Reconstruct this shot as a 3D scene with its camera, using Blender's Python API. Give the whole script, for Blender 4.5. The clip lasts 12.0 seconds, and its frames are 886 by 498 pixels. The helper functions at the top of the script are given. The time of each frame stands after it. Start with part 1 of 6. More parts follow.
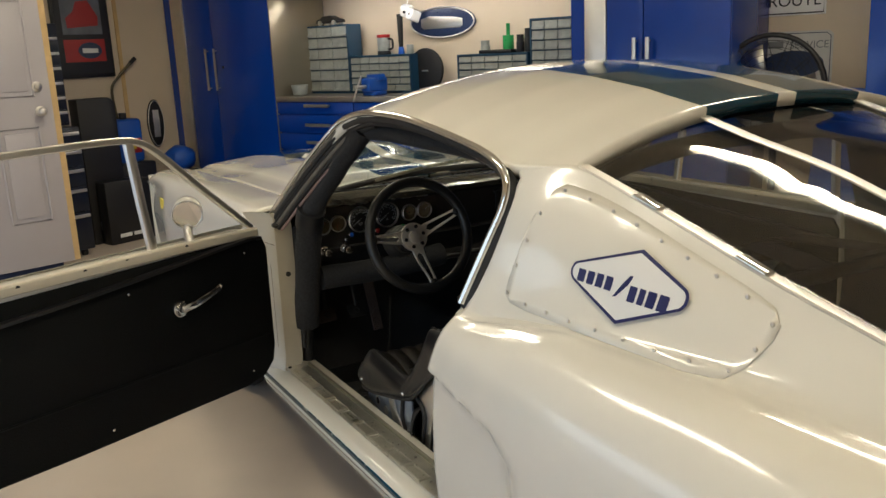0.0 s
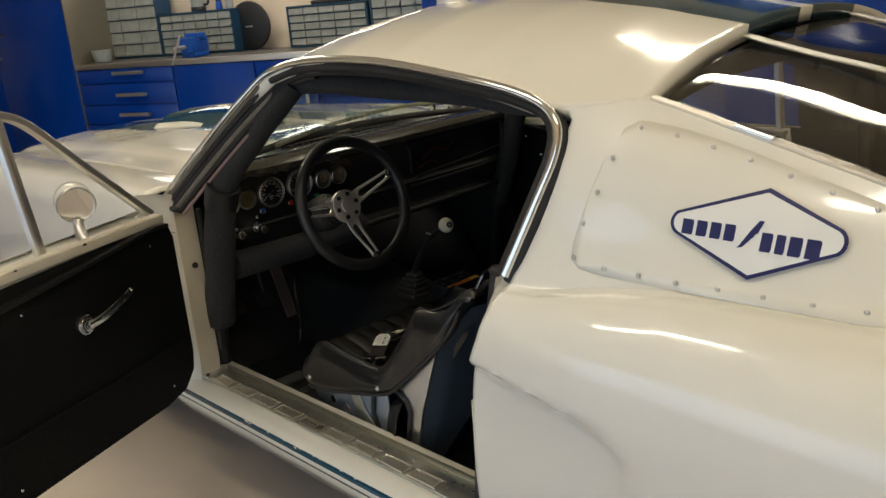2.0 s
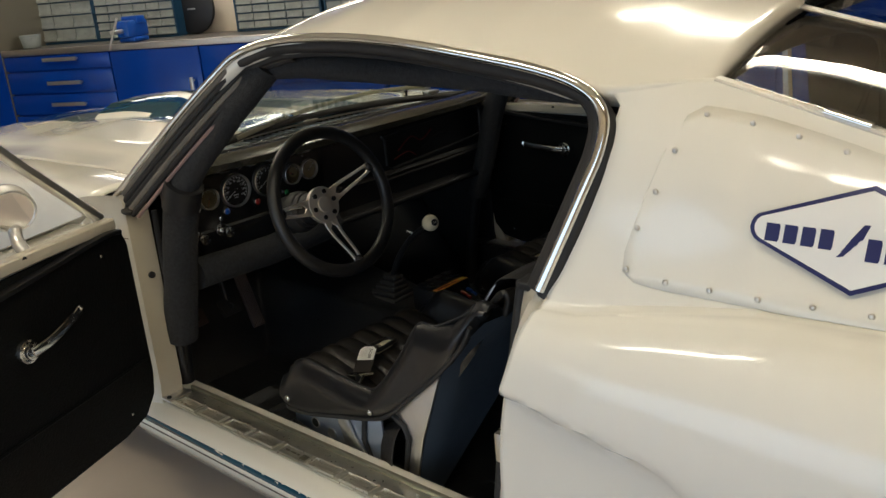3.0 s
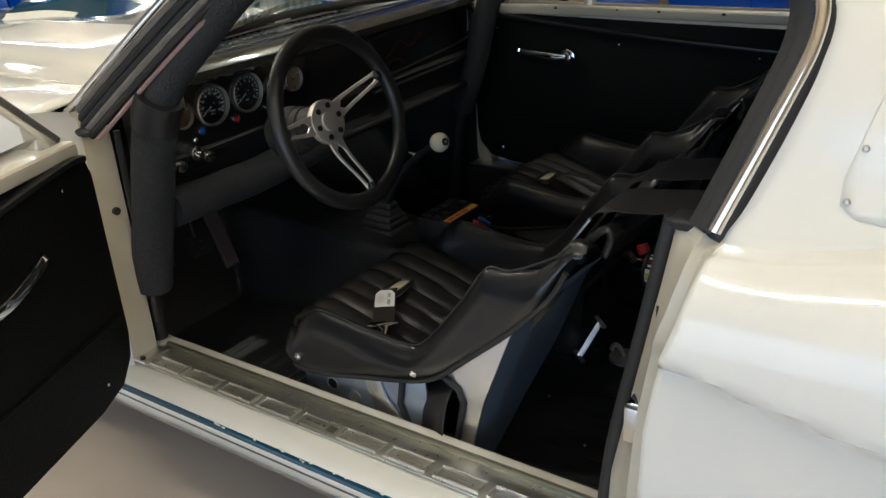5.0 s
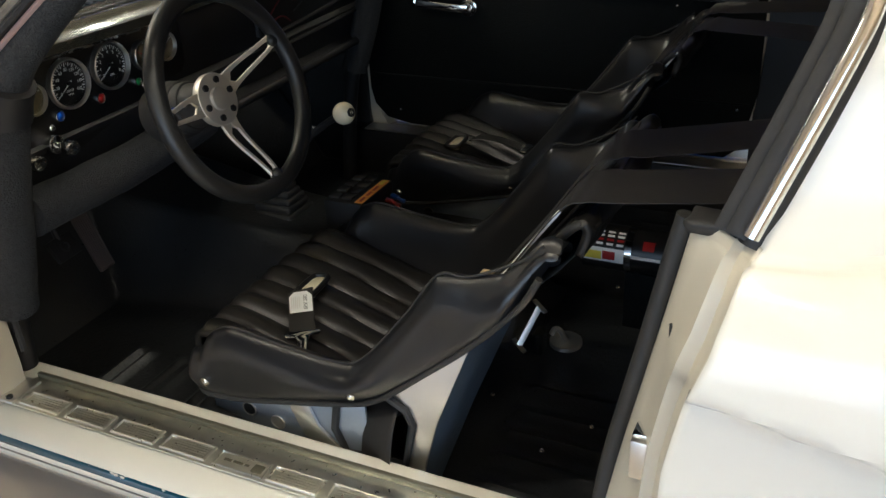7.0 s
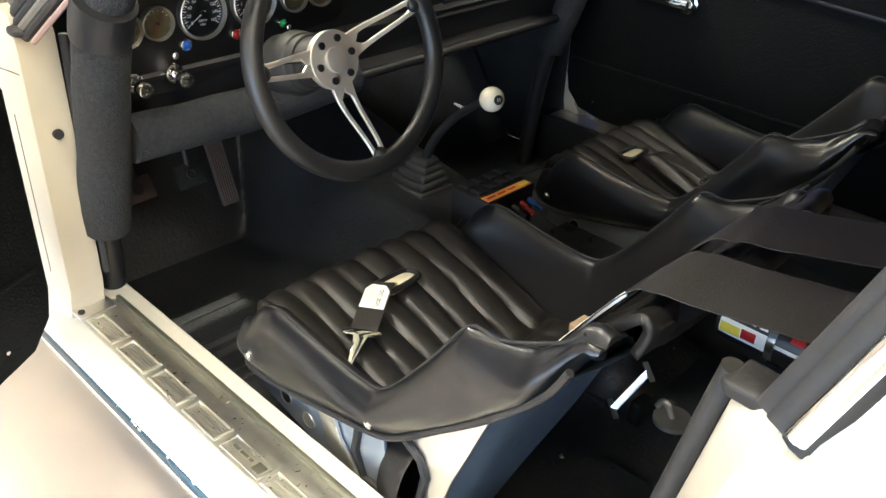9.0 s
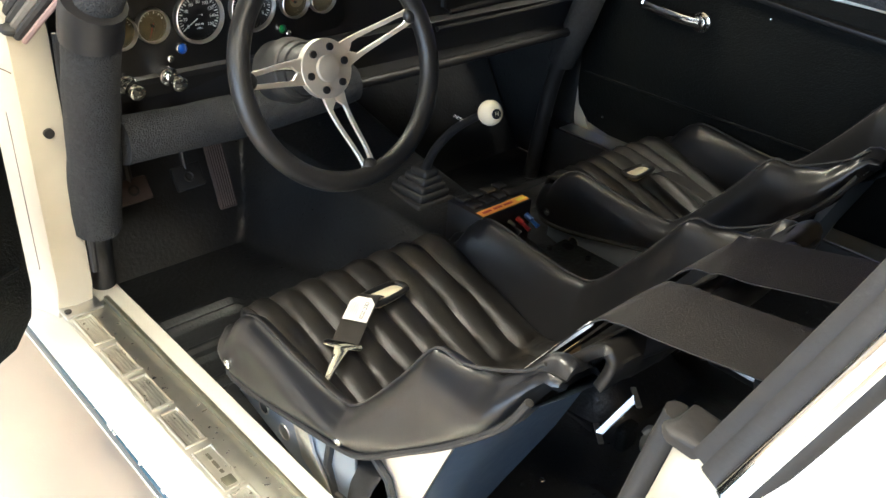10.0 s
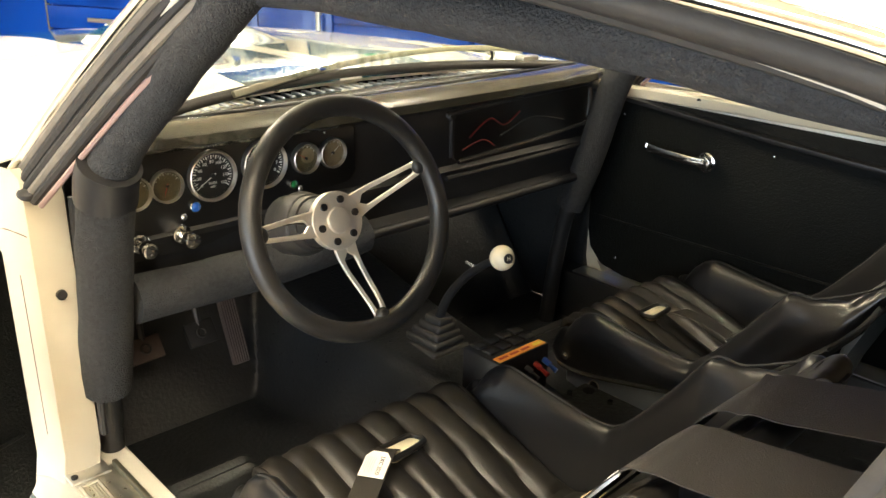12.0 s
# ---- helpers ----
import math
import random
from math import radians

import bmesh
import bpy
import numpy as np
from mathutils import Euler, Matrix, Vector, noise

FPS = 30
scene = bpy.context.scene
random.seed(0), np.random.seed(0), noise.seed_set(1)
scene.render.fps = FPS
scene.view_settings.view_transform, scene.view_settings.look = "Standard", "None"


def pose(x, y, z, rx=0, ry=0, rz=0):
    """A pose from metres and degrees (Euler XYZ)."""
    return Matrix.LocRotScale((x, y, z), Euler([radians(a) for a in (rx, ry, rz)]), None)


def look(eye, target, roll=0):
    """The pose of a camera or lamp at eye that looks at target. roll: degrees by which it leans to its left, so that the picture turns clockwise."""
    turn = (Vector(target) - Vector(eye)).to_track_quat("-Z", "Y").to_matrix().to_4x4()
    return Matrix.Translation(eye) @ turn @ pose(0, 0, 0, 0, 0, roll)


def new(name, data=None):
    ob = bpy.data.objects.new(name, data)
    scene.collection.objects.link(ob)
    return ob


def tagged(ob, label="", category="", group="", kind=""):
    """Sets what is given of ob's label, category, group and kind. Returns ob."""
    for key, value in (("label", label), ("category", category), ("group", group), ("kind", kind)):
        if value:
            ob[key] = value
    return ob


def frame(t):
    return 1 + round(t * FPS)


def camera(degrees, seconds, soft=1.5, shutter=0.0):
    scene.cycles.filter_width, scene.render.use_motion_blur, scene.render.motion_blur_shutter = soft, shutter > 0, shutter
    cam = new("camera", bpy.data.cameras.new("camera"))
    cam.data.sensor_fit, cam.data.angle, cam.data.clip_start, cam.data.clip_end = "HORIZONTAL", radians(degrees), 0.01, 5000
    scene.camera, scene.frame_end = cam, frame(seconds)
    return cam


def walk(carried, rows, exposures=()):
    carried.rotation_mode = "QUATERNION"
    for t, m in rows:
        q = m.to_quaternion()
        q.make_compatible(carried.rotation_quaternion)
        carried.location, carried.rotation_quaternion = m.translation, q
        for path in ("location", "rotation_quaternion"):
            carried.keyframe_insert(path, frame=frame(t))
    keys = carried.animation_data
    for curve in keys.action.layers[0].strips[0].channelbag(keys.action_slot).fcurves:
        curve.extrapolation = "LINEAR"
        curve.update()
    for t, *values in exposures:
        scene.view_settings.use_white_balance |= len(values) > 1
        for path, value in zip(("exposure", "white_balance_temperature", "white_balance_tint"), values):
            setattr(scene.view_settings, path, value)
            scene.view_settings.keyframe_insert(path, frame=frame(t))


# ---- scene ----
cam = camera(54.7, 12.0)
PATH = [
    (0, (-1.62, -3.312, 1.403), (-0.674, -1.61, 0.944), -2.7),
    (0.5, (-1.66, -3.176, 1.392), (-0.623, -1.53, 0.926), -2.7),
    (1, (-1.726, -3.056, 1.387), (-0.556, -1.509, 0.902), -2.5),
    (1.5, (-1.806, -2.912, 1.377), (-0.584, -1.411, 0.875), -6.0),
    (2, (-1.801, -2.767, 1.363), (-0.488, -1.373, 0.785), -5.1),
    (2.5, (-1.742, -2.637, 1.354), (-0.426, -1.258, 0.75), -5.4),
    (2.7, (-1.733, -2.582, 1.35), (-0.385, -1.238, 0.738), -5.5),
    (4.3, (-1.618, -2.214, 1.291), (-0.134, -1.042, 0.64), -3.0),
    (4.5, (-1.628, -2.166, 1.29), (-0.144, -1.013, 0.606), -3.3),
    (5, (-1.656, -2.062, 1.273), (-0.173, -0.996, 0.458), -3.7),
    (5.5, (-1.612, -2.003, 1.279), (-0.071, -1.043, 0.439), -2.4),
    (6, (-1.601, -1.94, 1.282), (-0.009, -1.081, 0.428), -2.5),
    (6.5, (-1.609, -1.858, 1.278), (0.023, -1.124, 0.383), -3.8),
    (7, (-1.505, -1.84, 1.258), (0.077, -1.064, 0.313), -3.3),
    (7.5, (-1.414, -1.861, 1.241), (0.093, -0.948, 0.295), -0.7),
    (7.7, (-1.379, -1.852, 1.237), (0.078, -0.87, 0.281), -1.5),
    (9.3, (-1.167, -1.925, 1.245), (0.047, -0.714, 0.216), 3.2),
    (9.5, (-1.156, -1.932, 1.249), (0.046, -0.713, 0.215), 3.4),
    (10, (-1.127, -1.931, 1.247), (0.078, -0.695, 0.236), 3.7),
    (10.5, (-1.105, -1.911, 1.231), (0.142, -0.61, 0.364), 2.8),
    (11, (-1.096, -1.905, 1.225), (0.156, -0.565, 0.428), 1.9),
    (11.5, (-1.104, -1.915, 1.235), (0.152, -0.554, 0.479), 1.1),
    (12, (-1.112, -1.92, 1.238), (0.157, -0.543, 0.535), 0.9),
]
walk(cam, [(t, look(eye, target, roll)) for t, eye, target, roll in PATH],
     exposures=[(0.0, -0.5, 5750, 10), (2.5, -0.5, 5700, 10), (4.5, -0.05, 5350, 10), (5.5, 0.05, 5250, 10), (6.0, 0.27, 5300, 10), (6.5, 0.17, 5350, 10), (7.0, 0.37, 5400, 10), (7.5, 1.25, 5400, 10), (9.5, 1.9, 5350, 10), (10.5, 2.22, 5550, 10), (11.0, 2.5, 5850, 10), (11.5, 2.4, 6050, 10), (12.0, 2.05, 6200, 10)])

# garage frame: local x runs along the cabinet wall, local y points into it
G = pose(0, 0, 0, 0, 0, -68)
WALL_N, FRONT_N, END_S, REAR_S, LEFT_N, CEIL = 2.55, 1.93, -4.38, 5.2, -3.45, 2.75

world = bpy.data.worlds.new("sky")
scene.world = world
world.use_nodes = True
sky = world.node_tree.nodes.new("ShaderNodeTexSky")
sky.sky_type, sky.sun_disc = "NISHITA", False
sky.sun_elevation, sky.sun_rotation = radians(40), radians(200)
world.node_tree.links.new(sky.outputs[0], world.node_tree.nodes["Background"].inputs[0])
world.node_tree.nodes["Background"].inputs[1].default_value = 0.12


def area_lamp(name, m, sx, sy, watts, colour):
    data = bpy.data.lights.new(name, "AREA")
    data.shape, data.size, data.size_y, data.energy, data.color = "RECTANGLE", sx, sy, watts, colour
    ob = new(name, data)
    ob.matrix_world = m
    return ob


# daylight through the half-raised garage door on the driver's side
area_lamp("door_daylight", G @ look((-1.10, LEFT_N + 0.05, 0.80), (-1.10, 0.0, 0.72)), 6.1, 1.2, 38, (0.78, 0.90, 1.0))
# the ceiling tubes' light, and the strip under the wall cabinets
# the last is an added fill over the driver's doorway; none is in view
TUBES = ((1.9, 0.45), (-1.5, 0.1), (2.25, -2.3), (0.2, -1.8))
for (ts, tn), watts in zip(TUBES, (22, 32, 12, 13)):
    area_lamp("tube_and_fill_light", G @ pose(ts, tn, CEIL - 0.13), 1.25, 0.11, watts, (1.0, 0.83, 0.55))
area_lamp("bench_light", G @ pose(-1.6, 2.22, 1.84), 2.2, 0.06, 6, (1.0, 0.88, 0.70))


def mat(name, colour, rough=0.5, metal=0.0, vary=0.08, scale=6.0, bump=0.0, bump_scale=60.0, coat=0.0, rough_vary=0.08, spec=0.5, island=0.0):
    m = bpy.data.materials.new(name)
    m.use_nodes = True
    t = m.node_tree
    b = t.nodes["Principled BSDF"]
    b.inputs["Roughness"].default_value, b.inputs["Metallic"].default_value = rough, metal
    b.inputs["Coat Weight"].default_value, b.inputs["Specular IOR Level"].default_value = coat, spec
    b.inputs["Coat Roughness"].default_value = 0.04
    co = t.nodes.new("ShaderNodeTexCoord")
    big, fine = t.nodes.new("ShaderNodeTexNoise"), t.nodes.new("ShaderNodeTexNoise")
    big.inputs["Scale"].default_value, fine.inputs["Scale"].default_value = scale, bump_scale
    big.inputs["Detail"].default_value, fine.inputs["Detail"].default_value = 5, 3
    t.links.new(co.outputs["Object"], big.inputs["Vector"])
    t.links.new(co.outputs["Object"], fine.inputs["Vector"])
    mix = t.nodes.new("ShaderNodeMix")
    mix.data_type = "RGBA"
    mix.inputs[6].default_value = (*[max(0.0, c * (1 - vary)) for c in colour], 1)
    mix.inputs[7].default_value = (*[min(1.0, c * (1 + vary)) for c in colour], 1)
    t.links.new(big.outputs["Fac"], mix.inputs[0])
    t.links.new(mix.outputs[2], b.inputs["Base Color"])
    span = t.nodes.new("ShaderNodeMapRange")
    span.inputs[3].default_value, span.inputs[4].default_value = max(0.02, rough - rough_vary), min(1.0, rough + rough_vary)
    t.links.new(fine.outputs["Fac"], span.inputs[0])
    t.links.new(span.outputs[0], b.inputs["Roughness"])
    if bump:
        bp = t.nodes.new("ShaderNodeBump")
        bp.inputs["Strength"].default_value, bp.inputs["Distance"].default_value = bump, 0.004
        t.links.new(fine.outputs["Fac"], bp.inputs["Height"])
        t.links.new(bp.outputs[0], b.inputs["Normal"])
    return m


def glass(name, colour, rough=0.0, face=0.04):
    m = bpy.data.materials.new(name)
    m.use_nodes = True
    t = m.node_tree
    t.nodes.remove(t.nodes["Principled BSDF"])
    clear, gloss, mix, edge = (t.nodes.new(k) for k in ("ShaderNodeBsdfTransparent", "ShaderNodeBsdfGlossy", "ShaderNodeMixShader", "ShaderNodeLayerWeight"))
    power, fres = t.nodes.new("ShaderNodeMath"), t.nodes.new("ShaderNodeMapRange")
    power.operation = "POWER"
    power.inputs[1].default_value = 5.0
    fres.inputs[3].default_value = face
    edge.inputs[0].default_value = 0.5
    t.links.new(edge.outputs["Facing"], power.inputs[0])
    t.links.new(power.outputs[0], fres.inputs[0])
    clear.inputs[0].default_value = (*colour, 1)
    gloss.inputs["Roughness"].default_value = rough
    t.links.new(fres.outputs[0], mix.inputs[0])
    t.links.new(clear.outputs[0], mix.inputs[1])
    t.links.new(gloss.outputs[0], mix.inputs[2])
    t.links.new(mix.outputs[0], t.nodes["Material Output"].inputs[0])
    return m


def glow(name, colour, strength):
    m = bpy.data.materials.new(name)
    m.use_nodes = True
    b = m.node_tree.nodes["Principled BSDF"]
    b.inputs["Emission Color"].default_value, b.inputs["Emission Strength"].default_value = (*colour, 1), strength
    return m


PAINT = mat("cream_white_paint", (0.80, 0.775, 0.69), 0.16, vary=0.015, scale=2, coat=0.7, rough_vary=0.03)
STRIPE = mat("blue_stripe_paint", (0.008, 0.052, 0.085), 0.14, vary=0.1, scale=3, coat=0.7, rough_vary=0.03)
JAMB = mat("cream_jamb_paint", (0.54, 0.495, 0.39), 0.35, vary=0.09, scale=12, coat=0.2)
SHELL = mat("blue_grey_shell", (0.13, 0.17, 0.23), 0.4, 0.5, vary=0.15, scale=8)
CHROME = mat("chrome", (0.82, 0.82, 0.80), 0.09, 1.0, vary=0.04, rough_vary=0.05)
BRUSHED = mat("brushed_steel", (0.70, 0.68, 0.64), 0.33, 1.0, vary=0.1, scale=12, rough_vary=0.06, bump_scale=90)
ALLOY = mat("aluminium", (0.72, 0.70, 0.66), 0.38, 1.0, vary=0.08, scale=14, bump_scale=90)
SILLM = mat("scuffed_aluminium", (0.74, 0.72, 0.65), 0.32, 0.95, vary=0.22, scale=22, rough_vary=0.14, bump=0.03, bump_scale=90)
WHEELM = mat("satin_wheel_alloy", (0.72, 0.69, 0.63), 0.42, 0.72, vary=0.06, scale=30, rough_vary=0.06, bump_scale=120)
BLUE_ALLOY = mat("dull_aluminium", (0.42, 0.47, 0.54), 0.42, 0.8, vary=0.1, scale=10)
BLACK = mat("black_painted_steel", (0.014, 0.014, 0.015), 0.42, vary=0.25, scale=9, bump=0.06, bump_scale=120)
FLOORB = mat("black_floor_coating", (0.017, 0.018, 0.019), 0.36, vary=0.8, scale=8, bump=0.3, bump_scale=120, rough_vary=0.2)
VINYL = mat("black_vinyl", (0.010, 0.010, 0.0108), 0.33, vary=0.25, scale=7, bump=0.012, bump_scale=500, rough_vary=0.05, spec=0.62)
CLOTH = mat("black_pleated_vinyl", (0.011, 0.0098, 0.0085), 0.44, vary=0.25, scale=14, bump=0.02, bump_scale=600, spec=0.5)
GRAIN = mat("black_grained_panel", (0.0042, 0.0048, 0.0045), 0.62, vary=0.35, scale=8, bump=0.5, bump_scale=260, spec=0.15)
FOAM = mat("grey_foam_padding", (0.020, 0.0205, 0.022), 0.8, vary=0.95, scale=130, bump=1.0, bump_scale=330)
RUBBER = mat("black_rubber", (0.02, 0.019, 0.018), 0.6, vary=0.2, scale=12, bump=0.1)
PADTOP = mat("black_dash_enamel", (0.030, 0.028, 0.020), 0.24, vary=0.10, scale=8, rough_vary=0.03, coat=1.0, spec=0.8)
RIB = mat("worn_tan_rubber", (0.13, 0.115, 0.095), 0.6, vary=0.6, scale=24, bump=0.2, bump_scale=90)
PINK = mat("faded_pink_piping", (0.30, 0.20, 0.18), 0.7, vary=0.2, scale=30)
SEAL = mat("worn_weatherstrip", (0.017, 0.0155, 0.0145), 0.6, vary=0.4, scale=20, bump=0.2, bump_scale=90)
LEATHER = mat("black_leather", (0.012, 0.012, 0.012), 0.38, vary=0.2, scale=20, bump=0.15, bump_scale=500)
WEB = mat("black_webbing", (0.0165, 0.0145, 0.0125), 0.65, vary=0.12, scale=12, bump=0.25, bump_scale=500)
IVORY = mat("ivory_plastic", (0.82, 0.74, 0.55), 0.18, vary=0.05, coat=0.5)
RUST_AND_FOLD = mat("rust_and_fold_brown", (0.09, 0.05, 0.025), 0.8, vary=0.4, scale=60)
WHITE = mat("white_paint", (0.80, 0.80, 0.78), 0.5, vary=0.03)
NAVY = mat("navy_print", (0.012, 0.016, 0.10), 0.4, vary=0.05)
DIAL = mat("dial_black", (0.006, 0.006, 0.006), 0.35, vary=0.1)
BRASSY = mat("gold_dial", (0.085, 0.068, 0.030), 0.45, vary=0.5, scale=60)
TANDIAL = mat("tan_dial", (0.22, 0.17, 0.095), 0.5, vary=0.3, scale=60)
RED = mat("red_plastic", (0.33, 0.012, 0.010), 0.35)
TANP = mat("tan_paper", (0.50, 0.36, 0.22), 0.6)
ORANGE = mat("orange_label", (0.75, 0.32, 0.06), 0.5)
YELLOW = mat("yellow_print", (0.75, 0.62, 0.06), 0.5)
GREEN = mat("green_plastic", (0.02, 0.25, 0.06), 0.3)
BLUEP = mat("blue_plastic", (0.01, 0.08, 0.42), 0.35)
SIDEM = mat("dull_side_metal", (0.30, 0.27, 0.21), 0.28, 0.7, vary=0.10, scale=3, rough_vary=0.01)
BLADE = mat("dull_steel_blade", (0.20, 0.19, 0.14), 0.35, 0.6, vary=0.2, scale=20)
DARKRED = mat("dark_red_wire", (0.16, 0.010, 0.010), 0.4)
CHESTN = mat("navy_black_enamel", (0.006, 0.010, 0.022), 0.35, vary=0.15)
FORDBLUE = mat("sign_blue", (0.02, 0.035, 0.09), 0.3, vary=0.1)
CABBLUE = mat("blue_powder_coat", (0.003, 0.042, 0.32), 0.24, vary=0.06, scale=3, bump=0.03, bump_scale=300, coat=0.2)
WALLP = mat("beige_wall_plaster", (0.60, 0.51, 0.385), 0.85, vary=0.05, scale=2.5, bump=0.3, bump_scale=45)
CEILP = mat("cream_ceiling", (0.74, 0.65, 0.49), 0.9, vary=0.04, scale=2, bump=0.2, bump_scale=40)
CONCRETE = mat("coated_tan_floor", (0.58, 0.49, 0.39), 0.33, vary=0.10, scale=3.5, bump=0.05, bump_scale=180, rough_vary=0.12)
WOODT = mat("bench_top", (0.10, 0.09, 0.075), 0.4, vary=0.3, scale=8)
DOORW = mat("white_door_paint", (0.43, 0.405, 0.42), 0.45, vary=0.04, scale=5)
WOODE = mat("bare_wood_edge", (0.55, 0.38, 0.17), 0.6, vary=0.2, scale=18)
BINBLUE = mat("blue_bin_frame", (0.012, 0.05, 0.10), 0.45, vary=0.1)
CLEARP = mat("cloudy_plastic_drawer", (0.30, 0.32, 0.30), 0.3, vary=0.35, scale=16)
BLACKP = mat("black_plastic", (0.01, 0.01, 0.011), 0.45, vary=0.2)
TYRE = mat("tyre_rubber", (0.015, 0.015, 0.015), 0.8, vary=0.2, bump=0.2)
PLEXI = glass("clear_plexiglass", (0.84, 0.83, 0.79), face=0.07)
WINDSCREEN = glass("windscreen_glass", (0.93, 0.96, 0.94))
CLEARGLASS = glass("clear_glass", (0.95, 0.95, 0.95))
TUBE = glow("tube_glow", (1.0, 0.86, 0.62), 26.0)


def part(name, bm, material, parent=None, label="", smooth=True, m=None):
    me = bpy.data.meshes.new(name)
    bmesh.ops.recalc_face_normals(bm, faces=bm.faces)
    bm.to_mesh(me)
    bm.free()
    for p in me.polygons:
        p.use_smooth = smooth
    if smooth:
        me.set_sharp_from_angle(angle=radians(38))
    for mm in material if isinstance(material, (list, tuple)) else (material,):
        me.materials.append(mm)
    ob = new(name, me)
    if parent:
        ob.parent = parent
        if m is not None:
            ob.matrix_basis = m
        ob.matrix_parent_inverse = parent.matrix_world.inverted() if m is None else Matrix()
    elif m is not None:
        ob.matrix_world = m
    if label:
        ob["label"] = label
    return ob


def thing(name, label, category, group="", kind="", m=None):
    ob = new(name)
    ob.empty_display_size = 0.05
    if m is not None:
        ob.matrix_world = m
        bpy.context.view_layer.update()
    return tagged(ob, label, category, group, kind)


def box(lo, hi, bevel=0.0, seg=2, bm=None):
    b = bmesh.new()
    bmesh.ops.create_cube(b, size=1.0, matrix=Matrix.Translation([(a + c) / 2 for a, c in zip(lo, hi)]) @ Matrix.Diagonal([c - a for a, c in zip(lo, hi)] + [1]))
    if bevel:
        bmesh.ops.bevel(b, geom=b.edges[:], offset=bevel, segments=seg, profile=0.5, affect="EDGES")
    return join(b, bm)


def join(b, bm=None):
    if bm is None:
        return b
    me = bpy.data.meshes.new("tmp")
    b.to_mesh(me)
    b.free()
    bm.from_mesh(me)
    bpy.data.meshes.remove(me)
    return bm


def cyl(a, b, r, r2=None, seg=20, bevel=0.0, bm=None):
    a, b = Vector(a), Vector(b)
    o = bmesh.new()
    d = b - a
    m = Matrix.Translation((a + b) / 2) @ d.to_track_quat("Z", "Y").to_matrix().to_4x4()
    bmesh.ops.create_cone(o, cap_ends=True, segments=seg, radius1=r, radius2=r if r2 is None else r2, depth=d.length, matrix=m)
    if bevel:
        bmesh.ops.bevel(o, geom=[e for e in o.edges if len(e.link_faces) == 2 and e.calc_face_angle(0) > 0.8], offset=bevel, segments=2, profile=0.5, affect="EDGES")
    return join(o, bm)


def ball(c, r, sx=1, sy=1, sz=1, seg=24, bm=None):
    o = bmesh.new()
    bmesh.ops.create_uvsphere(o, u_segments=seg, v_segments=seg // 2, radius=r, matrix=Matrix.Translation(c) @ Matrix.Diagonal((sx, sy, sz, 1)))
    return join(o, bm)


def smooth_line(pts, n=8):
    """Catmull-Rom through the points."""
    p = [Vector(q) for q in pts]
    out = []
    for i in range(len(p) - 1):
        a, b, c, d = p[max(i - 1, 0)], p[i], p[i + 1], p[min(i + 2, len(p) - 1)]
        for k in range(n):
            t = k / n
            out.append(0.5 * (2 * b + (c - a) * t + (2 * a - 5 * b + 4 * c - d) * t * t + (3 * b - a - 3 * c + d) * t ** 3))
    return out + [p[-1]]


def tube(pts, r, seg=12, n=6, closed=False, flat=None, up=(0, 0, 1), bm=None, caps=True):
    """A swept tube; flat = (half width, half thickness) gives a strip of rounded section."""
    line = smooth_line(pts, n) if n > 1 else [Vector(q) for q in pts]
    o = bmesh.new()
    rings = []
    last = Vector(up)
    count = len(line)
    for i, p in enumerate(line):
        if closed:
            t = line[(i + 1) % count] - line[i - 1]
        else:
            t = line[min(i + 1, count - 1)] - line[max(i - 1, 0)]
        t.normalize()
        side = t.cross(last)
        if side.length < 1e-4:
            side = t.cross(Vector((1, 0, 0)))
        side.normalize()
        last = side.cross(t)
        ring = []
        rr = r(i / (count - 1)) if callable(r) else r
        for k in range(seg):
            a = 2 * math.pi * k / seg
            ca, sa = math.cos(a), math.sin(a)
            if flat:
                ca, sa = flat[0] * abs(ca) ** 0.35 * (1 if ca > 0 else -1), flat[1] * abs(sa) ** 0.6 * (1 if sa > 0 else -1)
            else:
                ca, sa = ca * rr, sa * rr
            ring.append(o.verts.new(p + side * ca + last * sa))
        rings.append(ring)
    for a, b in zip(rings, rings[1:] + ([rings[0]] if closed else [])):
        for k in range(seg):
            o.faces.new((a[k], a[(k + 1) % seg], b[(k + 1) % seg], b[k]))
    if not closed and caps:
        o.faces.new(rings[0][::-1])
        o.faces.new(rings[-1])
    return join(o, bm)


def grid(rows, bm=None, flip=False):
    o = bmesh.new()
    vs = [[o.verts.new(p) for p in r] for r in rows]
    for a, b in zip(vs, vs[1:]):
        for k in range(len(a) - 1):
            q = (a[k], a[k + 1], b[k + 1], b[k])
            try:
                o.faces.new(q[::-1] if flip else q)
            except ValueError:
                pass
    bmesh.ops.remove_doubles(o, verts=o.verts, dist=1e-5)
    return join(o, bm)


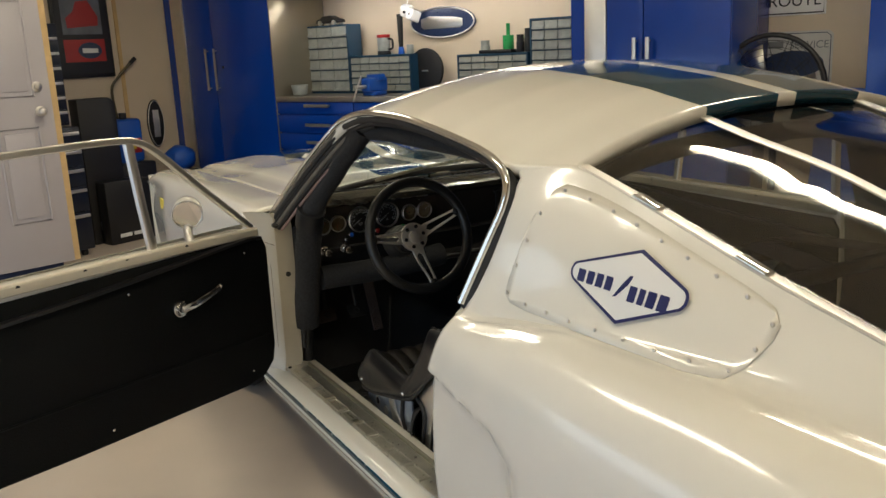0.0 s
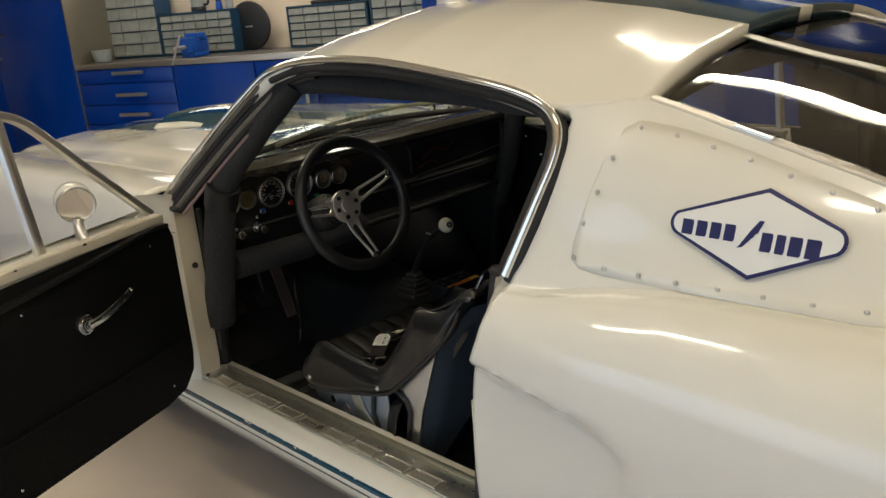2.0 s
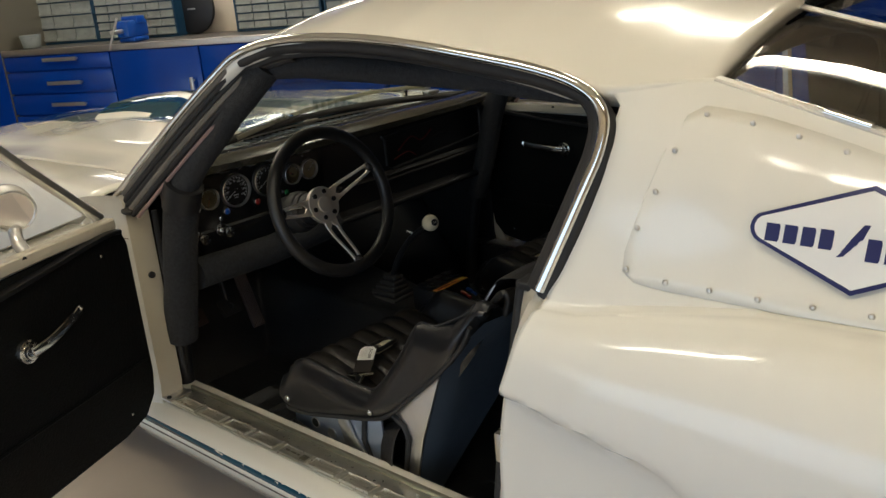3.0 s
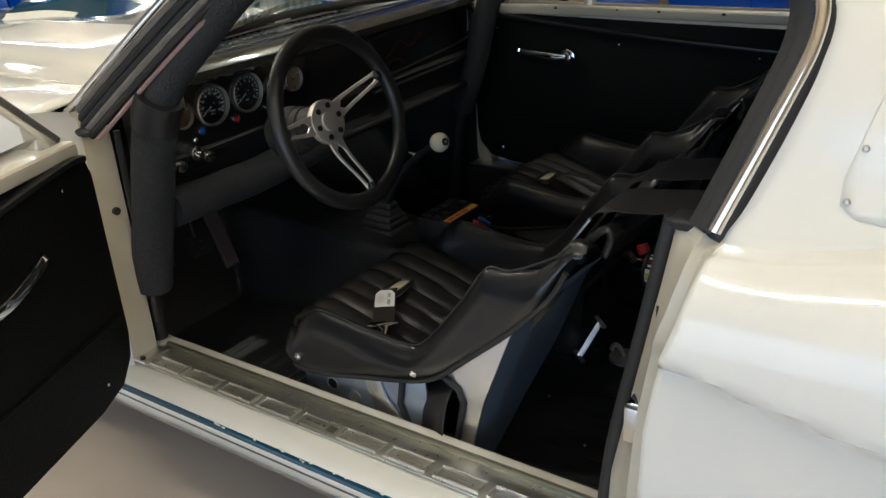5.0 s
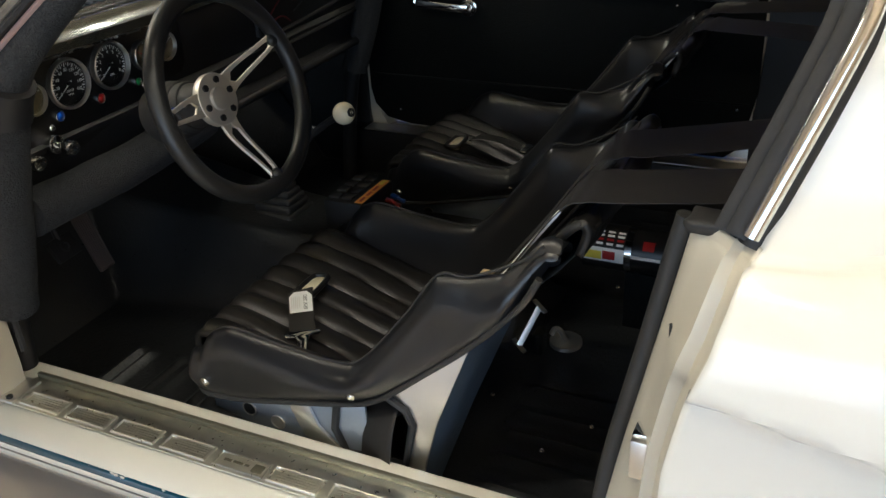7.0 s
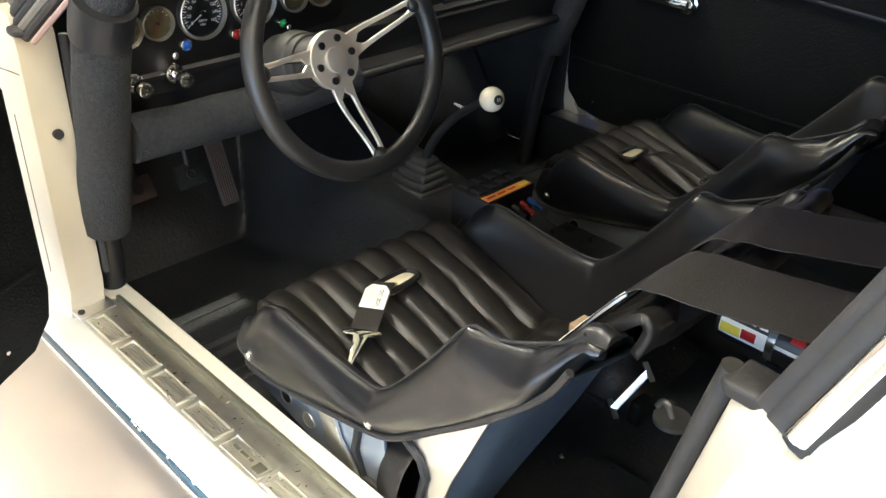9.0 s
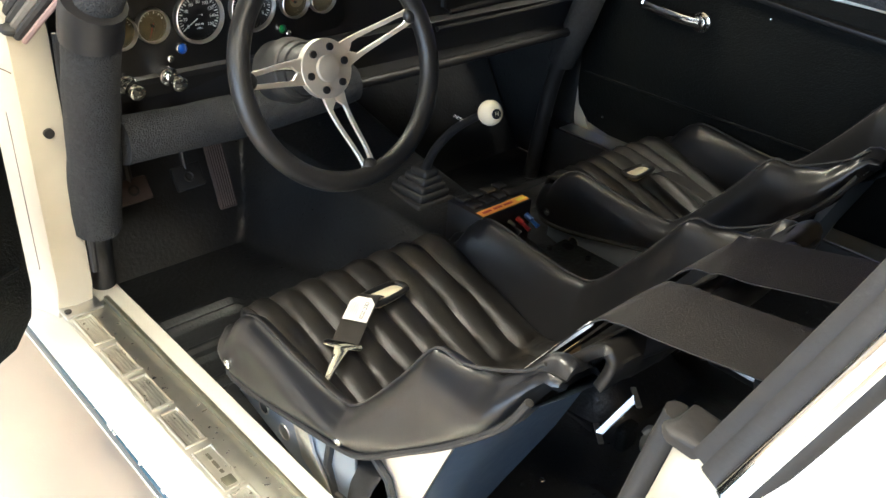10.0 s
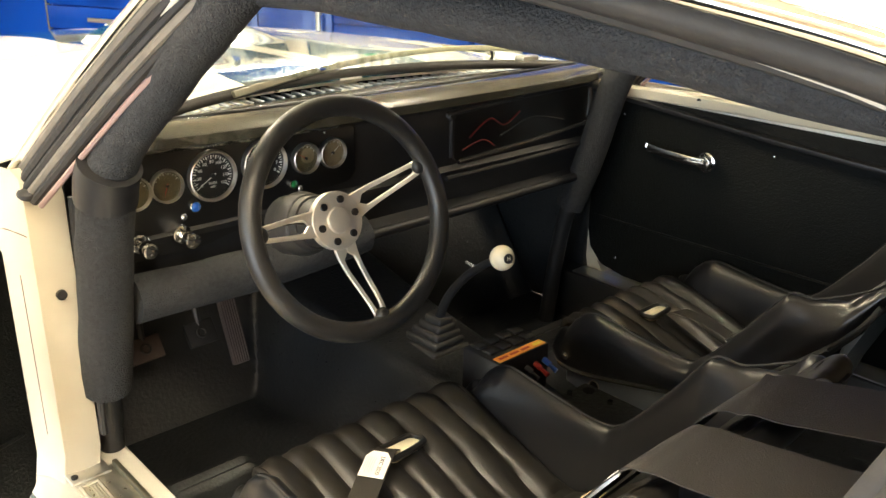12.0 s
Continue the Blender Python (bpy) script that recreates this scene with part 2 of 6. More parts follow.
def slab(outline, z0, z1, axis="z", bevel=0.0, bm=None, seg=2):
    """A flat plate with the given 2D outline, from z0 to z1 along the axis."""
    o = bmesh.new()
    place = {"z": lambda a, b, c: (a, b, c), "x": lambda a, b, c: (c, a, b), "y": lambda a, b, c: (a, c, b)}[axis]
    low = [o.verts.new(place(a, b, z0)) for a, b in outline]
    f = o.faces.new(low)
    ext = bmesh.ops.extrude_face_region(o, geom=[f])
    delta = Vector(place(0, 0, z1 - z0))
    bmesh.ops.translate(o, verts=[v for v in ext["geom"] if isinstance(v, bmesh.types.BMVert)], vec=delta)
    bmesh.ops.recalc_face_normals(o, faces=o.faces)
    if bevel:
        bmesh.ops.bevel(o, geom=[e for e in o.edges if e.calc_face_angle(0) > 0.5], offset=bevel, segments=seg, profile=0.5, affect="EDGES", clamp_overlap=True)
    return join(o, bm)


def solid(ob, thick, offset=-1.0):
    md = ob.modifiers.new("thickness", "SOLIDIFY")
    md.thickness, md.offset = thick, offset
    return ob


def lerp(a, b, t):
    return a + (b - a) * t


def table(rows, t):
    """Piecewise smooth reading of rows of (key, values...), keys rising."""
    if t <= rows[0][0]:
        return rows[0][1:]
    for a, b in zip(rows, rows[1:]):
        if t <= b[0]:
            k = (t - a[0]) / (b[0] - a[0])
            return tuple(lerp(p, q, k) for p, q in zip(a[1:], b[1:]))
    return rows[-1][1:]


def sstep(a, b, x):
    t = min(1, max(0, (x - a) / (b - a)))
    return t * t * (3 - 2 * t)


# ---- the garage ----
def wall_piece(name, lo, hi, material, label, category="wall"):
    ob = part(name, box(lo, hi), material, smooth=False, m=G)
    return tagged(ob, label, category, kind="structure")


def uneven_floor():
    rows = []
    for i in range(41):
        rows.append([(lerp(END_S - 0.2, REAR_S + 0.2, i / 40), lerp(LEFT_N - 5.0, WALL_N + 0.2, k / 30), 0.0) for k in range(31)])
    return grid(rows)


floor = tagged(part("floor", uneven_floor(), CONCRETE, m=G, smooth=False), "smooth coated tan concrete garage floor", "floor", kind="structure")
solid(floor, 0.1, 1.0)
wall_piece("wall_east", (END_S - 0.15, WALL_N, 0), (REAR_S, WALL_N + 0.15, CEIL), WALLP, "beige plaster garage wall behind the cabinets")
wall_piece("wall_north", (END_S - 0.15, LEFT_N, 0), (END_S, WALL_N, CEIL), WALLP, "beige plaster garage wall with framed pictures")
# unseen; the last piece stands for the half-raised door and keeps daylight low
for lo, hi in (((END_S - 0.15, LEFT_N - 0.15, 0), (-4.2, LEFT_N, CEIL)), ((2.0, LEFT_N - 0.15, 0), (REAR_S, LEFT_N, CEIL)), ((-4.2, LEFT_N - 0.15, 1.5), (2.0, LEFT_N, CEIL))):
    wall_piece("wall_west", lo, hi, WALLP, "plain beige wall beside the garage opening, its low piece standing for the half-raised door")
wall_piece("wall_south", (REAR_S, LEFT_N - 0.15, 0), (REAR_S + 0.15, WALL_N + 0.15, CEIL), WALLP, "plain beige plaster garage wall")
tagged(part("ceiling", box((END_S - 0.15, LEFT_N - 0.15, CEIL), (REAR_S + 0.15, WALL_N + 0.15, CEIL + 0.12)), CEILP, m=G, smooth=False), "plain cream plaster garage ceiling", "ceiling", kind="structure")
# twin-tube fittings; the last only houses the added fill
for ts, tn in TUBES:
    lamp = thing("ceiling_and_fill_light", "long white twin-tube ceiling light, unseen, the last added as fill", "ceiling light", "ceiling lights", m=G @ pose(ts, tn, CEIL))
    part("housing", box((-0.63, -0.11, -0.06), (0.63, 0.11, -0.001), 0.01), WHITE, lamp, m=Matrix())
    for dy in (-0.05, 0.05):
        part("tube", cyl((-0.6, dy, -0.085), (0.6, dy, -0.085), 0.016, seg=12), TUBE, lamp, "glowing white tube", m=Matrix())


def handle(parent, a, b, out, r=0.008, material=ALLOY):
    """A flat bar handle between a and b on two feet, standing out along local y."""
    a, b, o = Vector(a), Vector(b), Vector(out)
    d = (b - a).normalized() * 0.02
    bm = tube([a + o, b + o], r, seg=10, n=1, flat=(0.012, 0.005), up=(0, 1, 0))
    for p in (a + d, b - d):
        cyl(p, p + o, 0.005, seg=8, bm=bm)
    return part("handle", bm, material, parent, "satin metal bar handle", m=Matrix())


def cabinet(s0, s1, z0, z1, n0, n1, doors, label, handles, name="tall_cabinet", category="cabinet", group="blue garage cabinets"):
    """A steel cabinet in the wall's frame. doors: (s0, s1, z0, z1); handles: pairs of (s, z)."""
    cab = thing(name, label, category, group, m=G @ pose(s0, n0, z0))
    part("body", box((0, 0.02, 0), (s1 - s0, n1 - n0, z1 - z0), 0.006), CABBLUE, cab, m=Matrix())
    for a, b, c, d in doors:
        part("drawer_front" if d - c < 0.3 else "door", box((a - s0 + 0.002, -0.002, c - z0 + 0.002), (b - s0 - 0.002, 0.018, d - z0 - 0.002), 0.005), CABBLUE, cab, m=Matrix())
    for (a, c), (b, d) in handles:
        handle(cab, (a - s0, -0.002, c - z0), (b - s0, -0.002, d - z0), (0, -0.035, 0))
    return cab


# tall cabinet at the far corner, with its grey edge post
far_cab = cabinet(-4.10, -2.985, 0.06, 2.25, FRONT_N, WALL_N - 0.005, [(-4.10, -3.73, 0.09, 2.22), (-3.73, -2.985, 0.09, 2.22)],
                  "tall glossy blue two-door steel cabinet in the corner", [((-3.793, 1.128), (-3.793, 1.478)), ((-3.677, 1.128), (-3.677, 1.478))])
part("side_panel", box((1.117, 0.0, 0.0), (1.127, 0.6, 2.19), 0.002), SIDEM, far_cab, "brushed metal side panel", m=Matrix())
part("lock", cyl((0.50, -0.002, 1.26), (0.50, -0.012, 1.26), 0.012), CHROME, far_cab, m=Matrix())
tagged(part("corner_filler", box((-4.268, FRONT_N - 0.01, 0.06), (-4.105, FRONT_N + 0.03, 2.25), 0.004), BRUSHED, m=G), "grey metal filler strip beside the tall cabinet", "trim", kind="structure")
tagged(part("corner_panel", box((-4.375, FRONT_N + 0.0, 0.06), (-4.270, FRONT_N + 0.05, 2.25), 0.004), CABBLUE, m=G), "narrow blue filler panel in the corner", "trim", kind="structure")

# base units under the worktop
zs = [(0.935, 1.03), (0.787, 0.93), (0.65, 0.782), (0.38, 0.645), (0.1, 0.375)]
for n, (a, b, kind) in enumerate([(-2.97, -2.115, "d"), (-2.11, -1.455, "c"), (-1.45, -1.0, "c"), (-0.995, -0.26, "d")]):
    if kind == "d":
        mid = (a + b) / 2 + (0.065 if n == 0 else 0)
        cabinet(a, b, 0.08, 1.035, FRONT_N, WALL_N - 0.005, [(a, b, p, q) for p, q in zs], "blue steel base unit with a stack of drawers",
                [((mid - 0.135, p + 0.068), (mid + 0.135, p + 0.068)) for p, q in zs], "drawer_unit", "drawer unit")
    else:
        cabinet(a, b, 0.08, 1.035, FRONT_N, WALL_N - 0.005, [(a, b, 0.1, 1.03)], "blue steel base unit with one door under the worktop", [((b - 0.06, 0.6), (b - 0.06, 0.85))], "base_cabinet")
top = thing("worktop", "long dark worktop with a pale metal front edge", "worktop", m=G)
part("slab", box((-2.965, FRONT_N + 0.01, 1.035), (-0.26, WALL_N - 0.004, 1.070), 0.004), WOODT, top, m=Matrix())
part("edge_strip", box((-2.965, FRONT_N - 0.012, 1.033), (-0.26, FRONT_N + 0.008, 1.072), 0.003), ALLOY, top, "pale metal edge", m=Matrix())

# tall cabinets at the near end of the worktop and past the signs
mid_cab = cabinet(-0.25, 0.74, 0.06, 2.25, FRONT_N, WALL_N - 0.005, [(0.0, 0.233, 0.09, 2.22), (0.233, 0.74, 0.09, 2.22)],
                  "tall glossy blue two-door steel cabinet beside the worktop", [((0.193, 1.12), (0.193, 1.405)), ((0.275, 1.12), (0.275, 1.405))])
part("edge_post", box((0.106, -0.006, 0.0), (0.248, 0.02, 2.19), 0.003), ALLOY, mid_cab, "bright metal edge strip", m=Matrix())
near_cab = cabinet(1.42, 2.5, 0.06, 2.25, FRONT_N, WALL_N - 0.005, [(1.42, 1.78, 0.09, 2.22), (1.78, 2.5, 0.09, 2.22)],
                   "tall glossy blue two-door steel cabinet past the wall signs", [((1.74, 1.1), (1.74, 1.4)), ((1.82, 1.1), (1.82, 1.4))])


# ---- the car: nose towards +y, left side at -x ----
XC = 0.03
car = thing("race_car", "cream vintage fastback race car with twin blue stripes, driver door open", "car", m=pose(XC, -1.3, 0))

# the drip line: from the windscreen pillar's foot, over the door, down the rear pillar
DRIP = [(-0.738, -0.485, 0.85), (-0.715, -0.615, 0.95), (-0.690, -0.765, 1.06), (-0.660, -0.90, 1.157), (-0.640, -0.975, 1.206), (-0.632, -1.08, 1.231), (-0.634, -1.23, 1.238),
        (-0.637, -1.41, 1.230), (-0.640, -1.60, 1.206), (-0.645, -1.745, 1.183), (-0.650, -1.822, 1.160), (-0.656, -1.858, 1.128), (-0.668, -1.861, 1.080), (-0.692, -1.839, 1.008), (-0.734, -1.788, 0.868)]


def mir(p, side):
    return (p[0], p[1], p[2]) if side < 0 else (2 * XC - p[0], p[1], p[2])


def scoop_in(y, z):
    """Depth of the pressed side scoop behind the door."""
    top = 0.714 - 0.118 * max(0.0, -1.79 - y) - 0.03 * sstep(-2.02, -2.09, y)
    k = sstep(-2.10, -2.066, y) * sstep(top + 0.007, top - 0.015, z)
    return 0.02 * k


# rear quarter: rows from the rocker up to the roof rail and rear window edge
QSTATION = [
    # y, then x at the levels of z: half widths are from the centre line
    (-3.66, [(0.60, 0.30), (0.74, 0.34), (0.79, 0.45), (0.81, 0.58), (0.82, 0.68), (0.80, 0.76), (0.74, 0.80), (0.68, 0.81), (0.64, 0.815), (0.58, 0.82), (0.54, 0.825), (0.50, 0.828)]),
    (-3.25, [(0.74, 0.24), (0.80, 0.33), (0.84, 0.46), (0.858, 0.60), (0.862, 0.70), (0.85, 0.775), (0.80, 0.822), (0.73, 0.838), (0.68, 0.845), (0.62, 0.855), (0.57, 0.865), (0.53, 0.868)]),
    (-2.85, [(0.76, 0.22), (0.815, 0.32), (0.85, 0.46), (0.868, 0.60), (0.872, 0.71), (0.858, 0.79), (0.80, 0.848), (0.72, 0.872), (0.672, 0.878), (0.635, 0.895), (0.60, 0.91), (0.575, 0.925)]),
    (-2.45, [(0.77, 0.21), (0.815, 0.31), (0.85, 0.46), (0.866, 0.60), (0.870, 0.715), (0.856, 0.795), (0.805, 0.858), (0.742, 0.885), (0.690, 0.889), (0.655, 0.916), (0.620, 0.967), (0.578, 1.026)]),
    (-2.12, [(0.775, 0.20), (0.82, 0.31), (0.848, 0.46), (0.860, 0.60), (0.864, 0.715), (0.853, 0.793), (0.815, 0.853), (0.764, 0.884), (0.722, 0.889), (0.699, 0.935), (0.657, 1.04), (0.582, 1.123)]),
    (-1.985, [(0.775, 0.20), (0.82, 0.31), (0.846, 0.46), (0.854, 0.60), (0.858, 0.71), (0.849, 0.785), (0.818, 0.838), (0.775, 0.866), (0.740, 0.874), (0.715, 0.938), (0.680, 1.07), (0.596, 1.166)]),
    (-1.86, [(0.775, 0.20), (0.82, 0.31), (0.842, 0.46), (0.847, 0.60), (0.850, 0.705), (0.840, 0.775), (0.818, 0.818), (0.785, 0.843), (0.757, 0.856), (0.725, 0.945), (0.690, 1.075), (0.652, 1.163)]),
    (-1.735, [(0.775, 0.20), (0.82, 0.31), (0.838, 0.46), (0.839, 0.60), (0.838, 0.70), (0.826, 0.762), (0.808, 0.805), (0.785, 0.835), (0.765, 0.855), (0.735, 0.94), (0.70, 1.05), (0.668, 1.147)]),
]


def q_point(y, v):
    """A point of the quarter at the station y and level v in 0..11."""
    for (ya, a), (yb, b) in zip(QSTATION, QSTATION[1:]):
        if y <= yb or yb == -1.735:
            k = (y - ya) / (yb - ya)
            i = min(int(v), 10)
            f = v - i

            def cat(pts):
                p = [Vector(pts[max(0, min(11, j))]) for j in (i - 1, i, i + 1, i + 2)]
                return 0.5 * (2 * p[1] + (p[2] - p[0]) * f + (2 * p[0] - 5 * p[1] + 4 * p[2] - p[3]) * f * f + (3 * p[1] - p[0] - 3 * p[2] + p[3]) * f ** 3)
            w = cat(a).lerp(cat(b), k)
            firm = max(0.0, 1 - abs(v - 8) / 0.6, 0.75 * (1 - abs(v - 7) / 0.5))
            if firm:
                flat = Vector(a[i]).lerp(Vector(a[i + 1]), f).lerp(Vector(b[i]).lerp(Vector(b[i + 1]), f), k)
                w = w.lerp(flat, firm)
            return w.x, w.y


def front_edge_y(v):
    """The shut line behind the door opening, by level."""
    return table([(0, -1.722), (3, -1.733), (4, -1.750), (5, -1.769), (6, -1.779), (7, -1.786), (8, -1.797), (9, -1.826), (10, -1.866), (10.6, -1.874), (11, -1.838)], v)[0]


def quarter(side):
    rows = []
    ys = [-3.66 + (-1.9 + 3.66) * (i / 44) for i in range(45)]
    for i in range(58):
        row = []
        for j in range(78):
            v = j / 7
            v = min(v, 11.0)
            fy = front_edge_y(v)
            y = -3.66 + (fy + 3.66) * (1 - (1 - i / 57) ** 1.35)
            hw, z = q_point(min(y, -1.735), v)
            hw -= scoop_in(y, z)
            # wheel arch
            d = math.hypot(y + 2.5, z - 0.30)
            if d < 0.345 and z < 0.66:
                z = max(z, 0.30 + math.sqrt(max(0, 0.345 ** 2 - (y + 2.5) ** 2)) if abs(y + 2.5) < 0.345 else z)
            row.append(mir((XC - hw, y, z), side))
        rows.append(row)
    return grid(rows, flip=side > 0)


for side in (-1, 1):
    solid(part("quarter_panel", quarter(side), PAINT, car), 0.012)


# roof
ROOF_EDGE = [(-1.985, 0.596, 1.166), (-1.93, 0.628, 1.163), (-1.86, 0.662, 1.158), (-1.80, 0.676, 1.168), (-1.73, 0.674, 1.186), (-1.60, 0.671, 1.211), (-1.41, 0.668, 1.235), (-1.23, 0.665, 1.243), (-1.08, 0.663, 1.236), (-0.98, 0.671, 1.212), (-0.90, 0.690, 1.162)]
ROOF_MID = [(-1.985, 1.266), (-1.80, 1.303), (-1.60, 1.328), (-1.40, 1.344), (-1.20, 1.345), (-1.05, 1.320), (-0.90, 1.264)]


def roof_point(y, s):
    w, e = table(ROOF_EDGE, y)
    c = table(ROOF_MID, y)[0]
    bow = 0.055 * (1 - s * s) * sstep(-1.05, -0.90, y)
    return Vector((XC + w * s, y + bow, e + (c - e) * (1 - abs(s) ** 2.3) - 0.004 * s ** 8))


def roof():
    rows = []
    for i in range(56):
        y = lerp(-1.985, -0.90, i / 55)
        w = table(ROOF_EDGE, y)[0]
        marks = [-1.0, -0.985, -0.96, -0.92, -0.86, -0.78, -0.69, -0.6, -0.51, -0.45, -0.254 / w, -0.15 / w, -0.03 / w, 0.03 / w, 0.15 / w, 0.254 / w, 0.45, 0.51, 0.6, 0.69, 0.78, 0.86, 0.92, 0.96, 0.985, 1.0]
        rows.append([roof_point(y, s) for s in marks])
    bm = grid(rows)
    for f in bm.faces:
        x = abs(f.calc_center_median().x - XC)
        f.material_index = 1 if 0.03 < x < 0.254 else 0
    return bm


solid(part("roof", roof(), (PAINT, STRIPE), car, "cream roof with twin dark blue stripes"), 0.03)


# bonnet and wings
def ahead(y):
    """Stretches the nose forward of the cowl."""
    return y * 1.14 + 0.62 * max(0.0, y - 0.55) if y > 0 else y


def fender(side):
    rows = []
    for i in range(40):
        y = lerp(1.0, -0.47, i / 39)
        top = table([(-0.47, 0.885), (-0.3, 0.892), (0.2, 0.885), (0.7, 0.862), (0.92, 0.84), (1.0, 0.80)], y)[0]
        hw = table([(-0.47, 0.825), (0.2, 0.845), (0.7, 0.835), (0.95, 0.80), (1.0, 0.77)], y)[0]
        prof = [(0.640, top + 0.004), (0.70, top + 0.006), (0.755, top + 0.003), (0.785, top - 0.006), (0.805, top - 0.028), (hw - 0.008, top - 0.075), (hw, top - 0.13), (hw + 0.008, top - 0.2), (hw + 0.005, 0.58), (hw - 0.005, 0.45), (hw - 0.03, 0.32), (hw - 0.06, 0.22)]
        row = []
        for p in smooth_line([(a, 0, b) for a, b in prof], 4):
            z = p.z
            if abs(y - 0.21) < 0.33 and z < 0.64:
                z = max(z, 0.30 + math.sqrt(0.33 ** 2 - (y - 0.21) ** 2))
            row.append(mir((XC - p.x, ahead(y), z), side))
        rows.append(row)
    return grid(rows, flip=side > 0)


def nose():
    rows = []
    for i in range(3):
        y = (1.415, 1.435, 1.415)[i]
        rows.append([(XC + lerp(-0.80, 0.80, k / 20), y - 0.03 * abs(lerp(-1, 1, k / 20)) ** 4, (0.815, 0.62, 0.30)[i]) for k in range(21)])
    return grid(rows)


for side in (-1, 1):
    solid(part("front_wing", fender(side), PAINT, car), 0.01)


def bonnet_z(x, y):
    s = abs(x - XC) / 0.635
    top = table([(-0.40, 0.902), (-0.2, 0.915), (0.3, 0.908), (0.7, 0.875), (0.9, 0.845), (0.97, 0.81)], y)[0]
    rise = 0.040 * (1 - s ** 2.2)
    ridge = 0.012 * (1 - sstep(0.80, 0.86, s))
    return top - 0.02 + rise + ridge


def bonnet():
    rows = []
    for i in range(30):
        y = lerp(-0.40, 0.97, i / 29)
        marks = [-0.632, -0.625, -0.58, -0.545, -0.53, -0.51, -0.45, -0.36, -0.254, -0.2, -0.1, -0.03, 0.03, 0.1, 0.2, 0.254, 0.36, 0.45, 0.51, 0.53, 0.545, 0.58, 0.625, 0.632]
        rows.append([(XC + x, ahead(y) + 0.07 * (1 - (x / 0.63) ** 2) * (1 if y > 0.6 else 0.4 if y < -0.3 else 0), bonnet_z(XC + x, y)) for x in marks])
    bm = grid(rows)
    for f in bm.faces:
        x = abs(f.calc_center_median().x - XC)
        f.material_index = 1 if 0.03 < x < 0.254 else 0
    return bm


solid(part("bonnet", bonnet(), (PAINT, STRIPE), car, "cream bonnet with twin dark blue stripes"), 0.015)
part("nose_panel", nose(), PAINT, car)


def scoop():
    rows = []
    for i in range(18):
        t = i / 17
        y = lerp(0.02, 0.62, t)
        h = 0.062 * sstep(0.0, 0.75, t) ** 1.2
        w = lerp(0.20, 0.235, t)
        rows.append([(XC + w * s, y, bonnet_z(XC + w * s, y) - 0.01 + (h + 0.008) * (1 - abs(s) ** 4)) for s in (-1, -0.97, -0.92, -0.85, -0.6, -0.14, 0.14, 0.6, 0.85, 0.92, 0.97, 1)])
    rows.append([(p[0], p[1] - 0.02, bonnet_z(p[0], p[1]) - 0.01) for p in rows[-1]])
    bm = grid(rows)
    for f in bm.faces:
        x = abs(f.calc_center_median().x - XC)
        f.material_index = 1 if x > 0.03 and x < 0.19 else 0
    return bm


part("bonnet_scoop", scoop(), (PAINT, STRIPE), car)


# windscreen pillars, drip rail with chrome and rubber
def shifted(pts, dx, dz, dy=0.0):
    return [(p[0] + dx, p[1] + dy, p[2] + dz) for p in pts]


def seal_at(i, f):
    """A point f of the way across the weatherstrip that lies inside the drip line."""
    k = min(1.0, i / 4)
    p = DRIP[i]
    return (p[0] + lerp(0.014, 0.045, k) * f, p[1] - lerp(0.085, 0.018, k) * f, p[2] - lerp(0.016, 0.036, k) * f)


for side in (-1, 1):
    line = [mir(p, side) for p in DRIP]
    o = -side
    part("pillar", tube([mir(p, side) for p in shifted(DRIP[:4], 0.024, -0.016, 0.026)], 0.018, seg=14), PAINT, car)
    for k in range(5):
        f = 0.2 + 0.2 * k
        run = [mir(seal_at(i, f), side) for i in range(6)]
        part("seal_rib", tube(run, 0.0072 + 0.0012 * (k % 2), seg=8), RIB if k in (0, 3) else SEAL, car, "worn ribbed weatherstrip" if k in (0, 3) else "black ribbed weatherstrip")
    part("piping", tube([mir(seal_at(i, 1.22), side) for i in range(5)], 0.0045, seg=6), PINK, car, "faded pinkish piping")
    part("seal_end", ball(mir((-0.727, -0.556, 0.843), side), 0.019, 0.9, 1.2, 0.55, 14), SEAL, car, "rubber seal end")
    part("drip_moulding", tube(line, 0.0088, seg=12), CHROME, car, "bright chrome moulding")
    part("door_seal", tube(shifted(line[4:], o * 0.014, -0.016, 0.0), 0.014, seg=10), SEAL, car, "worn black rubber seal")
    rear = DRIP[9:]
    part("pillar_seal", tube([mir((p[0] + 0.010, p[1] + 0.014, p[2] - 0.005), side) for p in rear], 0, seg=10, flat=(0.011, 0.007), up=(1, 0.3, 0)), SEAL, car, "thick black pillar seal")
    part("pillar_seal_lip", tube([mir((p[0] + 0.022, p[1] + 0.027, p[2] - 0.007), side) for p in rear], 0, seg=10, flat=(0.011, 0.007), up=(1, 0.3, 0)), SEAL, car)
    part("seal_lip", tube(shifted(line[4:], o * 0.030, -0.028, 0.0), 0.011, seg=8), RUBBER, car)


# windscreen
def screen():
    rows = []
    for i in range(12):
        t = i / 11
        row = []
        for k in range(17):
            s = lerp(-1, 1, k / 16)
            low = Vector((XC + 0.70 * s, -0.555 + 0.20 * (1 - s * s), 0.903 + 0.022 * (1 - s * s)))
            high = Vector((XC + 0.66 * s, -0.935 + 0.06 * (1 - s * s), 1.180 + 0.062 * (1 - s * s)))
            row.append(low.lerp(high, t) + Vector((0, 0.02, 0.014)) * math.sin(math.pi * t))
        rows.append(row)
    return grid(rows)


ws = solid(part("windscreen", screen(), WINDSCREEN, car, "clear windscreen"), 0.005)
ws.visible_shadow = False

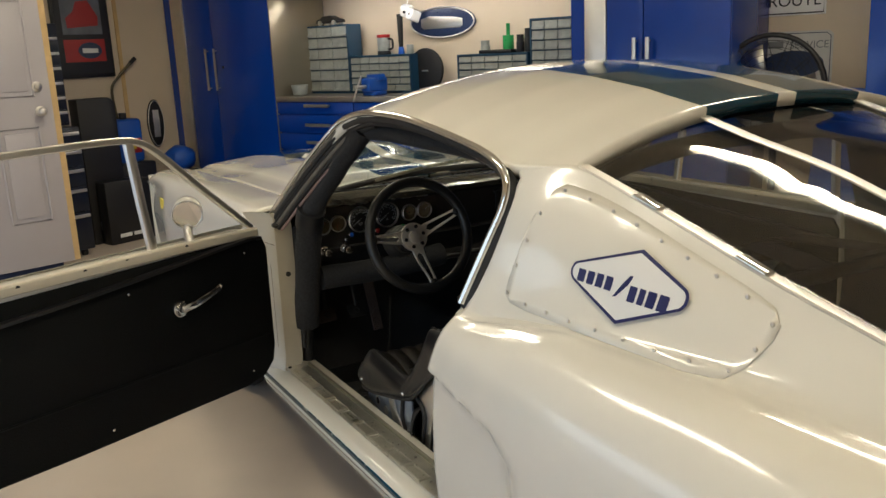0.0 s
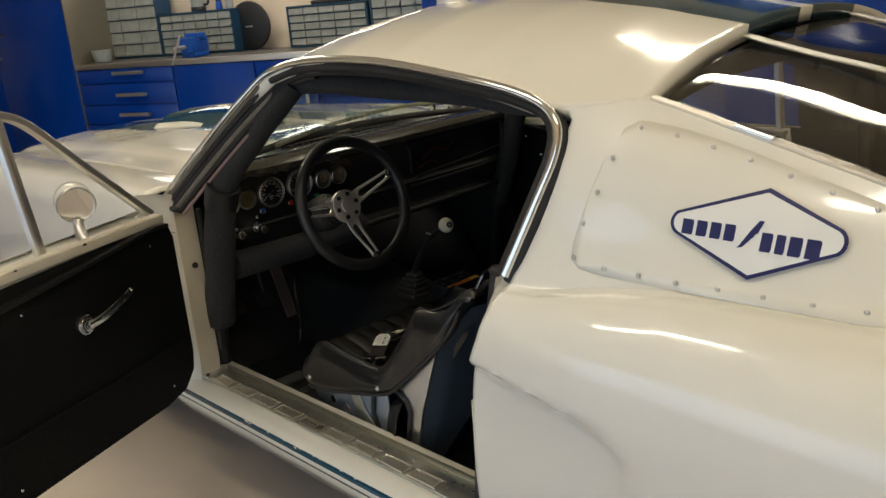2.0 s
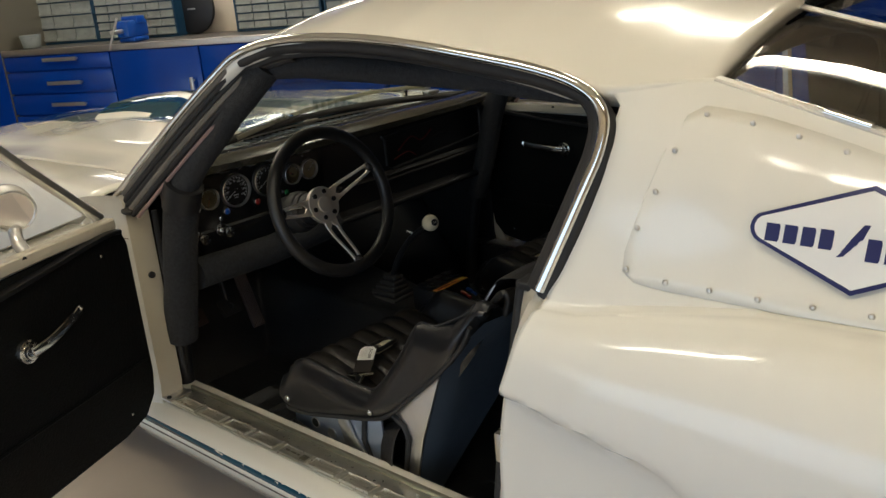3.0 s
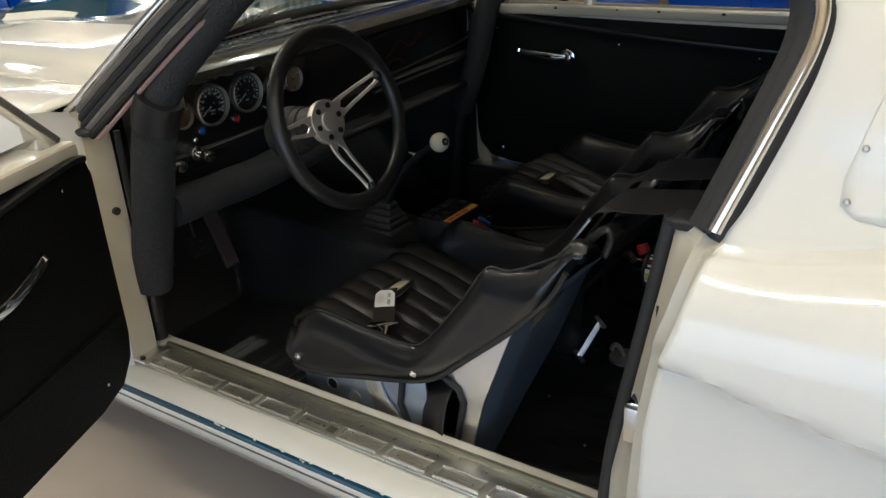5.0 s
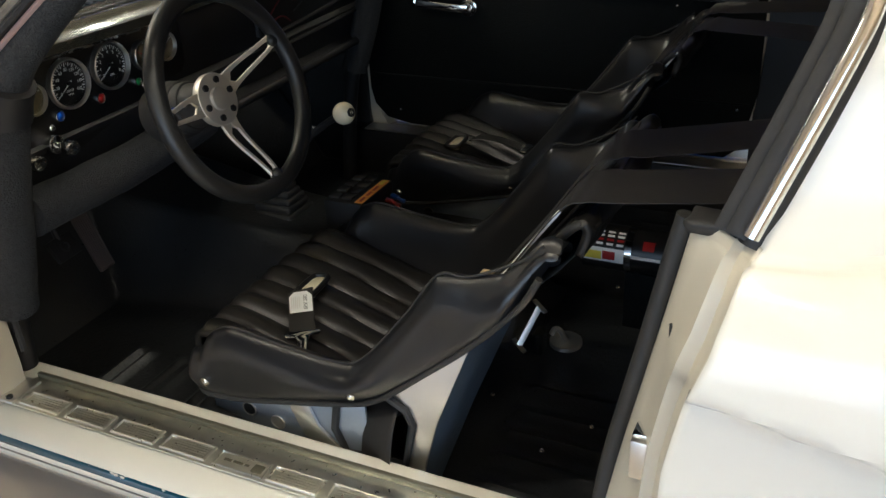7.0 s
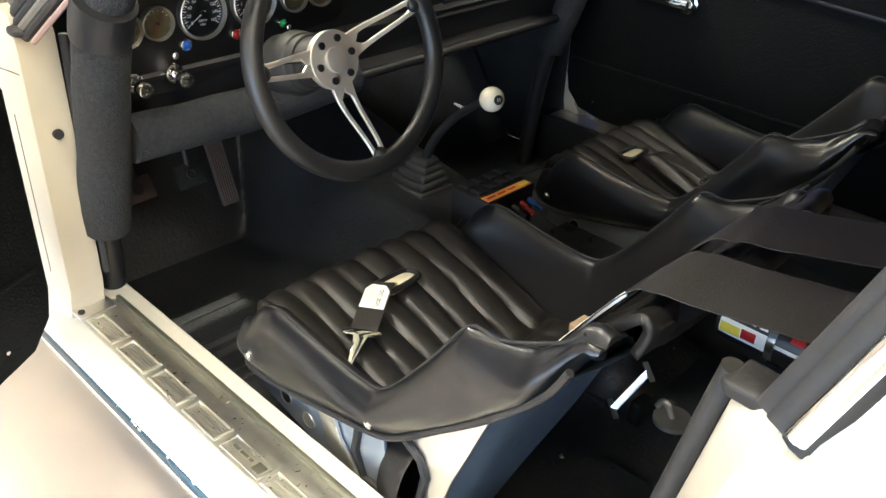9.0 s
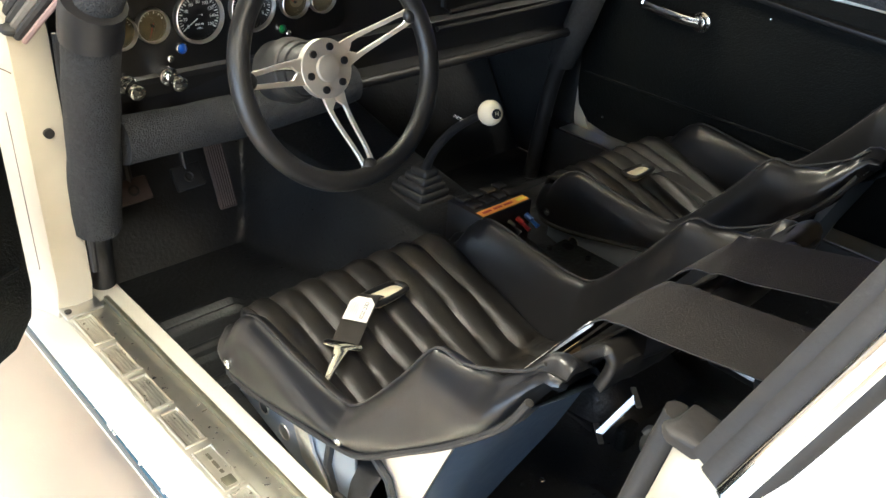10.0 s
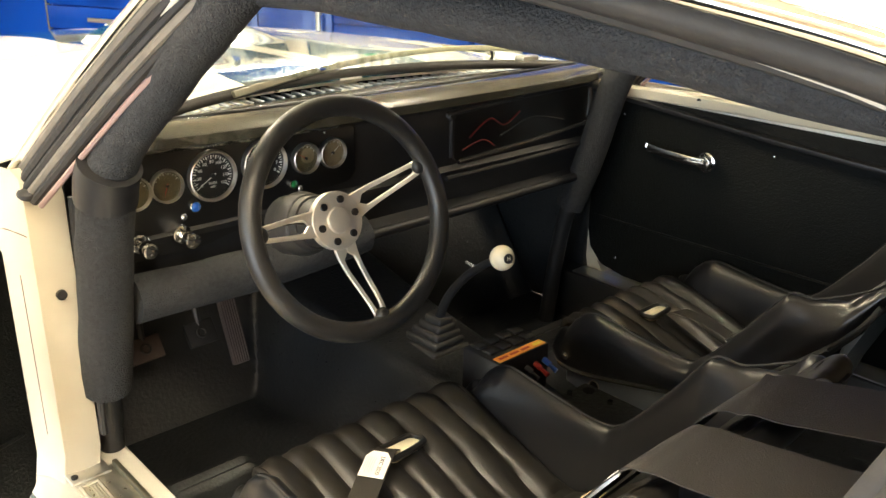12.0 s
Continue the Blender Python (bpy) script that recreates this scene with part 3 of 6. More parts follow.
# rear window with its rail and straps
def rear_z(y, s):
    e = table([(-3.0, 0.905), (-2.85, 0.925), (-2.45, 1.026), (-2.12, 1.123), (-1.985, 1.166)], y)[0]
    c = table([(-3.0, 0.93), (-2.7, 1.03), (-2.3, 1.165), (-1.985, 1.245)], y)[0]
    wavy = 0.0022 * math.sin(y * 19 + s * 4) * (1 - s * s)
    return e - 0.012 + (c - e) * (1 - abs(s) ** 2.3) + wavy


def rear_w(y):
    return table([(-3.0, 0.555), (-2.85, 0.572), (-2.45, 0.575), (-2.12, 0.578), (-1.985, 0.590)], y)[0]


def backlight():
    return grid([[(XC + rear_w(y) * s, y, rear_z(y, s)) for s in (lerp(-1, 1, k / 30) for k in range(31))] for y in (lerp(-3.0, -1.975, i / 50) for i in range(51))])


rw = solid(part("rear_window", backlight(), PLEXI, car, "clear plexiglass rear window"), 0.005)
rw.visible_shadow = False
for side in (-1, 1):
    edge = [mir((XC - rear_w(y) + 0.003, y, rear_z(y, -1) + 0.008), side) for y in (-1.985, -2.12, -2.3, -2.45, -2.65, -2.85, -3.0)]
    part("window_rail", tube(edge, 0, seg=8, flat=(0.014, 0.004), up=(0, 0.3, 1)), ALLOY, car, "bright aluminium window rail")
    strap = [(XC + side * 0.255, y, rear_z(y, 0.43) + 0.008) for y in (-1.98, -2.1, -2.3, -2.5, -2.7, -2.95)]
    part("window_strap", tube(strap, 0, seg=8, flat=(0.014, 0.0035), up=(0, 0.3, 1)), ALLOY, car, "pale metal strap")
    for yc in (-2.16, -2.4):
        z = rear_z(yc, -1)
        p = mir((XC - rear_w(yc), yc, z + 0.014), side)
        dz = (rear_z(yc + 0.03, -1) - rear_z(yc - 0.03, -1))
        part("clip", tube([(p[0], yc - 0.03, p[2] - dz / 2), (p[0], yc + 0.03, p[2] + dz / 2)], 0, seg=12, n=1, flat=(0.013, 0.003), up=(0, 0, 1)), CHROME, car)


def deck():
    return grid([[(XC + w * s, y, z + 0.02 * (1 - s * s)) for s in (lerp(-1, 1, k / 12) for k in range(13))] for y, z, w in ((-3.0, 0.91, 0.56), (-3.15, 0.885, 0.545), (-3.4, 0.865, 0.53), (-3.6, 0.845, 0.51), (-3.68, 0.82, 0.50), (-3.7, 0.7, 0.62), (-3.69, 0.45, 0.65), (-3.62, 0.3, 0.6))])


solid(part("boot_lid", deck(), PAINT, car), 0.01)

# sills
def sill(side):
    prof = [(0.67, 0.16), (0.735, 0.185), (0.795, 0.22), (0.818, 0.26), (0.8245, 0.279), (0.826, 0.286), (0.8275, 0.293), (0.828, 0.300), (0.822, 0.312), (0.813, 0.318), (0.80, 0.3225), (0.775, 0.326), (0.752, 0.3275), (0.742, 0.332), (0.735, 0.3325), (0.66, 0.3325), (0.652, 0.329), (0.65, 0.30), (0.65, 0.2)]
    bm = grid([[mir((XC - a, y, b), side) for a, b in prof] for y in (-1.74, -1.5, -1.2, -0.9, -0.6, -0.47)], flip=side > 0)
    for f in bm.faces:
        z = f.calc_center_median().z
        x = abs(f.calc_center_median().x - XC)
        f.material_index = 1 if x > 0.80 and (0.2985 < z < 0.311 or 0.28 < z < 0.285) else 0
    return bm


for side in (-1, 1):
    part("sill", sill(side), (PAINT, STRIPE), car, "cream sill with a thin blue line")

rng = random.Random(7)
for k in range(22):
    y = -0.80 - 0.55 * rng.random()
    part("paint_chip", ball((XC - 0.824 + 0.005 * rng.random(), y, 0.3085 + 0.004 * rng.random()), 0.0035, 0.5, 1 + rng.random(), 0.7, 6), PAINT, car)

# wheels
for wx in (-0.70, 0.70):
    for wy in (0.24, -2.5):
        w = part("wheel", tube([(XC + wx + math.copysign(0.0, wx), wy + 0.255 * math.cos(a), 0.30 + 0.245 * math.sin(a)) for a in (2 * math.pi * i / 32 for i in range(32))], 0.055, seg=12, n=1, closed=True, up=(1, 0, 0)), TYRE, car, "black tyre")
        part("rim", cyl((XC + wx - 0.07, wy, 0.31), (XC + wx + 0.07, wy, 0.31), 0.205, seg=32, bevel=0.02), ALLOY, w)
part("underbody", box((XC - 0.62, -3.4, 0.16), (XC + 0.62, 0.95, 0.19), 0.01), BLACK, car)


# ---- inside the car ----
def mx(x):
    """The mirrored x on the passenger's side."""
    return 2 * XC - x


# floor, tunnel, toe board
def floor_pan():
    rows = []
    for i in range(220):
        y = lerp(-0.10, -1.80, i / 219)
        row = []
        for k in range(130):
            x = lerp(-0.655, 2 * XC + 0.655, k / 129)
            h = abs(x - XC)
            z = 0.205
            if y > -0.34:
                z += (y + 0.34) * 1.5
            tun = table([(-1.8, 0.02), (-1.35, 0.02), (-1.27, 0.09), (-0.9, 0.155), (-0.5, 0.19), (-0.1, 0.24)], y)[0]
            wid = table([(-1.8, 0.12), (-0.9, 0.14), (-0.45, 0.21), (-0.1, 0.28)], y)[0]
            z = max(z, 0.205 + tun * (1 - sstep(wid * 0.55, wid * 1.25, h)))
            # pressed ribs: lengthwise behind the seats, crosswise in pairs under the feet
            for rib in (0.25, 0.32, 0.385, 0.455, 0.53):
                z += 0.010 * math.exp(-((h - rib) / 0.012) ** 2) * sstep(-1.36, -1.40, y) * sstep(-1.76, -1.70, y)
            for rib in (-0.544, -0.575, -0.655, -0.686, -0.766, -0.797):
                z += 0.011 * math.exp(-((y - rib) / 0.009) ** 2) * sstep(0.40, 0.43, h) * sstep(0.61, 0.58, h)
            row.append((x, y, z))
        rows.append(row)
    return grid(rows)


solid(part("floor_pan", floor_pan(), FLOORB, car, "black coated floor with pressed ribs"), 0.008)
part("bulkhead", box((-0.66, -0.14, 0.2), (0.72, -0.10, 0.84), 0.004), FLOORB, car)
for side in (-1, 1):
    a, b = sorted((mir((-0.685, 0, 0), side)[0], mir((-0.66, 0, 0), side)[0]))
    part("kick_panel", box((a, -0.52, 0.2), (b, -0.12, 0.84), 0.006), FLOORB, car)

# rear compartment
part("rear_bulkhead", grid([[(x, y, z) for x in (-0.62, -0.3, 0.0, 0.3, 0.68)] for y, z in ((-1.80, 0.20), (-1.82, 0.36), (-1.95, 0.42), (-2.1, 0.52), (-2.35, 0.60), (-3.2, 0.70))]), FLOORB, car, "black rear bulkhead and shelf")
for side in (-1, 1):
    rows = []
    for y in (-1.80 if side < 0 else -1.655, -1.88, -2.0, -2.3, -2.7, -3.1):
        rows.append([mir((-0.66 + 0.05 * sstep(-1.9, -2.6, y), y, z), side) for z in (0.2, 0.5, 0.8)] + [mir((-0.655 + 0.13 * sstep(-1.9, -2.6, y), y, 0.88 - 0.03 * sstep(-2.2, -3.1, y)), side)])
    part("side_trim", grid(rows), BLACK, car)
for side in (-1, 1):
    rows = []
    for i in range(9):
        y = lerp(-1.84 if side < 0 else -1.67, -2.42, i / 8)
        rows.append([mir((XC - q_point(min(y, -1.735), v)[0] + 0.03, y, q_point(min(y, -1.735), v)[1] - 0.012), side) for v in (8.2, 9, 9.7, 10.4, 11)])
    part("pillar_trim", grid(rows), BLACK, car, "black inner pillar trim")
part("headliner", grid([[roof_point(y, s) - Vector((0, 0, 0.034)) for s in (-0.95, -0.8, -0.5, 0, 0.5, 0.8, 0.95)] for y in (-1.97, -1.7, -1.4, -1.1, -0.95)]), BLACK, car)

# hinge post of the open door and the lock post behind it
def hinge_post(side):
    prof = [(-0.80, -0.46), (-0.772, -0.475), (-0.752, -0.50), (-0.742, -0.525), (-0.735, -0.553), (-0.705, -0.56), (-0.675, -0.556), (-0.672, -0.50), (-0.672, -0.44)]
    rows = []
    for z, lean, dx in ((0.325, 0.0, 0.02), (0.345, 0.0, 0.012), (0.37, 0.0, 0.0), (0.5, 0.0, 0.0), (0.7, 0.0, 0.0), (0.83, 0.0, 0.0), (0.868, 0.004, 0.004), (0.885, 0.02, 0.02)):
        rows.append([mir((x - dx * 0.6, y + lean - dx * 0.8, z), side) for x, y in prof])
    return grid(rows)


for side in (-1, 1):
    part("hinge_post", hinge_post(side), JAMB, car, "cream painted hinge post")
part("post_hole", cyl((-0.703, -0.5585, 0.669), (-0.703, -0.5655, 0.669), 0.0085, seg=16), RUBBER, car)
# crack and rust in the post's paint
part("crack_or_fold_line", tube([(-0.775, -0.472, 0.772), (-0.757, -0.492, 0.777), (-0.744, -0.518, 0.774), (-0.7365, -0.546, 0.772)], 0.0012, seg=6), RUST_AND_FOLD, car)
# vertical fold of the post, its crease shade drawn as a brown line
part("crack_or_fold_line", tube([(-0.7465, -0.513, 0.40), (-0.7465, -0.513, 0.55), (-0.7465, -0.513, 0.70)], 0.001, seg=6), RUST_AND_FOLD, car)
for x, y, z, r in ((-0.777, -0.471, 0.520, 0.006), (-0.772, -0.4755, 0.505, 0.004), (-0.770, -0.477, 0.545, 0.003), (-0.765, -0.483, 0.43, 0.003)):
    part("rust_spot", ball((x, y, z), r, 0.6, 0.5, 1.2, 8), RUST_AND_FOLD, car)
# ragged trim edge behind the post
part("wiring_seal", tube([(-0.672, -0.575, 0.40), (-0.668, -0.57, 0.55), (-0.672, -0.572, 0.7), (-0.667, -0.568, 0.83)], 0.007, seg=8), RUBBER, car)


def lock_post():
    rows = []
    for j in range(0, 60):
        v = j / 59 * 8.0
        y = front_edge_y(v)
        hw, z = q_point(-1.735, v)
        if z < 0.33:
            continue
        hw -= scoop_in(-1.74, z)
        o = Vector((XC - hw + 0.004, y - 0.004, z))
        k = sstep(0.32, 0.5, z)
        inner = Vector((lerp(-0.70, -0.688, k), -1.652 - 0.078 * min(1.0, max(0.0, (z - 0.44) / 0.40)), z + 0.004 * sstep(0.7, 0.85, z)))
        d = inner - o
        n = Vector((-d.y, d.x, 0)).normalized()
        bead = 0.004 * math.exp(-((z - 0.72) / 0.08) ** 2)
        rows.append([o, o + d * 0.10 - n * 0.006, o + d * 0.30 - n * 0.008, o + d * 0.36 + n * (0.004 + bead * 0.5), o + d * 0.55 + n * bead, o + d * 0.78, o + d * 0.90 + n * 0.002, inner, inner + Vector((0.01, -0.03, 0)), inner + Vector((0.02, -0.09, 0))])
    return grid(rows)


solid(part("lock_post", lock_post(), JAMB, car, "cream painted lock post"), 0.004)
striker = part("striker", box((-0.740, -1.712, 0.585), (-0.714, -1.690, 0.603), 0.003), CHROME, car, "steel door striker")
part("latch_tooth", box((-0.750, -1.712, 0.545), (-0.736, -1.690, 0.60), 0.003), BRUSHED, striker)
part("tear", tube([(-0.722, -1.722, 0.70), (-0.721, -1.720, 0.725), (-0.719, -1.719, 0.745)], 0.0016, seg=6), RUBBER, car)
part("post_seal", tube([(-0.702, -1.644, 0.337), (-0.694, -1.640, 0.37), (-0.686, -1.652, 0.5), (-0.683, -1.686, 0.68), (-0.682, -1.708, 0.8), (-0.681, -1.719, 0.857)], 0.0105, seg=10), RUBBER, car, "worn dark door seal")
seal_cap = box((-0.708, -1.780, 0.848), (-0.672, -1.722, 0.866), 0.006, seg=4)
for v in seal_cap.verts:
    v.co += Vector((0.4, 0.6, 0.5)) * noise.noise(v.co * 60) * 0.011
part("seal_corner", seal_cap, SEAL, car, "bunched rubber seal corner")

# sill plate: pressed aluminium tread with recesses and a maker's plate
plate = part("sill_plate", box((-0.7425, -1.66, 0.333), (-0.662, -0.575, 0.3365), 0.0015), SILLM, car, "scuffed aluminium sill plate")
part("front_bracket", box((-0.745, -0.60, 0.3335), (-0.675, -0.558, 0.341), 0.004), ALLOY, plate, "corroded bracket")
part("front_screw", cyl((-0.735, -0.585, 0.340), (-0.735, -0.585, 0.345), 0.006, seg=10), RUBBER, plate)
part("inner_flange", box((-0.668, -1.66, 0.334), (-0.659, -0.58, 0.347), 0.002), BLADE, plate)


def tread(y0, y1):
    bm = tube([(-0.735, y0, 0.3375), (-0.735, y1, 0.3375), (-0.705, y1, 0.3375), (-0.705, y0, 0.3375)], 0.0032, seg=8, n=1, closed=True)
    for k in range(5):
        x = -0.730 + 0.005 * k
        tube([(x, y0 - 0.008, 0.3368), (x, y1 + 0.008, 0.3368)], 0.0013, seg=6, n=1, bm=bm)
    return bm


for y0 in (-0.612, -0.718, -0.824, -0.930, -1.138, -1.244, -1.350, -1.456):
    part("tread", tread(y0, y0 - 0.088), SILLM, plate)
crest = part("maker_plate", tube([(-0.735, -1.034, 0.3375), (-0.735, -1.128, 0.3375), (-0.705, -1.128, 0.3375), (-0.705, -1.034, 0.3375)], 0.002, seg=6, n=1, closed=True), SILLM, plate)
for a, b in ((-1.046, -1.060), (-1.064, -1.082), (-1.086, -1.094)):
    part("engraved_bar", box((-0.722, b, 0.3366), (-0.717, a, 0.3372)), BLADE, crest)
part("emblem", box((-0.729, -1.121, 0.3366), (-0.712, -1.102, 0.3373), 0.001), BLADE, crest)

# ---- dashboard ----
dash_bm = slab([(-0.62, 0.71), (-0.62, 0.895), (mx(-0.62), 0.895), (mx(-0.62), 0.71)], -0.57, -0.52, "y", 0.008)
dash = part("dashboard", dash_bm, BLACK, car, "satin black dashboard")
lip = [(-0.60, -0.636, 0.912), (-0.40, -0.648, 0.921), (-0.15, -0.650, 0.925), (0.2, -0.650, 0.925), (0.45, -0.648, 0.921), (0.655, -0.636, 0.912)]
pad_rows = []
for i in range(33):
    s = lerp(-1, 1, i / 32)
    x = XC + 0.625 * s
    bow = 1 - s * s
    front = -0.60 - 0.05 * bow ** 0.5 if abs(s) < 1 else -0.60
    back = -0.485 + 0.01 * bow
    glassy = -0.565 + 0.20 * bow
    pad_rows.append([Vector((x, yy, zz)) for yy, zz in ((front + 0.055, 0.888), (front + 0.015, 0.886), (front + 0.002, 0.895), (front, 0.912), (front + 0.008, 0.924), (front + 0.03, 0.932 + 0.003 * bow), (lerp(front, back, 0.45), 0.928 + 0.004 * bow), (max(front + 0.04, min(back, glassy)), 0.909 + 0.012 * bow), (max(front + 0.045, min(back + 0.015, glassy + 0.004)), 0.895), (max(front + 0.05, glassy + 0.006), 0.885))])
part("dash_pad", grid(pad_rows), PADTOP, dash, "glossy black dash top with a rolled lip")
seal_run, seam_run = [], []
for i in range(25):
    sx = lerp(-0.97, 0.97, i / 24)
    bow = 1 - sx * sx
    seal_run.append((XC + 0.655 * sx, -0.560 + 0.195 * bow, 0.912 + 0.020 * bow))
    seam_run.append((XC + 0.60 * sx, -0.60 - 0.05 * bow ** 0.5 + 0.046, 0.9335 + 0.003 * bow))
part("screen_seal", tube(seal_run, 0.011, seg=10, n=2), SEAL, car, "black rubber windscreen seal")
part("pad_seam", tube(seam_run, 0.0028, seg=6, n=2), DIAL, dash)
for x in (-0.33, -0.02, 0.30):
    part("pad_screw", ball((x, -0.592, 0.9375), 0.004, 1, 1, 0.5, 10), CHROME, dash)
bezel = part("gauge_panel", slab([(-0.60, 0.70), (-0.60, 0.872), (-0.585, 0.882), (-0.14, 0.882), (-0.118, 0.865), (-0.118, 0.78), (-0.135, 0.762), (-0.21, 0.755), (-0.45, 0.70)], -0.578, -0.571, "y", 0.0004), DIAL, dash, "black gauge panel")


def ring(c, r, w, h, axis=(0, -1, 0), bm=None):
    o = bmesh.new()
    rows = []
    prof = [(r - w, 0.0), (r - w, h * 0.6), (r - w * 0.55, h), (r - w * 0.2, h * 0.9), (r, h * 0.4), (r, 0.0)]
    q = Vector(axis).to_track_quat("Z", "Y")
    for i in range(37):
        a = 2 * math.pi * i / 36
        rows.append([Vector(c) + q @ Vector((p * math.cos(a), p * math.sin(a), z)) for p, z in prof])
    o.free()
    return grid(rows, bm)


def dial_text(text, size, m, material, parent, name="lettering"):
    cu = bpy.data.curves.new(name, "FONT")
    cu.body, cu.size, cu.align_x, cu.align_y, cu.extrude = text, size, "CENTER", "CENTER", 0.0002
    tmp = bpy.data.objects.new(name, cu)
    scene.collection.objects.link(tmp)
    bpy.context.view_layer.update()
    me = bpy.data.meshes.new_from_object(tmp)
    scene.collection.objects.unlink(tmp)
    bpy.data.objects.remove(tmp)
    me.materials.clear()
    me.materials.append(material)
    ob = new(name, me)
    if parent:
        ob.parent = parent
        ob.matrix_parent_inverse = parent.matrix_world.inverted()
    ob.matrix_basis = m
    return ob


def gauge(x, z, r, face, ticks, sweep, needle, label, texts=(), back=-0.578):
    g = part("gauge", ring((x, back, z), r, r * 0.12, 0.012), BRUSHED, car, label)
    part("dial", cyl((x, back, z), (x, back - 0.003, z), r * 0.90, seg=32), face, g)
    tb = bmesh.new()
    for i in range(ticks):
        a = radians(lerp(sweep[0], sweep[1], i / (ticks - 1)))
        big = i % 2 == 0
        c, s = math.cos(a), math.sin(a)
        r0, r1, w = r * (0.66 if big else 0.72), r * 0.80, r * (0.022 if big else 0.012)
        y = back - 0.0034
        q = [tb.verts.new((x + rr * c + ww * -s, y, z + rr * s + ww * c)) for rr, ww in ((r0, -w), (r1, -w), (r1, w), (r0, w))]
        tb.faces.new(q)
    part("scale", tb, WHITE, g, smooth=False)
    a = radians(needle)
    c, s = math.cos(a), math.sin(a)
    nb = bmesh.new()
    y = back - 0.0055
    nb.faces.new([nb.verts.new((x + rr * c - ww * s, y, z + rr * s + ww * c)) for rr, ww in ((-r * 0.15, -r * 0.03), (r * 0.68, -r * 0.008), (r * 0.68, r * 0.008), (-r * 0.15, r * 0.03))])
    part("needle", nb, RED if face is BRASSY else WHITE, g, smooth=False)
    part("hub", cyl((x, back, z), (x, back - 0.0075, z), r * 0.09, seg=12), DIAL, g)
    for t, size, dx, dz in texts:
        dial_text(t, size, Matrix.Translation((x + dx, back - 0.0036, z + dz)) @ pose(0, 0, 0, 90, 0, 0), WHITE, g)
    gl = part("lens", ball((x, back - 0.004, z), r * 0.85, 1, 0.06, 1, 24), CLEARGLASS, g)
    gl.visible_shadow = False
    return g


GZ = 0.825
speed = [(str(20 * i), 0.008, 0.0255 * math.cos(radians(215 - 250 / 8 * i)), 0.0255 * math.sin(radians(215 - 250 / 8 * i))) for i in range(9)]
gauge(-0.430, GZ, 0.0465, DIAL, 33, (215, -35), 212, "large chrome-rimmed speedometer", speed + [("MPH", 0.0055, 0, -0.02), ("04436", 0.0065, 0, -0.013)])
gauge(-0.325, GZ + 0.004, 0.0465, DIAL, 33, (215, -35), 214, "large chrome-rimmed rev counter", [(str(i), 0.009, 0.0255 * math.cos(radians(215 - 250 / 8 * i)), 0.0255 * math.sin(radians(215 - 250 / 8 * i))) for i in range(9)] + [("RPM", 0.0055, 0, -0.018)])
gauge(-0.515, GZ - 0.003, 0.0295, BRASSY, 11, (150, 30), 250, "small chrome-rimmed gauge with a tan dial")
oil = gauge(-0.236, GZ, 0.0305, BRASSY, 11, (150, 30), 150, "small chrome-rimmed gauge with a part tan dial")
part("dial_patch", cyl((-0.231, -0.581, GZ + 0.004), (-0.231, -0.5815, GZ + 0.004), 0.015, seg=20), TANDIAL, oil)
gauge(-0.174, GZ + 0.001, 0.0305, TANDIAL, 11, (150, 30), 40, "small chrome-rimmed gauge with a tan dial")
gauge(-0.572, GZ - 0.006, 0.0295, BRASSY, 11, (150, 30), 60, "small chrome-rimmed gauge with a tan dial")
for x, z, m, r in ((-0.467, 0.776, BLUEP, 0.008), (-0.366, 0.777, RED, 0.008), (-0.265, 0.779, GREEN, 0.007), (-0.434, 0.872, CHROME, 0.0035), (-0.19, 0.868, CHROME, 0.0035), (-0.489, 0.761, CHROME, 0.007), (-0.25, 0.768, CHROME, 0.006)):
    lampm = part("warning_light" if m is not CHROME else "dash_screw", ball((x, -0.580, z), r, 1, 0.7, 1, 14), m, car)
    if m is not CHROME:
        part("collar", ring((x, -0.578, z), r * 1.35, r * 0.4, 0.006), CHROME, lampm)
for x in (-0.578, -0.503):
    k = cyl((x, -0.575, 0.737), (x, -0.60, 0.737), 0.017, seg=20, bevel=0.003)
    cyl((x, -0.60, 0.737), (x, -0.622, 0.736), 0.007, seg=14, bm=k)
    cyl((x, -0.618, 0.736), (x, -0.640, 0.735), 0.0135, seg=20, bevel=0.003, bm=k)
    part("pull_knob", k, CHROME, car, "chrome pull knob")

# passenger half of the dash: open glove box, rail
gb = [(0.15, 0.762), (0.15, 0.845), (0.17, 0.862), (0.60, 0.878), (0.622, 0.86), (0.622, 0.80), (0.60, 0.775), (0.17, 0.748)]
part("glovebox_rim", tube([(a, -0.574, b) for a, b in gb], 0.006, seg=8, n=3, closed=False), BLACK, dash)
# no recess: a flat black sheet gives the shade inside the box
part("glovebox", slab(gb, -0.5745, -0.572, "y"), DIAL, dash, "open glove box, its dark inside drawn as a flat black sheet")
for pts, m in (([(0.20, -0.578, 0.80), (0.26, -0.58, 0.835), (0.31, -0.579, 0.815), (0.36, -0.58, 0.84)], DARKRED), ([(0.18, -0.578, 0.775), (0.24, -0.58, 0.79), (0.28, -0.579, 0.77)], DARKRED), ([(0.3, -0.578, 0.79), (0.4, -0.58, 0.82), (0.52, -0.579, 0.80)], BLACKP)):
    part("loose_wire", tube(pts, 0.002, seg=6), m, dash)
part("far_sill_cover", box((0.655, -1.72, 0.20), (0.725, -0.46, 0.342), 0.006), BLACK, car)
part("far_sill_plate", box((0.662, -1.70, 0.3425), (0.718, -0.53, 0.3465), 0.001), BRUSHED, car)
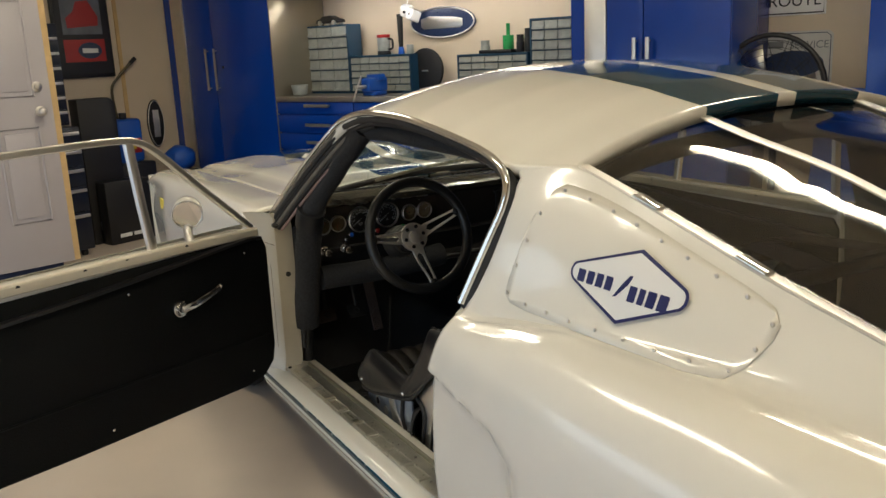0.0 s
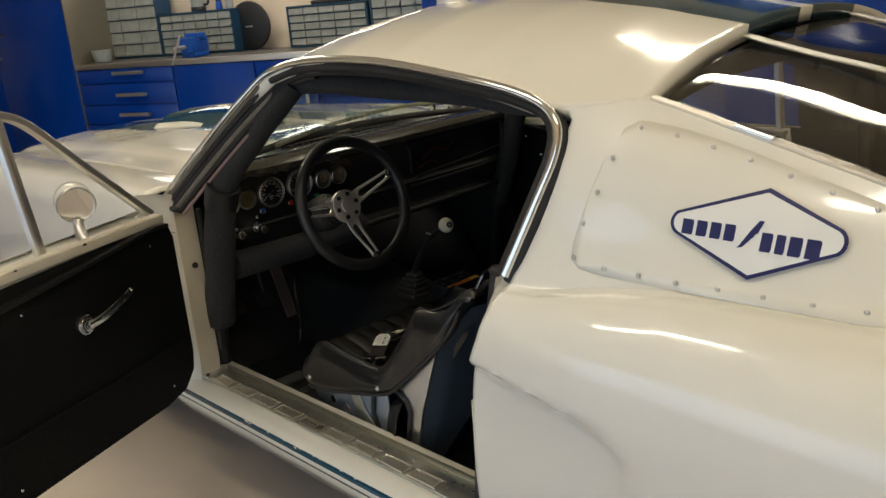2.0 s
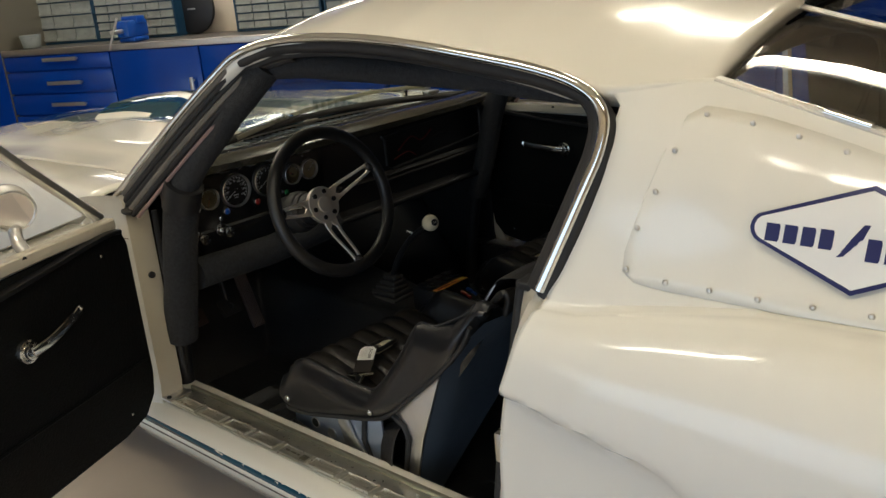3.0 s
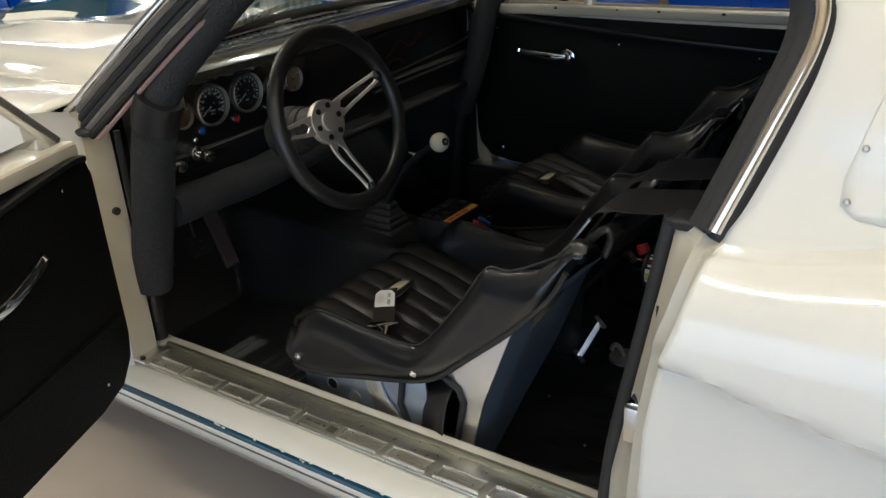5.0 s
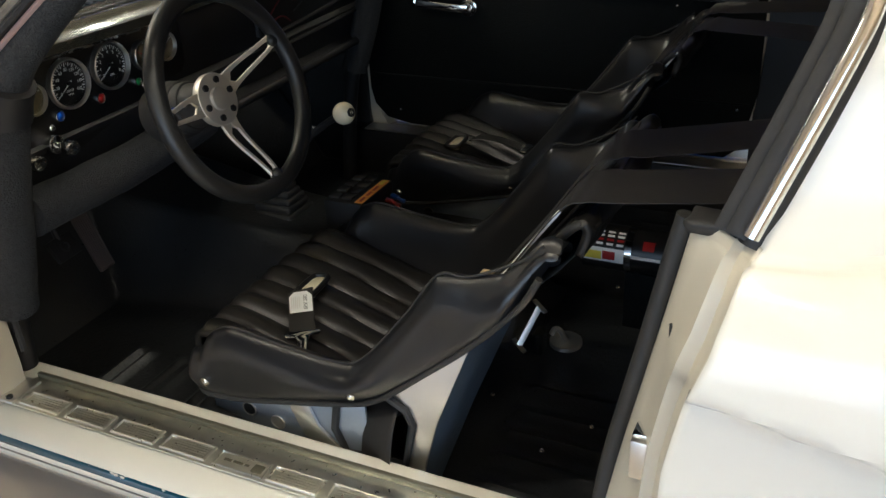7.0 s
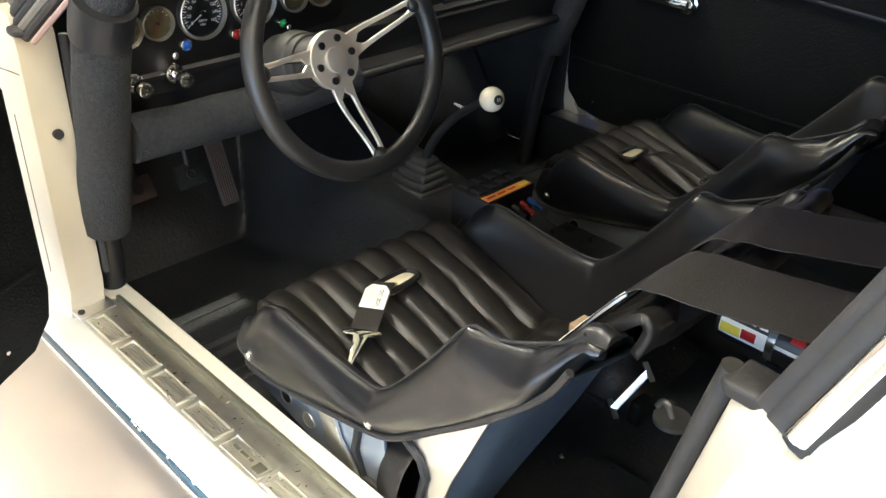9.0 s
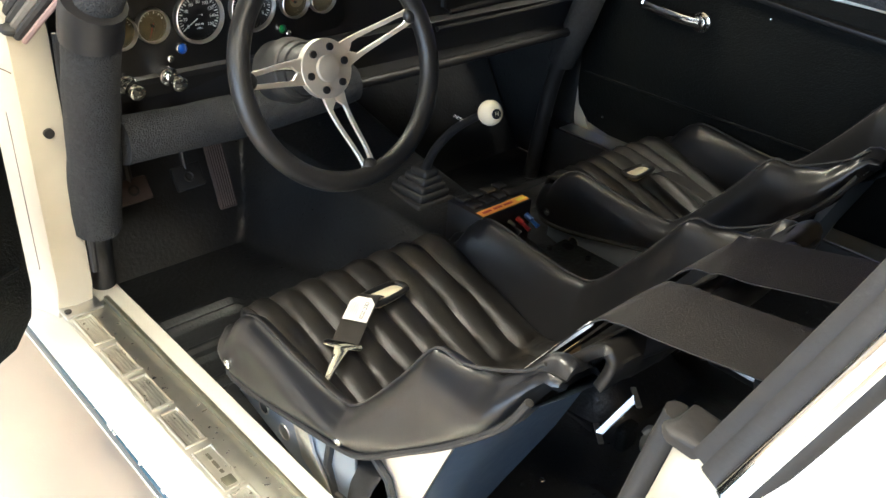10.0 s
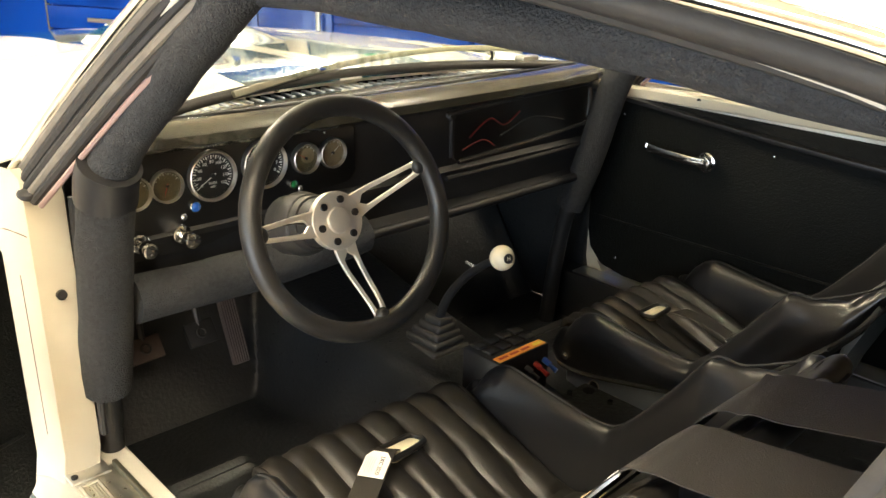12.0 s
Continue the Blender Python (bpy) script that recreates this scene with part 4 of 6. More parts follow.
part("dash_lower", grid([[(x, y, z) for x in (-0.62, -0.2, 0.1, 0.4, mx(-0.62))] for y, z in ((-0.572, 0.745), (-0.585, 0.735), (-0.565, 0.70), (-0.56, 0.66), (-0.585, 0.648), (-0.585, 0.636), (-0.55, 0.63), (-0.40, 0.62))]), BLACK, dash)
part("dash_rail", tube([(0.12, -0.59, 0.722), (0.35, -0.592, 0.725), (0.60, -0.588, 0.73)], 0.006, seg=8), BLACK, dash)
part("lower_rail", tube([(-0.1, -0.592, 0.640), (0.2, -0.592, 0.642), (0.60, -0.588, 0.646)], 0.011, seg=10), BLACK, dash)
part("dash_end_cap", tube([(0.598, -0.577, 0.885), (0.640, -0.577, 0.868), (0.648, -0.577, 0.83), (0.628, -0.577, 0.785)], 0.011, seg=10), BLACK, dash)
vent_c = box((0.43, -0.52, 0.940), (0.485, -0.49, 0.952), 0.003)
part("dash_clip", vent_c, BRUSHED, dash)

# ---- steering wheel ----
SC = Vector((-0.361, -0.897, 0.812))
SM = Matrix.Translation(SC) @ pose(0, 0, 0, 90 - 17.7, 0, 0)   # local z towards the driver


def rim():
    rows = []
    for i in range(97):
        a = 2 * math.pi * i / 96
        row = []
        for k in range(17):
            b = 2 * math.pi * k / 16
            # finger grips show faintly on the far side
            r = 0.0165
            row.append((( 0.176 + r * math.cos(b)) * math.cos(a), (0.176 + r * math.cos(b)) * math.sin(a), r * 0.95 * math.sin(b)))
        rows.append(row)
    return grid(rows)


wheel_bm = rim()
wheel_bm.transform(SM)
swheel = part("steering_wheel", wheel_bm, LEATHER, car, "black leather steering wheel with three alloy spokes")


def spoke(a):
    """A dished spoke with a long slot, thinning to the rim."""
    c, s = math.cos(a), math.sin(a)
    bm = bmesh.new()

    def at(u, v, lift):
        d = -0.048 + 0.042 * sstep(0.05, 0.17, u) + lift
        return Vector((u * c - v * s, u * s + v * c, d))
    for sgn in (-1, 1):
        rows = []
        for i in range(13):
            u = lerp(0.043, 0.168, i / 12)
            half = lerp(0.021, 0.0115, i / 12)
            slot = lerp(0.0125, 0.0045, i / 12) * sstep(0.055, 0.066, u) * (1 - sstep(0.146, 0.154, u))
            rows.append([at(u, sgn * half, 0), at(u, sgn * half, 0.004), at(u, sgn * (half - 0.001), 0.0052), at(u, sgn * (slot + 0.001), 0.0052), at(u, sgn * slot, 0.004), at(u, sgn * slot, 0)])
        grid(rows, bm)
    bm.transform(SM)
    return bm


for a in (21, 180 - 3, 180 + 97):
    part("spoke", spoke(radians(a)), WHEELM, swheel, "slotted alloy spoke")
    e = bmesh.new()
    c, s = math.cos(radians(a)), math.sin(radians(a))
    ball((0.162 * c, 0.162 * s, -0.002), 0.015, 0.9, 0.9, 0.7, 14, bm=e)
    e.transform(SM)
    part("spoke_sleeve", e, LEATHER, swheel)
hub = cyl((0, 0, -0.056), (0, 0, -0.040), 0.047, seg=36, bevel=0.002)
hub.transform(SM)
hub_ob = part("hub_plate", hub, WHEELM, swheel, "brushed alloy hub plate")
cap = cyl((0, 0, -0.045), (0, 0, -0.034), 0.021, seg=28, bevel=0.003)
cap.transform(SM)
part("horn_cap", cap, WHEELM, swheel)
for i in range(6):
    a = radians(60 * i + 12)
    b = cyl((0.034 * math.cos(a), 0.034 * math.sin(a), -0.042), (0.034 * math.cos(a), 0.034 * math.sin(a), -0.0365), 0.0062, seg=10)
    b.transform(SM)
    part("hub_bolt", b, BLACKP, swheel)
colb = cyl((0, 0, -0.06), (0, 0, -0.11), 0.034, 0.043, seg=24, bevel=0.002)
cyl((0, 0, -0.10), (0, 0, -0.19), 0.045, 0.052, seg=24, bevel=0.003, bm=colb)
colb.transform(SM)
part("steering_column", colb, RUBBER, car)
turn = tube([(-0.40, -0.82, 0.795), (-0.43, -0.82, 0.80), (-0.475, -0.83, 0.806)], 0.004, seg=8)
part("indicator_stalk", turn, CHROME, car)
spindle = cyl((0, 0, -0.150), (0, 0, -0.118), 0.056, 0.049, seg=32, bevel=0.004)
spindle.transform(SM)
part("column_collar", spindle, RUBBER, car, "dark column shroud")

# ---- roll cage with padding ----
def padded(pts, r, name="cage_bar", n=6, seg=18, label="roll cage bar in grey foam padding"):
    """A padded bar, slightly lumpy."""
    bm = tube(pts, r, seg=seg, n=n)
    for v in bm.verts:
        k = noise.noise(v.co * 14) * 0.004 + noise.noise(v.co * 45) * 0.0012
        v.co += Vector((k, k * 0.6, -k * 0.8))
    return part(name, bm, FOAM, car, label)


padded([(-0.646, -0.548, 0.474), (-0.650, -0.59, 0.60), (-0.655, -0.652, 0.78), (-0.655, -0.695, 0.888)], 0.043)
part("cage_tube", cyl((-0.645, -0.545, 0.48), (-0.640, -0.50, 0.2), 0.021), BLACK, car)
padded([(-0.654, -0.692, 0.878), (-0.643, -0.735, 0.945), (-0.610, -0.868, 1.072), (-0.580, -1.0, 1.184)], 0.036)
part("tape_wrap", tube([(-0.6565, -0.683, 0.852), (-0.657, -0.697, 0.885), (-0.655, -0.712, 0.91)], 0.0465, seg=18), BLACKP, car, "black tape round the padding joint")
padded([(-0.578, -0.96, 1.172), (-0.552, -1.09, 1.174), (-0.530, -1.30, 1.163), (-0.520, -1.50, 1.154), (-0.525, -1.75, 1.137)], 0.026)
padded([(-0.605, -0.603, 0.645), (-0.45, -0.602, 0.640), (-0.30, -0.602, 0.642), (-0.12, -0.60, 0.655)], 0.041)
padded([(0.615, -0.69, 0.955), (0.612, -0.65, 0.86), (0.605, -0.60, 0.68), (0.60, -0.555, 0.555)], 0.037)
part("cage_tube", tube([(0.60, -0.56, 0.58), (0.598, -0.53, 0.45), (0.596, -0.50, 0.2)], 0.021, seg=12), BLACK, car)
padded([(0.615, -0.685, 0.94), (0.625, -0.80, 1.02), (0.645, -1.0, 1.155)], 0.037)
padded([(0.645, -0.985, 1.150), (0.652, -1.2, 1.165), (0.66, -1.5, 1.145), (0.67, -1.75, 1.09)], 0.036)
part("main_hoop", tube([(-0.60, -1.90, 0.36), (-0.60, -1.90, 0.7), (-0.57, -1.90, 0.98), (-0.50, -1.90, 1.10), (-0.2, -1.90, 1.16), (0.26, -1.90, 1.16), (0.56, -1.90, 1.10), (0.63, -1.90, 0.98), (0.66, -1.90, 0.7), (0.66, -1.90, 0.36)], 0.022, seg=14), BLACK, car, "black main roll hoop")
part("harness_bar", cyl((-0.60, -1.90, 0.775), (0.66, -1.90, 0.775), 0.02), BLACK, car)

# ---- pedals, gear lever, switch box ----
def pedal(x, y, z, w, h, tilt, label):
    m = Matrix.Translation((x, y, z)) @ pose(0, 0, 0, tilt, 0, 4)
    b = box((-w / 2, -0.006, -h / 2), (w / 2, 0.006, h / 2), 0.004)
    b.transform(m)
    p = part("pedal", b, RUBBER, car, label)
    r = ring((0, -0.006, 0), 0.012, 0.005, 0.004)
    r.transform(m)
    part("boss", r, RUBBER, p)
    part("arm", tube([(x, y + 0.01, z + h / 2 - 0.01), (x + 0.002, y + 0.03, z + h / 2 + 0.06), (x + 0.01, y + 0.08, z + h / 2 + 0.2)], 0.007, seg=8), BLACK, p)
    return p


RUST = mat("worn_brown_rubber", (0.055, 0.038, 0.032), 0.7, vary=0.3, scale=30, bump=0.2)
pc = pedal(-0.510, -0.390, 0.437, 0.072, 0.050, -32, "worn rubber clutch pedal")
pc.data.materials[0] = RUST
pedal(-0.388, -0.388, 0.434, 0.066, 0.052, -32, "rubber brake pedal")
gas = slab([(-0.02, -0.10), (0.022, -0.10), (0.022, 0.10), (-0.02, 0.10)], -0.006, 0.006, "y", 0.004)
GM = Matrix.Translation((-0.312, -0.375, 0.44)) @ pose(0, 0, 0, -22, 0, 0)
gas.transform(GM)
throttle = part("throttle_pedal", gas, RUST, car, "long ribbed throttle pedal")
for i in range(7):
    gr = tube([(-0.016 + 0.0055 * i, -0.007, -0.095), (-0.016 + 0.0055 * i, -0.007, 0.095)], 0.0016, seg=6, n=1)
    gr.transform(GM)
    part("rib", gr, RUST, throttle)

for i, (w, z) in enumerate(((0.062, 0.37), (0.052, 0.388), (0.043, 0.404), (0.034, 0.42), (0.026, 0.436))):
    part("boot_fold", box((0.03 - w * 0.85, -0.655 - w - 0.004 * i, z - 0.004), (0.03 + w * 0.85, -0.655 + w - 0.004 * i, z + 0.016), 0.008, 3), RUBBER, car)
lever = tube([(0.028, -0.668, 0.43), (0.021, -0.708, 0.505), (0.012, -0.770, 0.575), (0.001, -0.835, 0.625), (-0.008, -0.876, 0.650)], lambda t: 0.011 - 0.004 * t, seg=12)
lv = part("gear_lever", lever, BLACK, car, "black gear lever with an ivory ball knob")
part("knob", ball((-0.01, -0.889, 0.657), 0.0245, seg=32), IVORY, lv, "round ivory gear knob")
kd = Vector((-0.25, -0.9, 0.25)).normalized()
kc = Vector((-0.01, -0.889, 0.657))
part("knob_badge", cyl(kc + kd * 0.021, kc + kd * 0.0247, 0.0095, seg=20), BLACKP, lv)
dial_text("H", 0.011, Matrix.Translation(kc + kd * 0.0250) @ kd.to_track_quat("Z", "Y").to_matrix().to_4x4(), IVORY, lv)
dial_text("INDEX", 0.008, Matrix.Translation((0.001, -0.795, 0.612)) @ pose(0, 0, 0, 60, 20, -62), WHITE, lv)

sb = part("switch_box", box((-0.066, -0.944, 0.33), (0.078, -0.846, 0.472), 0.004), BLACK, car, "black switch box with round rocker switches")
for i in range(4):
    for j in range(2):
        b = box((-0.055 + i * 0.034, -0.912 + j * 0.032, 0.472), (-0.029 + i * 0.034, -0.886 + j * 0.032, 0.479), 0.004)
        part("switch", b, BLACKP, sb)
part("label_strip", box((-0.060, -0.942, 0.4725), (0.070, -0.922, 0.4736)), ORANGE, sb, "orange label strip")
for k in range(3):
    part("strip_print", box((-0.052 + k * 0.03, -0.935, 0.4737), (-0.029 + k * 0.03, -0.929, 0.4742)), RED, sb)
part("strip_print", box((0.042, -0.937, 0.4737), (0.066, -0.927, 0.4742)), YELLOW, sb)
for x, m in ((0.005, BLACKP), (0.03, RED), (0.055, BLUEP)):
    t = cyl((x, -0.951, 0.445), (x, -0.968, 0.440), 0.006, seg=10)
    cyl((x, -0.966, 0.44), (x, -0.985, 0.433), 0.0035, 0.005, seg=8, bm=t)
    part("toggle", t, m, sb)
tray = box((-0.105, -1.28, 0.335), (0.192, -0.955, 0.345), 0.003)
part("tunnel_plate", tray, FLOORB, car, "black tunnel cover plate")
for x, y, r in ((0.168, -0.982, 0.013), (0.02, -1.18, 0.01)):
    part("plate_hole", cyl((x, y, 0.3445), (x, y, 0.3462), r, seg=16), DIAL, car)
for x, y in ((0.160, -1.043), (0.128, -0.965), (-0.09, -1.0)):
    part("plate_bolt", cyl((x, y, 0.345), (x, y, 0.352), 0.006, seg=6), CHROME, car)


# ---- racing seats ----
BOL = [  # y, lower edge, crest, inner foot
    (-1.537, 0.712, 0.742, 0.705), (-1.524, 0.690, 0.738, 0.69), (-1.50, 0.648, 0.708, 0.655), (-1.478, 0.618, 0.688, 0.615), (-1.432, 0.578, 0.676, 0.555), (-1.405, 0.554, 0.674, 0.52), (-1.383, 0.534, 0.670, 0.49),
    (-1.36, 0.514, 0.640, 0.46), (-1.327, 0.486, 0.594, 0.42), (-1.28, 0.446, 0.535, 0.370), (-1.25, 0.430, 0.500, 0.350), (-1.222, 0.420, 0.478, 0.338), (-1.18, 0.409, 0.476, 0.335), (-1.10, 0.390, 0.484, 0.352), (-1.034, 0.374, 0.492, 0.380),
    (-0.996, 0.367, 0.497, 0.396), (-0.965, 0.363, 0.486, 0.405), (-0.943, 0.361, 0.466, 0.405), (-0.925, 0.364, 0.440, 0.40)]


def cushion_line():
    """The centre line of the seat's inside, front lip to the top of the back: y, z."""
    return [(-0.872, 0.352), (-0.868, 0.385), (-0.872, 0.412), (-0.888, 0.427), (-0.92, 0.430), (-0.985, 0.411), (-1.06, 0.384), (-1.13, 0.360), (-1.165, 0.351), (-1.20, 0.353), (-1.25, 0.380), (-1.315, 0.437),
            (-1.37, 0.50), (-1.43, 0.585), (-1.49, 0.665), (-1.535, 0.722), (-1.56, 0.748), (-1.575, 0.752), (-1.585, 0.735), (-1.575, 0.70)]


def make_seat(cx, wide, ahead):
    """cx: the centre; wide: half the width; ahead: how far it sits forward of the driver's."""
    seat_rows = []
    line = smooth_line([(0, y, z) for y, z in cushion_line()], 4)
    half = wide - 0.062
    for p in line:
        row = []
        for k in range(97):
            s = lerp(-1, 1, k / 96)
            pleat = 0.0
            inside = -1.165 < p.y < -0.885 or (p.y <= -1.20 and p.z < 0.74 and p.y > -1.6)
            if inside:
                u = (s + 1) / 2 * 8 + 0.05 * math.sin(p.y * 17 + s * 5)
                f = u - math.floor(u)
                pleat = 0.013 * (abs(math.sin(math.pi * f)) ** 0.5) - 0.006
            sag = 0.006 * math.sin(s * 9 + p.y * 22) * (1 if inside else 0.3)
            n = noise.noise(Vector((s * 2.2 + cx, p.y * 9, p.z * 9))) * 0.003 + noise.noise(Vector((s * 9 + cx, p.y * 26, p.z * 20))) * 0.0016
            row.append((cx + half * s, p.y - (pleat * 0.6 if p.y < -1.3 else 0) + 0.020 * (1 - s * s) * sstep(-1.0, -0.89, p.y), p.z + pleat + n + sag * 0.1 + 0.012 * abs(s) ** 3))
        seat_rows.append(row)
    seat = part("racing_seat", grid(seat_rows), CLOTH, car, "black vinyl low-back racing seat with pleated inserts")
    solid(seat, 0.012)

    out = -1 if cx < 0 else 1
    for side in (-1, 1):
        rows = []
        ys = []
        for a, b in zip(BOL, BOL[1:]):
            for q in range(4):
                ys.append(lerp(a[0], b[0], q / 4))
        ys.append(BOL[-1][0])
        for y in ys:
            zb, zt, zi = table(BOL, y)
            o = wide - 0.025 * sstep(-1.48, -1.537, y)
            puff = 0.006 * math.sin((zt - zb) * 30)
            wr = noise.noise(Vector((side * 3.0 + cx, y * 14, 0.3))) * 0.006 + noise.noise(Vector((side + cx, y * 40, 1.3))) * 0.003 * sstep(-1.35, -1.5, y)
            prof = [(o - 0.008, zb - 0.006), (o, zb + 0.004), (o + 0.003 + puff, lerp(zb, zt, 0.35) + wr * 0.2), (o + 0.002, lerp(zb, zt, 0.65)), (o - 0.005, zt - 0.014 + wr * 0.4), (o - 0.013, zt - 0.002 + wr * 0.5), (o - 0.024, zt + 0.001), (o - 0.037, zt - 0.009), (o - 0.050, lerp(zt, zi, 0.36)), (o - 0.061, lerp(zt, zi, 0.78)), (o - 0.074, zi - 0.012)]
            rows.append([(cx + side * p.x, y, p.z) for p in smooth_line([(a, 0, b) for a, b in prof], 3)])
        # rounded front end
        base = rows[-1]
        yf = BOL[-1][0]
        for k, (dy, sh) in enumerate(((0.012, 0.93), (0.022, 0.80), (0.027, 0.55), (0.028, 0.25))):
            c = (cx + side * (wide - 0.04), yf, 0.395)
            rows.append([(lerp(c[0], p[0], lerp(1, sh, 0.5)), yf + dy, lerp(c[2], p[2], sh)) for p in base])
        back = rows[0]
        ends = []
        for dy, sh in ((-0.028, 0.2), (-0.026, 0.6), (-0.016, 0.9)):
            c = (cx + side * (wide - 0.04), -1.537, 0.727)
            ends.append([(lerp(c[0], p[0], lerp(1, sh, 0.4)), -1.537 + dy * 0.6, lerp(c[2], p[2], sh)) for p in back])
        part("bolster", grid(ends + rows), VINYL, seat, "smooth black vinyl bolster")
        pipe = [(cx + side * (wide - 0.002), y, table(BOL, y)[0] - 0.005) for y in (-1.535, -1.505, -1.432, -1.36, -1.28, -1.222, -1.1, -1.0, -0.93)] + [(cx + side * (wide - 0.02), -0.900, 0.362)]
        part("piping", tube(pipe, 0.005, seg=8), RUBBER, seat)
        crest = [(cx + side * (wide - 0.019), y, table(BOL, y)[1] + 0.0015) for y in (-1.535, -1.505, -1.43, -1.383, -1.327, -1.25, -1.2, -1.1, -1.0, -0.955)]
        part("seam", tube(crest, 0.0022, seg=6), RUBBER, seat)
        for y, z in ((-0.939, 0.388), (-1.231, 0.439), (-1.500, 0.660)):
            x = cx + side * (wide + 0.004 - 0.024 * sstep(-1.40, -1.499, y))
            sc = cyl((x - side * 0.004, y, z), (x + side * 0.003, y, z), 0.0085, seg=16)
            ball((x + side * 0.003, y, z), 0.006, 0.6, 1, 1, 10, bm=sc)
            part("screw", sc, CHROME, seat)
        # aluminium mounting: front bracket, rear side plate with its belt opening
        xs = sorted((cx + side * (wide - 0.023), cx + side * (wide - 0.017)))
        fb = part("bracket", slab([(-0.93, 0.36), (-0.93, 0.318), (-1.17, 0.262), (-1.24, 0.262), (-1.24, 0.41), (-1.1, 0.385)], xs[0], xs[1], "x", 0.001), BLUE_ALLOY, seat, "blue-grey metal seat bracket")
        for y, z in ((-1.005, 0.333), (-1.062, 0.32)):
            part("lightening_hole", cyl((xs[0] - 0.001, y, z), (xs[1] + 0.001, y, z), 0.012, seg=16), DIAL if y > -1.03 else ALLOY, fb)
            r = ring((xs[0] if side < 0 else xs[1], y, z), 0.0145, 0.003, 0.002, (side, 0, 0))
            part("hole_rim", r, ALLOY, fb)
        xp = sorted((cx + side * (wide - 0.014), cx + side * (wide - 0.009)))
        if side == out:
            part("side_plate", slab([(-1.10, 0.39), (-1.135, 0.385), (-1.15, 0.345), (-1.205, 0.29), (-1.205, 0.275), (-1.12, 0.315), (-1.10, 0.365)], xp[0], xp[1], "x", 0.001), ALLOY, seat, "bright aluminium strap bracket")
            part("rear_plate", slab([(-1.26, 0.45), (-1.30, 0.47), (-1.436, 0.585), (-1.368, 0.41), (-1.343, 0.32), (-1.325, 0.22), (-1.285, 0.22), (-1.304, 0.30), (-1.318, 0.40), (-1.308, 0.425), (-1.285, 0.438)], xs[0], xs[1], "x", 0.001), ALLOY, seat, "bare aluminium seat side plate")
        octo = [(-1.19, 0.40), (-1.215, 0.428), (-1.285, 0.438), (-1.316, 0.42), (-1.326, 0.395), (-1.308, 0.31), (-1.20, 0.30), (-1.18, 0.345)]
        if side == out:
            part("opening_trim", tube([(cx + side * (wide - 0.014), a, b) for a, b in octo], 0.007, seg=8, n=1, closed=True), RUBBER, seat)
        lap = [(cx + side * (wide - 0.045), -1.26, 0.40), (cx + side * (wide - 0.013), -1.265, 0.385), (cx + side * wide, -1.262, 0.33), (cx + side * (wide + 0.002), -1.255, 0.265), (cx + side * (wide - 0.01), -1.25, 0.222)]
        part("lap_belt", tube(lap, 0, seg=10, flat=(0.040, 0.0025), up=(side, 0, 0)), WEB, seat, "black webbing lap belt")
        part("anchor_bolt", cyl((cx + side * (wide - 0.007), -1.205, 0.285), (cx + side * (wide + 0.002), -1.205, 0.285), 0.007, seg=8), CHROME, seat)
        part("foot_rail", box((min(cx + side * (wide - 0.045), cx + side * (wide - 0.005)), -1.30, 0.205), (max(cx + side * (wide - 0.045), cx + side * (wide - 0.005)), -0.93, 0.222), 0.003), BLACK, seat)
    part("back_shell", grid([[(cx + out * (wide - 0.02) * (1 - 2 * f * q / 16), y - dip * min(1, q * f / 1.8), z) for q in range(17)] for y, z, dip, f in ((-1.555, 0.71, 0.01, 1.0), (-1.495, 0.65, 0.012, 0.8), (-1.433, 0.58, 0.015, 0.5), (-1.364, 0.41, 0.015, 0.5), (-1.339, 0.32, 0.012, 0.35), (-1.321, 0.22, 0.008, 0.14))]), SHELL, seat, "blue-grey metal seat shell")
    part("top_roll", tube([(cx - 0.18, -1.57, 0.735), (cx - 0.1, -1.585, 0.750), (cx, -1.59, 0.748), (cx + 0.1, -1.585, 0.752), (cx + 0.18, -1.57, 0.737)], lambda t: 0.004 + 0.013 * (1 - (2 * t - 1) ** 4), seg=12), VINYL, seat)
    # crotch-strap slot
    slot = [(-0.034, -0.978), (-0.03, -0.99), (-0.02, -0.996), (0.03, -0.992), (0.04, -0.984), (0.036, -0.972), (0.026, -0.966), (-0.026, -0.966)]
    part("strap_slot", slab([(cx + 0.006 + a, b) for a, b in slot], 0.414, 0.4275, "z", 0.002), IVORY, seat, "pale slot liner")
    part("slot_rim", tube([(cx + 0.006 + a * 1.12, -0.981 + (b + 0.981) * 1.25, 0.4275) for a, b in slot], 0.0055, seg=8, n=3, closed=True), VINYL, seat)
    if ahead:
        seat.matrix_basis = seat.matrix_basis @ Matrix.Translation((0, ahead, 0))
        bpy.context.view_layer.update()
    return seat


driver_seat = make_seat(-0.342, 0.271, 0)
passenger_seat = make_seat(0.442, 0.250, 0.04)


def strap(pts, parent, wide=0.0375, up=(0, 0, 1), name="shoulder_strap", label="wide black webbing shoulder strap"):
    line = smooth_line(pts, 8)
    rows = []
    for i, p in enumerate(line):
        t = (line[min(i + 1, len(line) - 1)] - line[max(i - 1, 0)]).normalized()
        side = Vector((1, 0, 0)) if name == "shoulder_strap" else t.cross(Vector(up))
        side = (side - t * side.dot(t)).normalized()
        n = side.cross(t) * 0.0016
        row = []
        for k in range(9):
            s = lerp(-1, 1, k / 8)
            row.append(p + side * (wide * s) + n * (1 - 0.6 * s ** 8))
        rows.append(row + [p + side * (wide * s) - n * (1 - 0.6 * s ** 8) for s in (1, 0.5, 0, -0.5, -1)] + [row[0]])
    return part(name, grid(rows), WEB, parent, label)


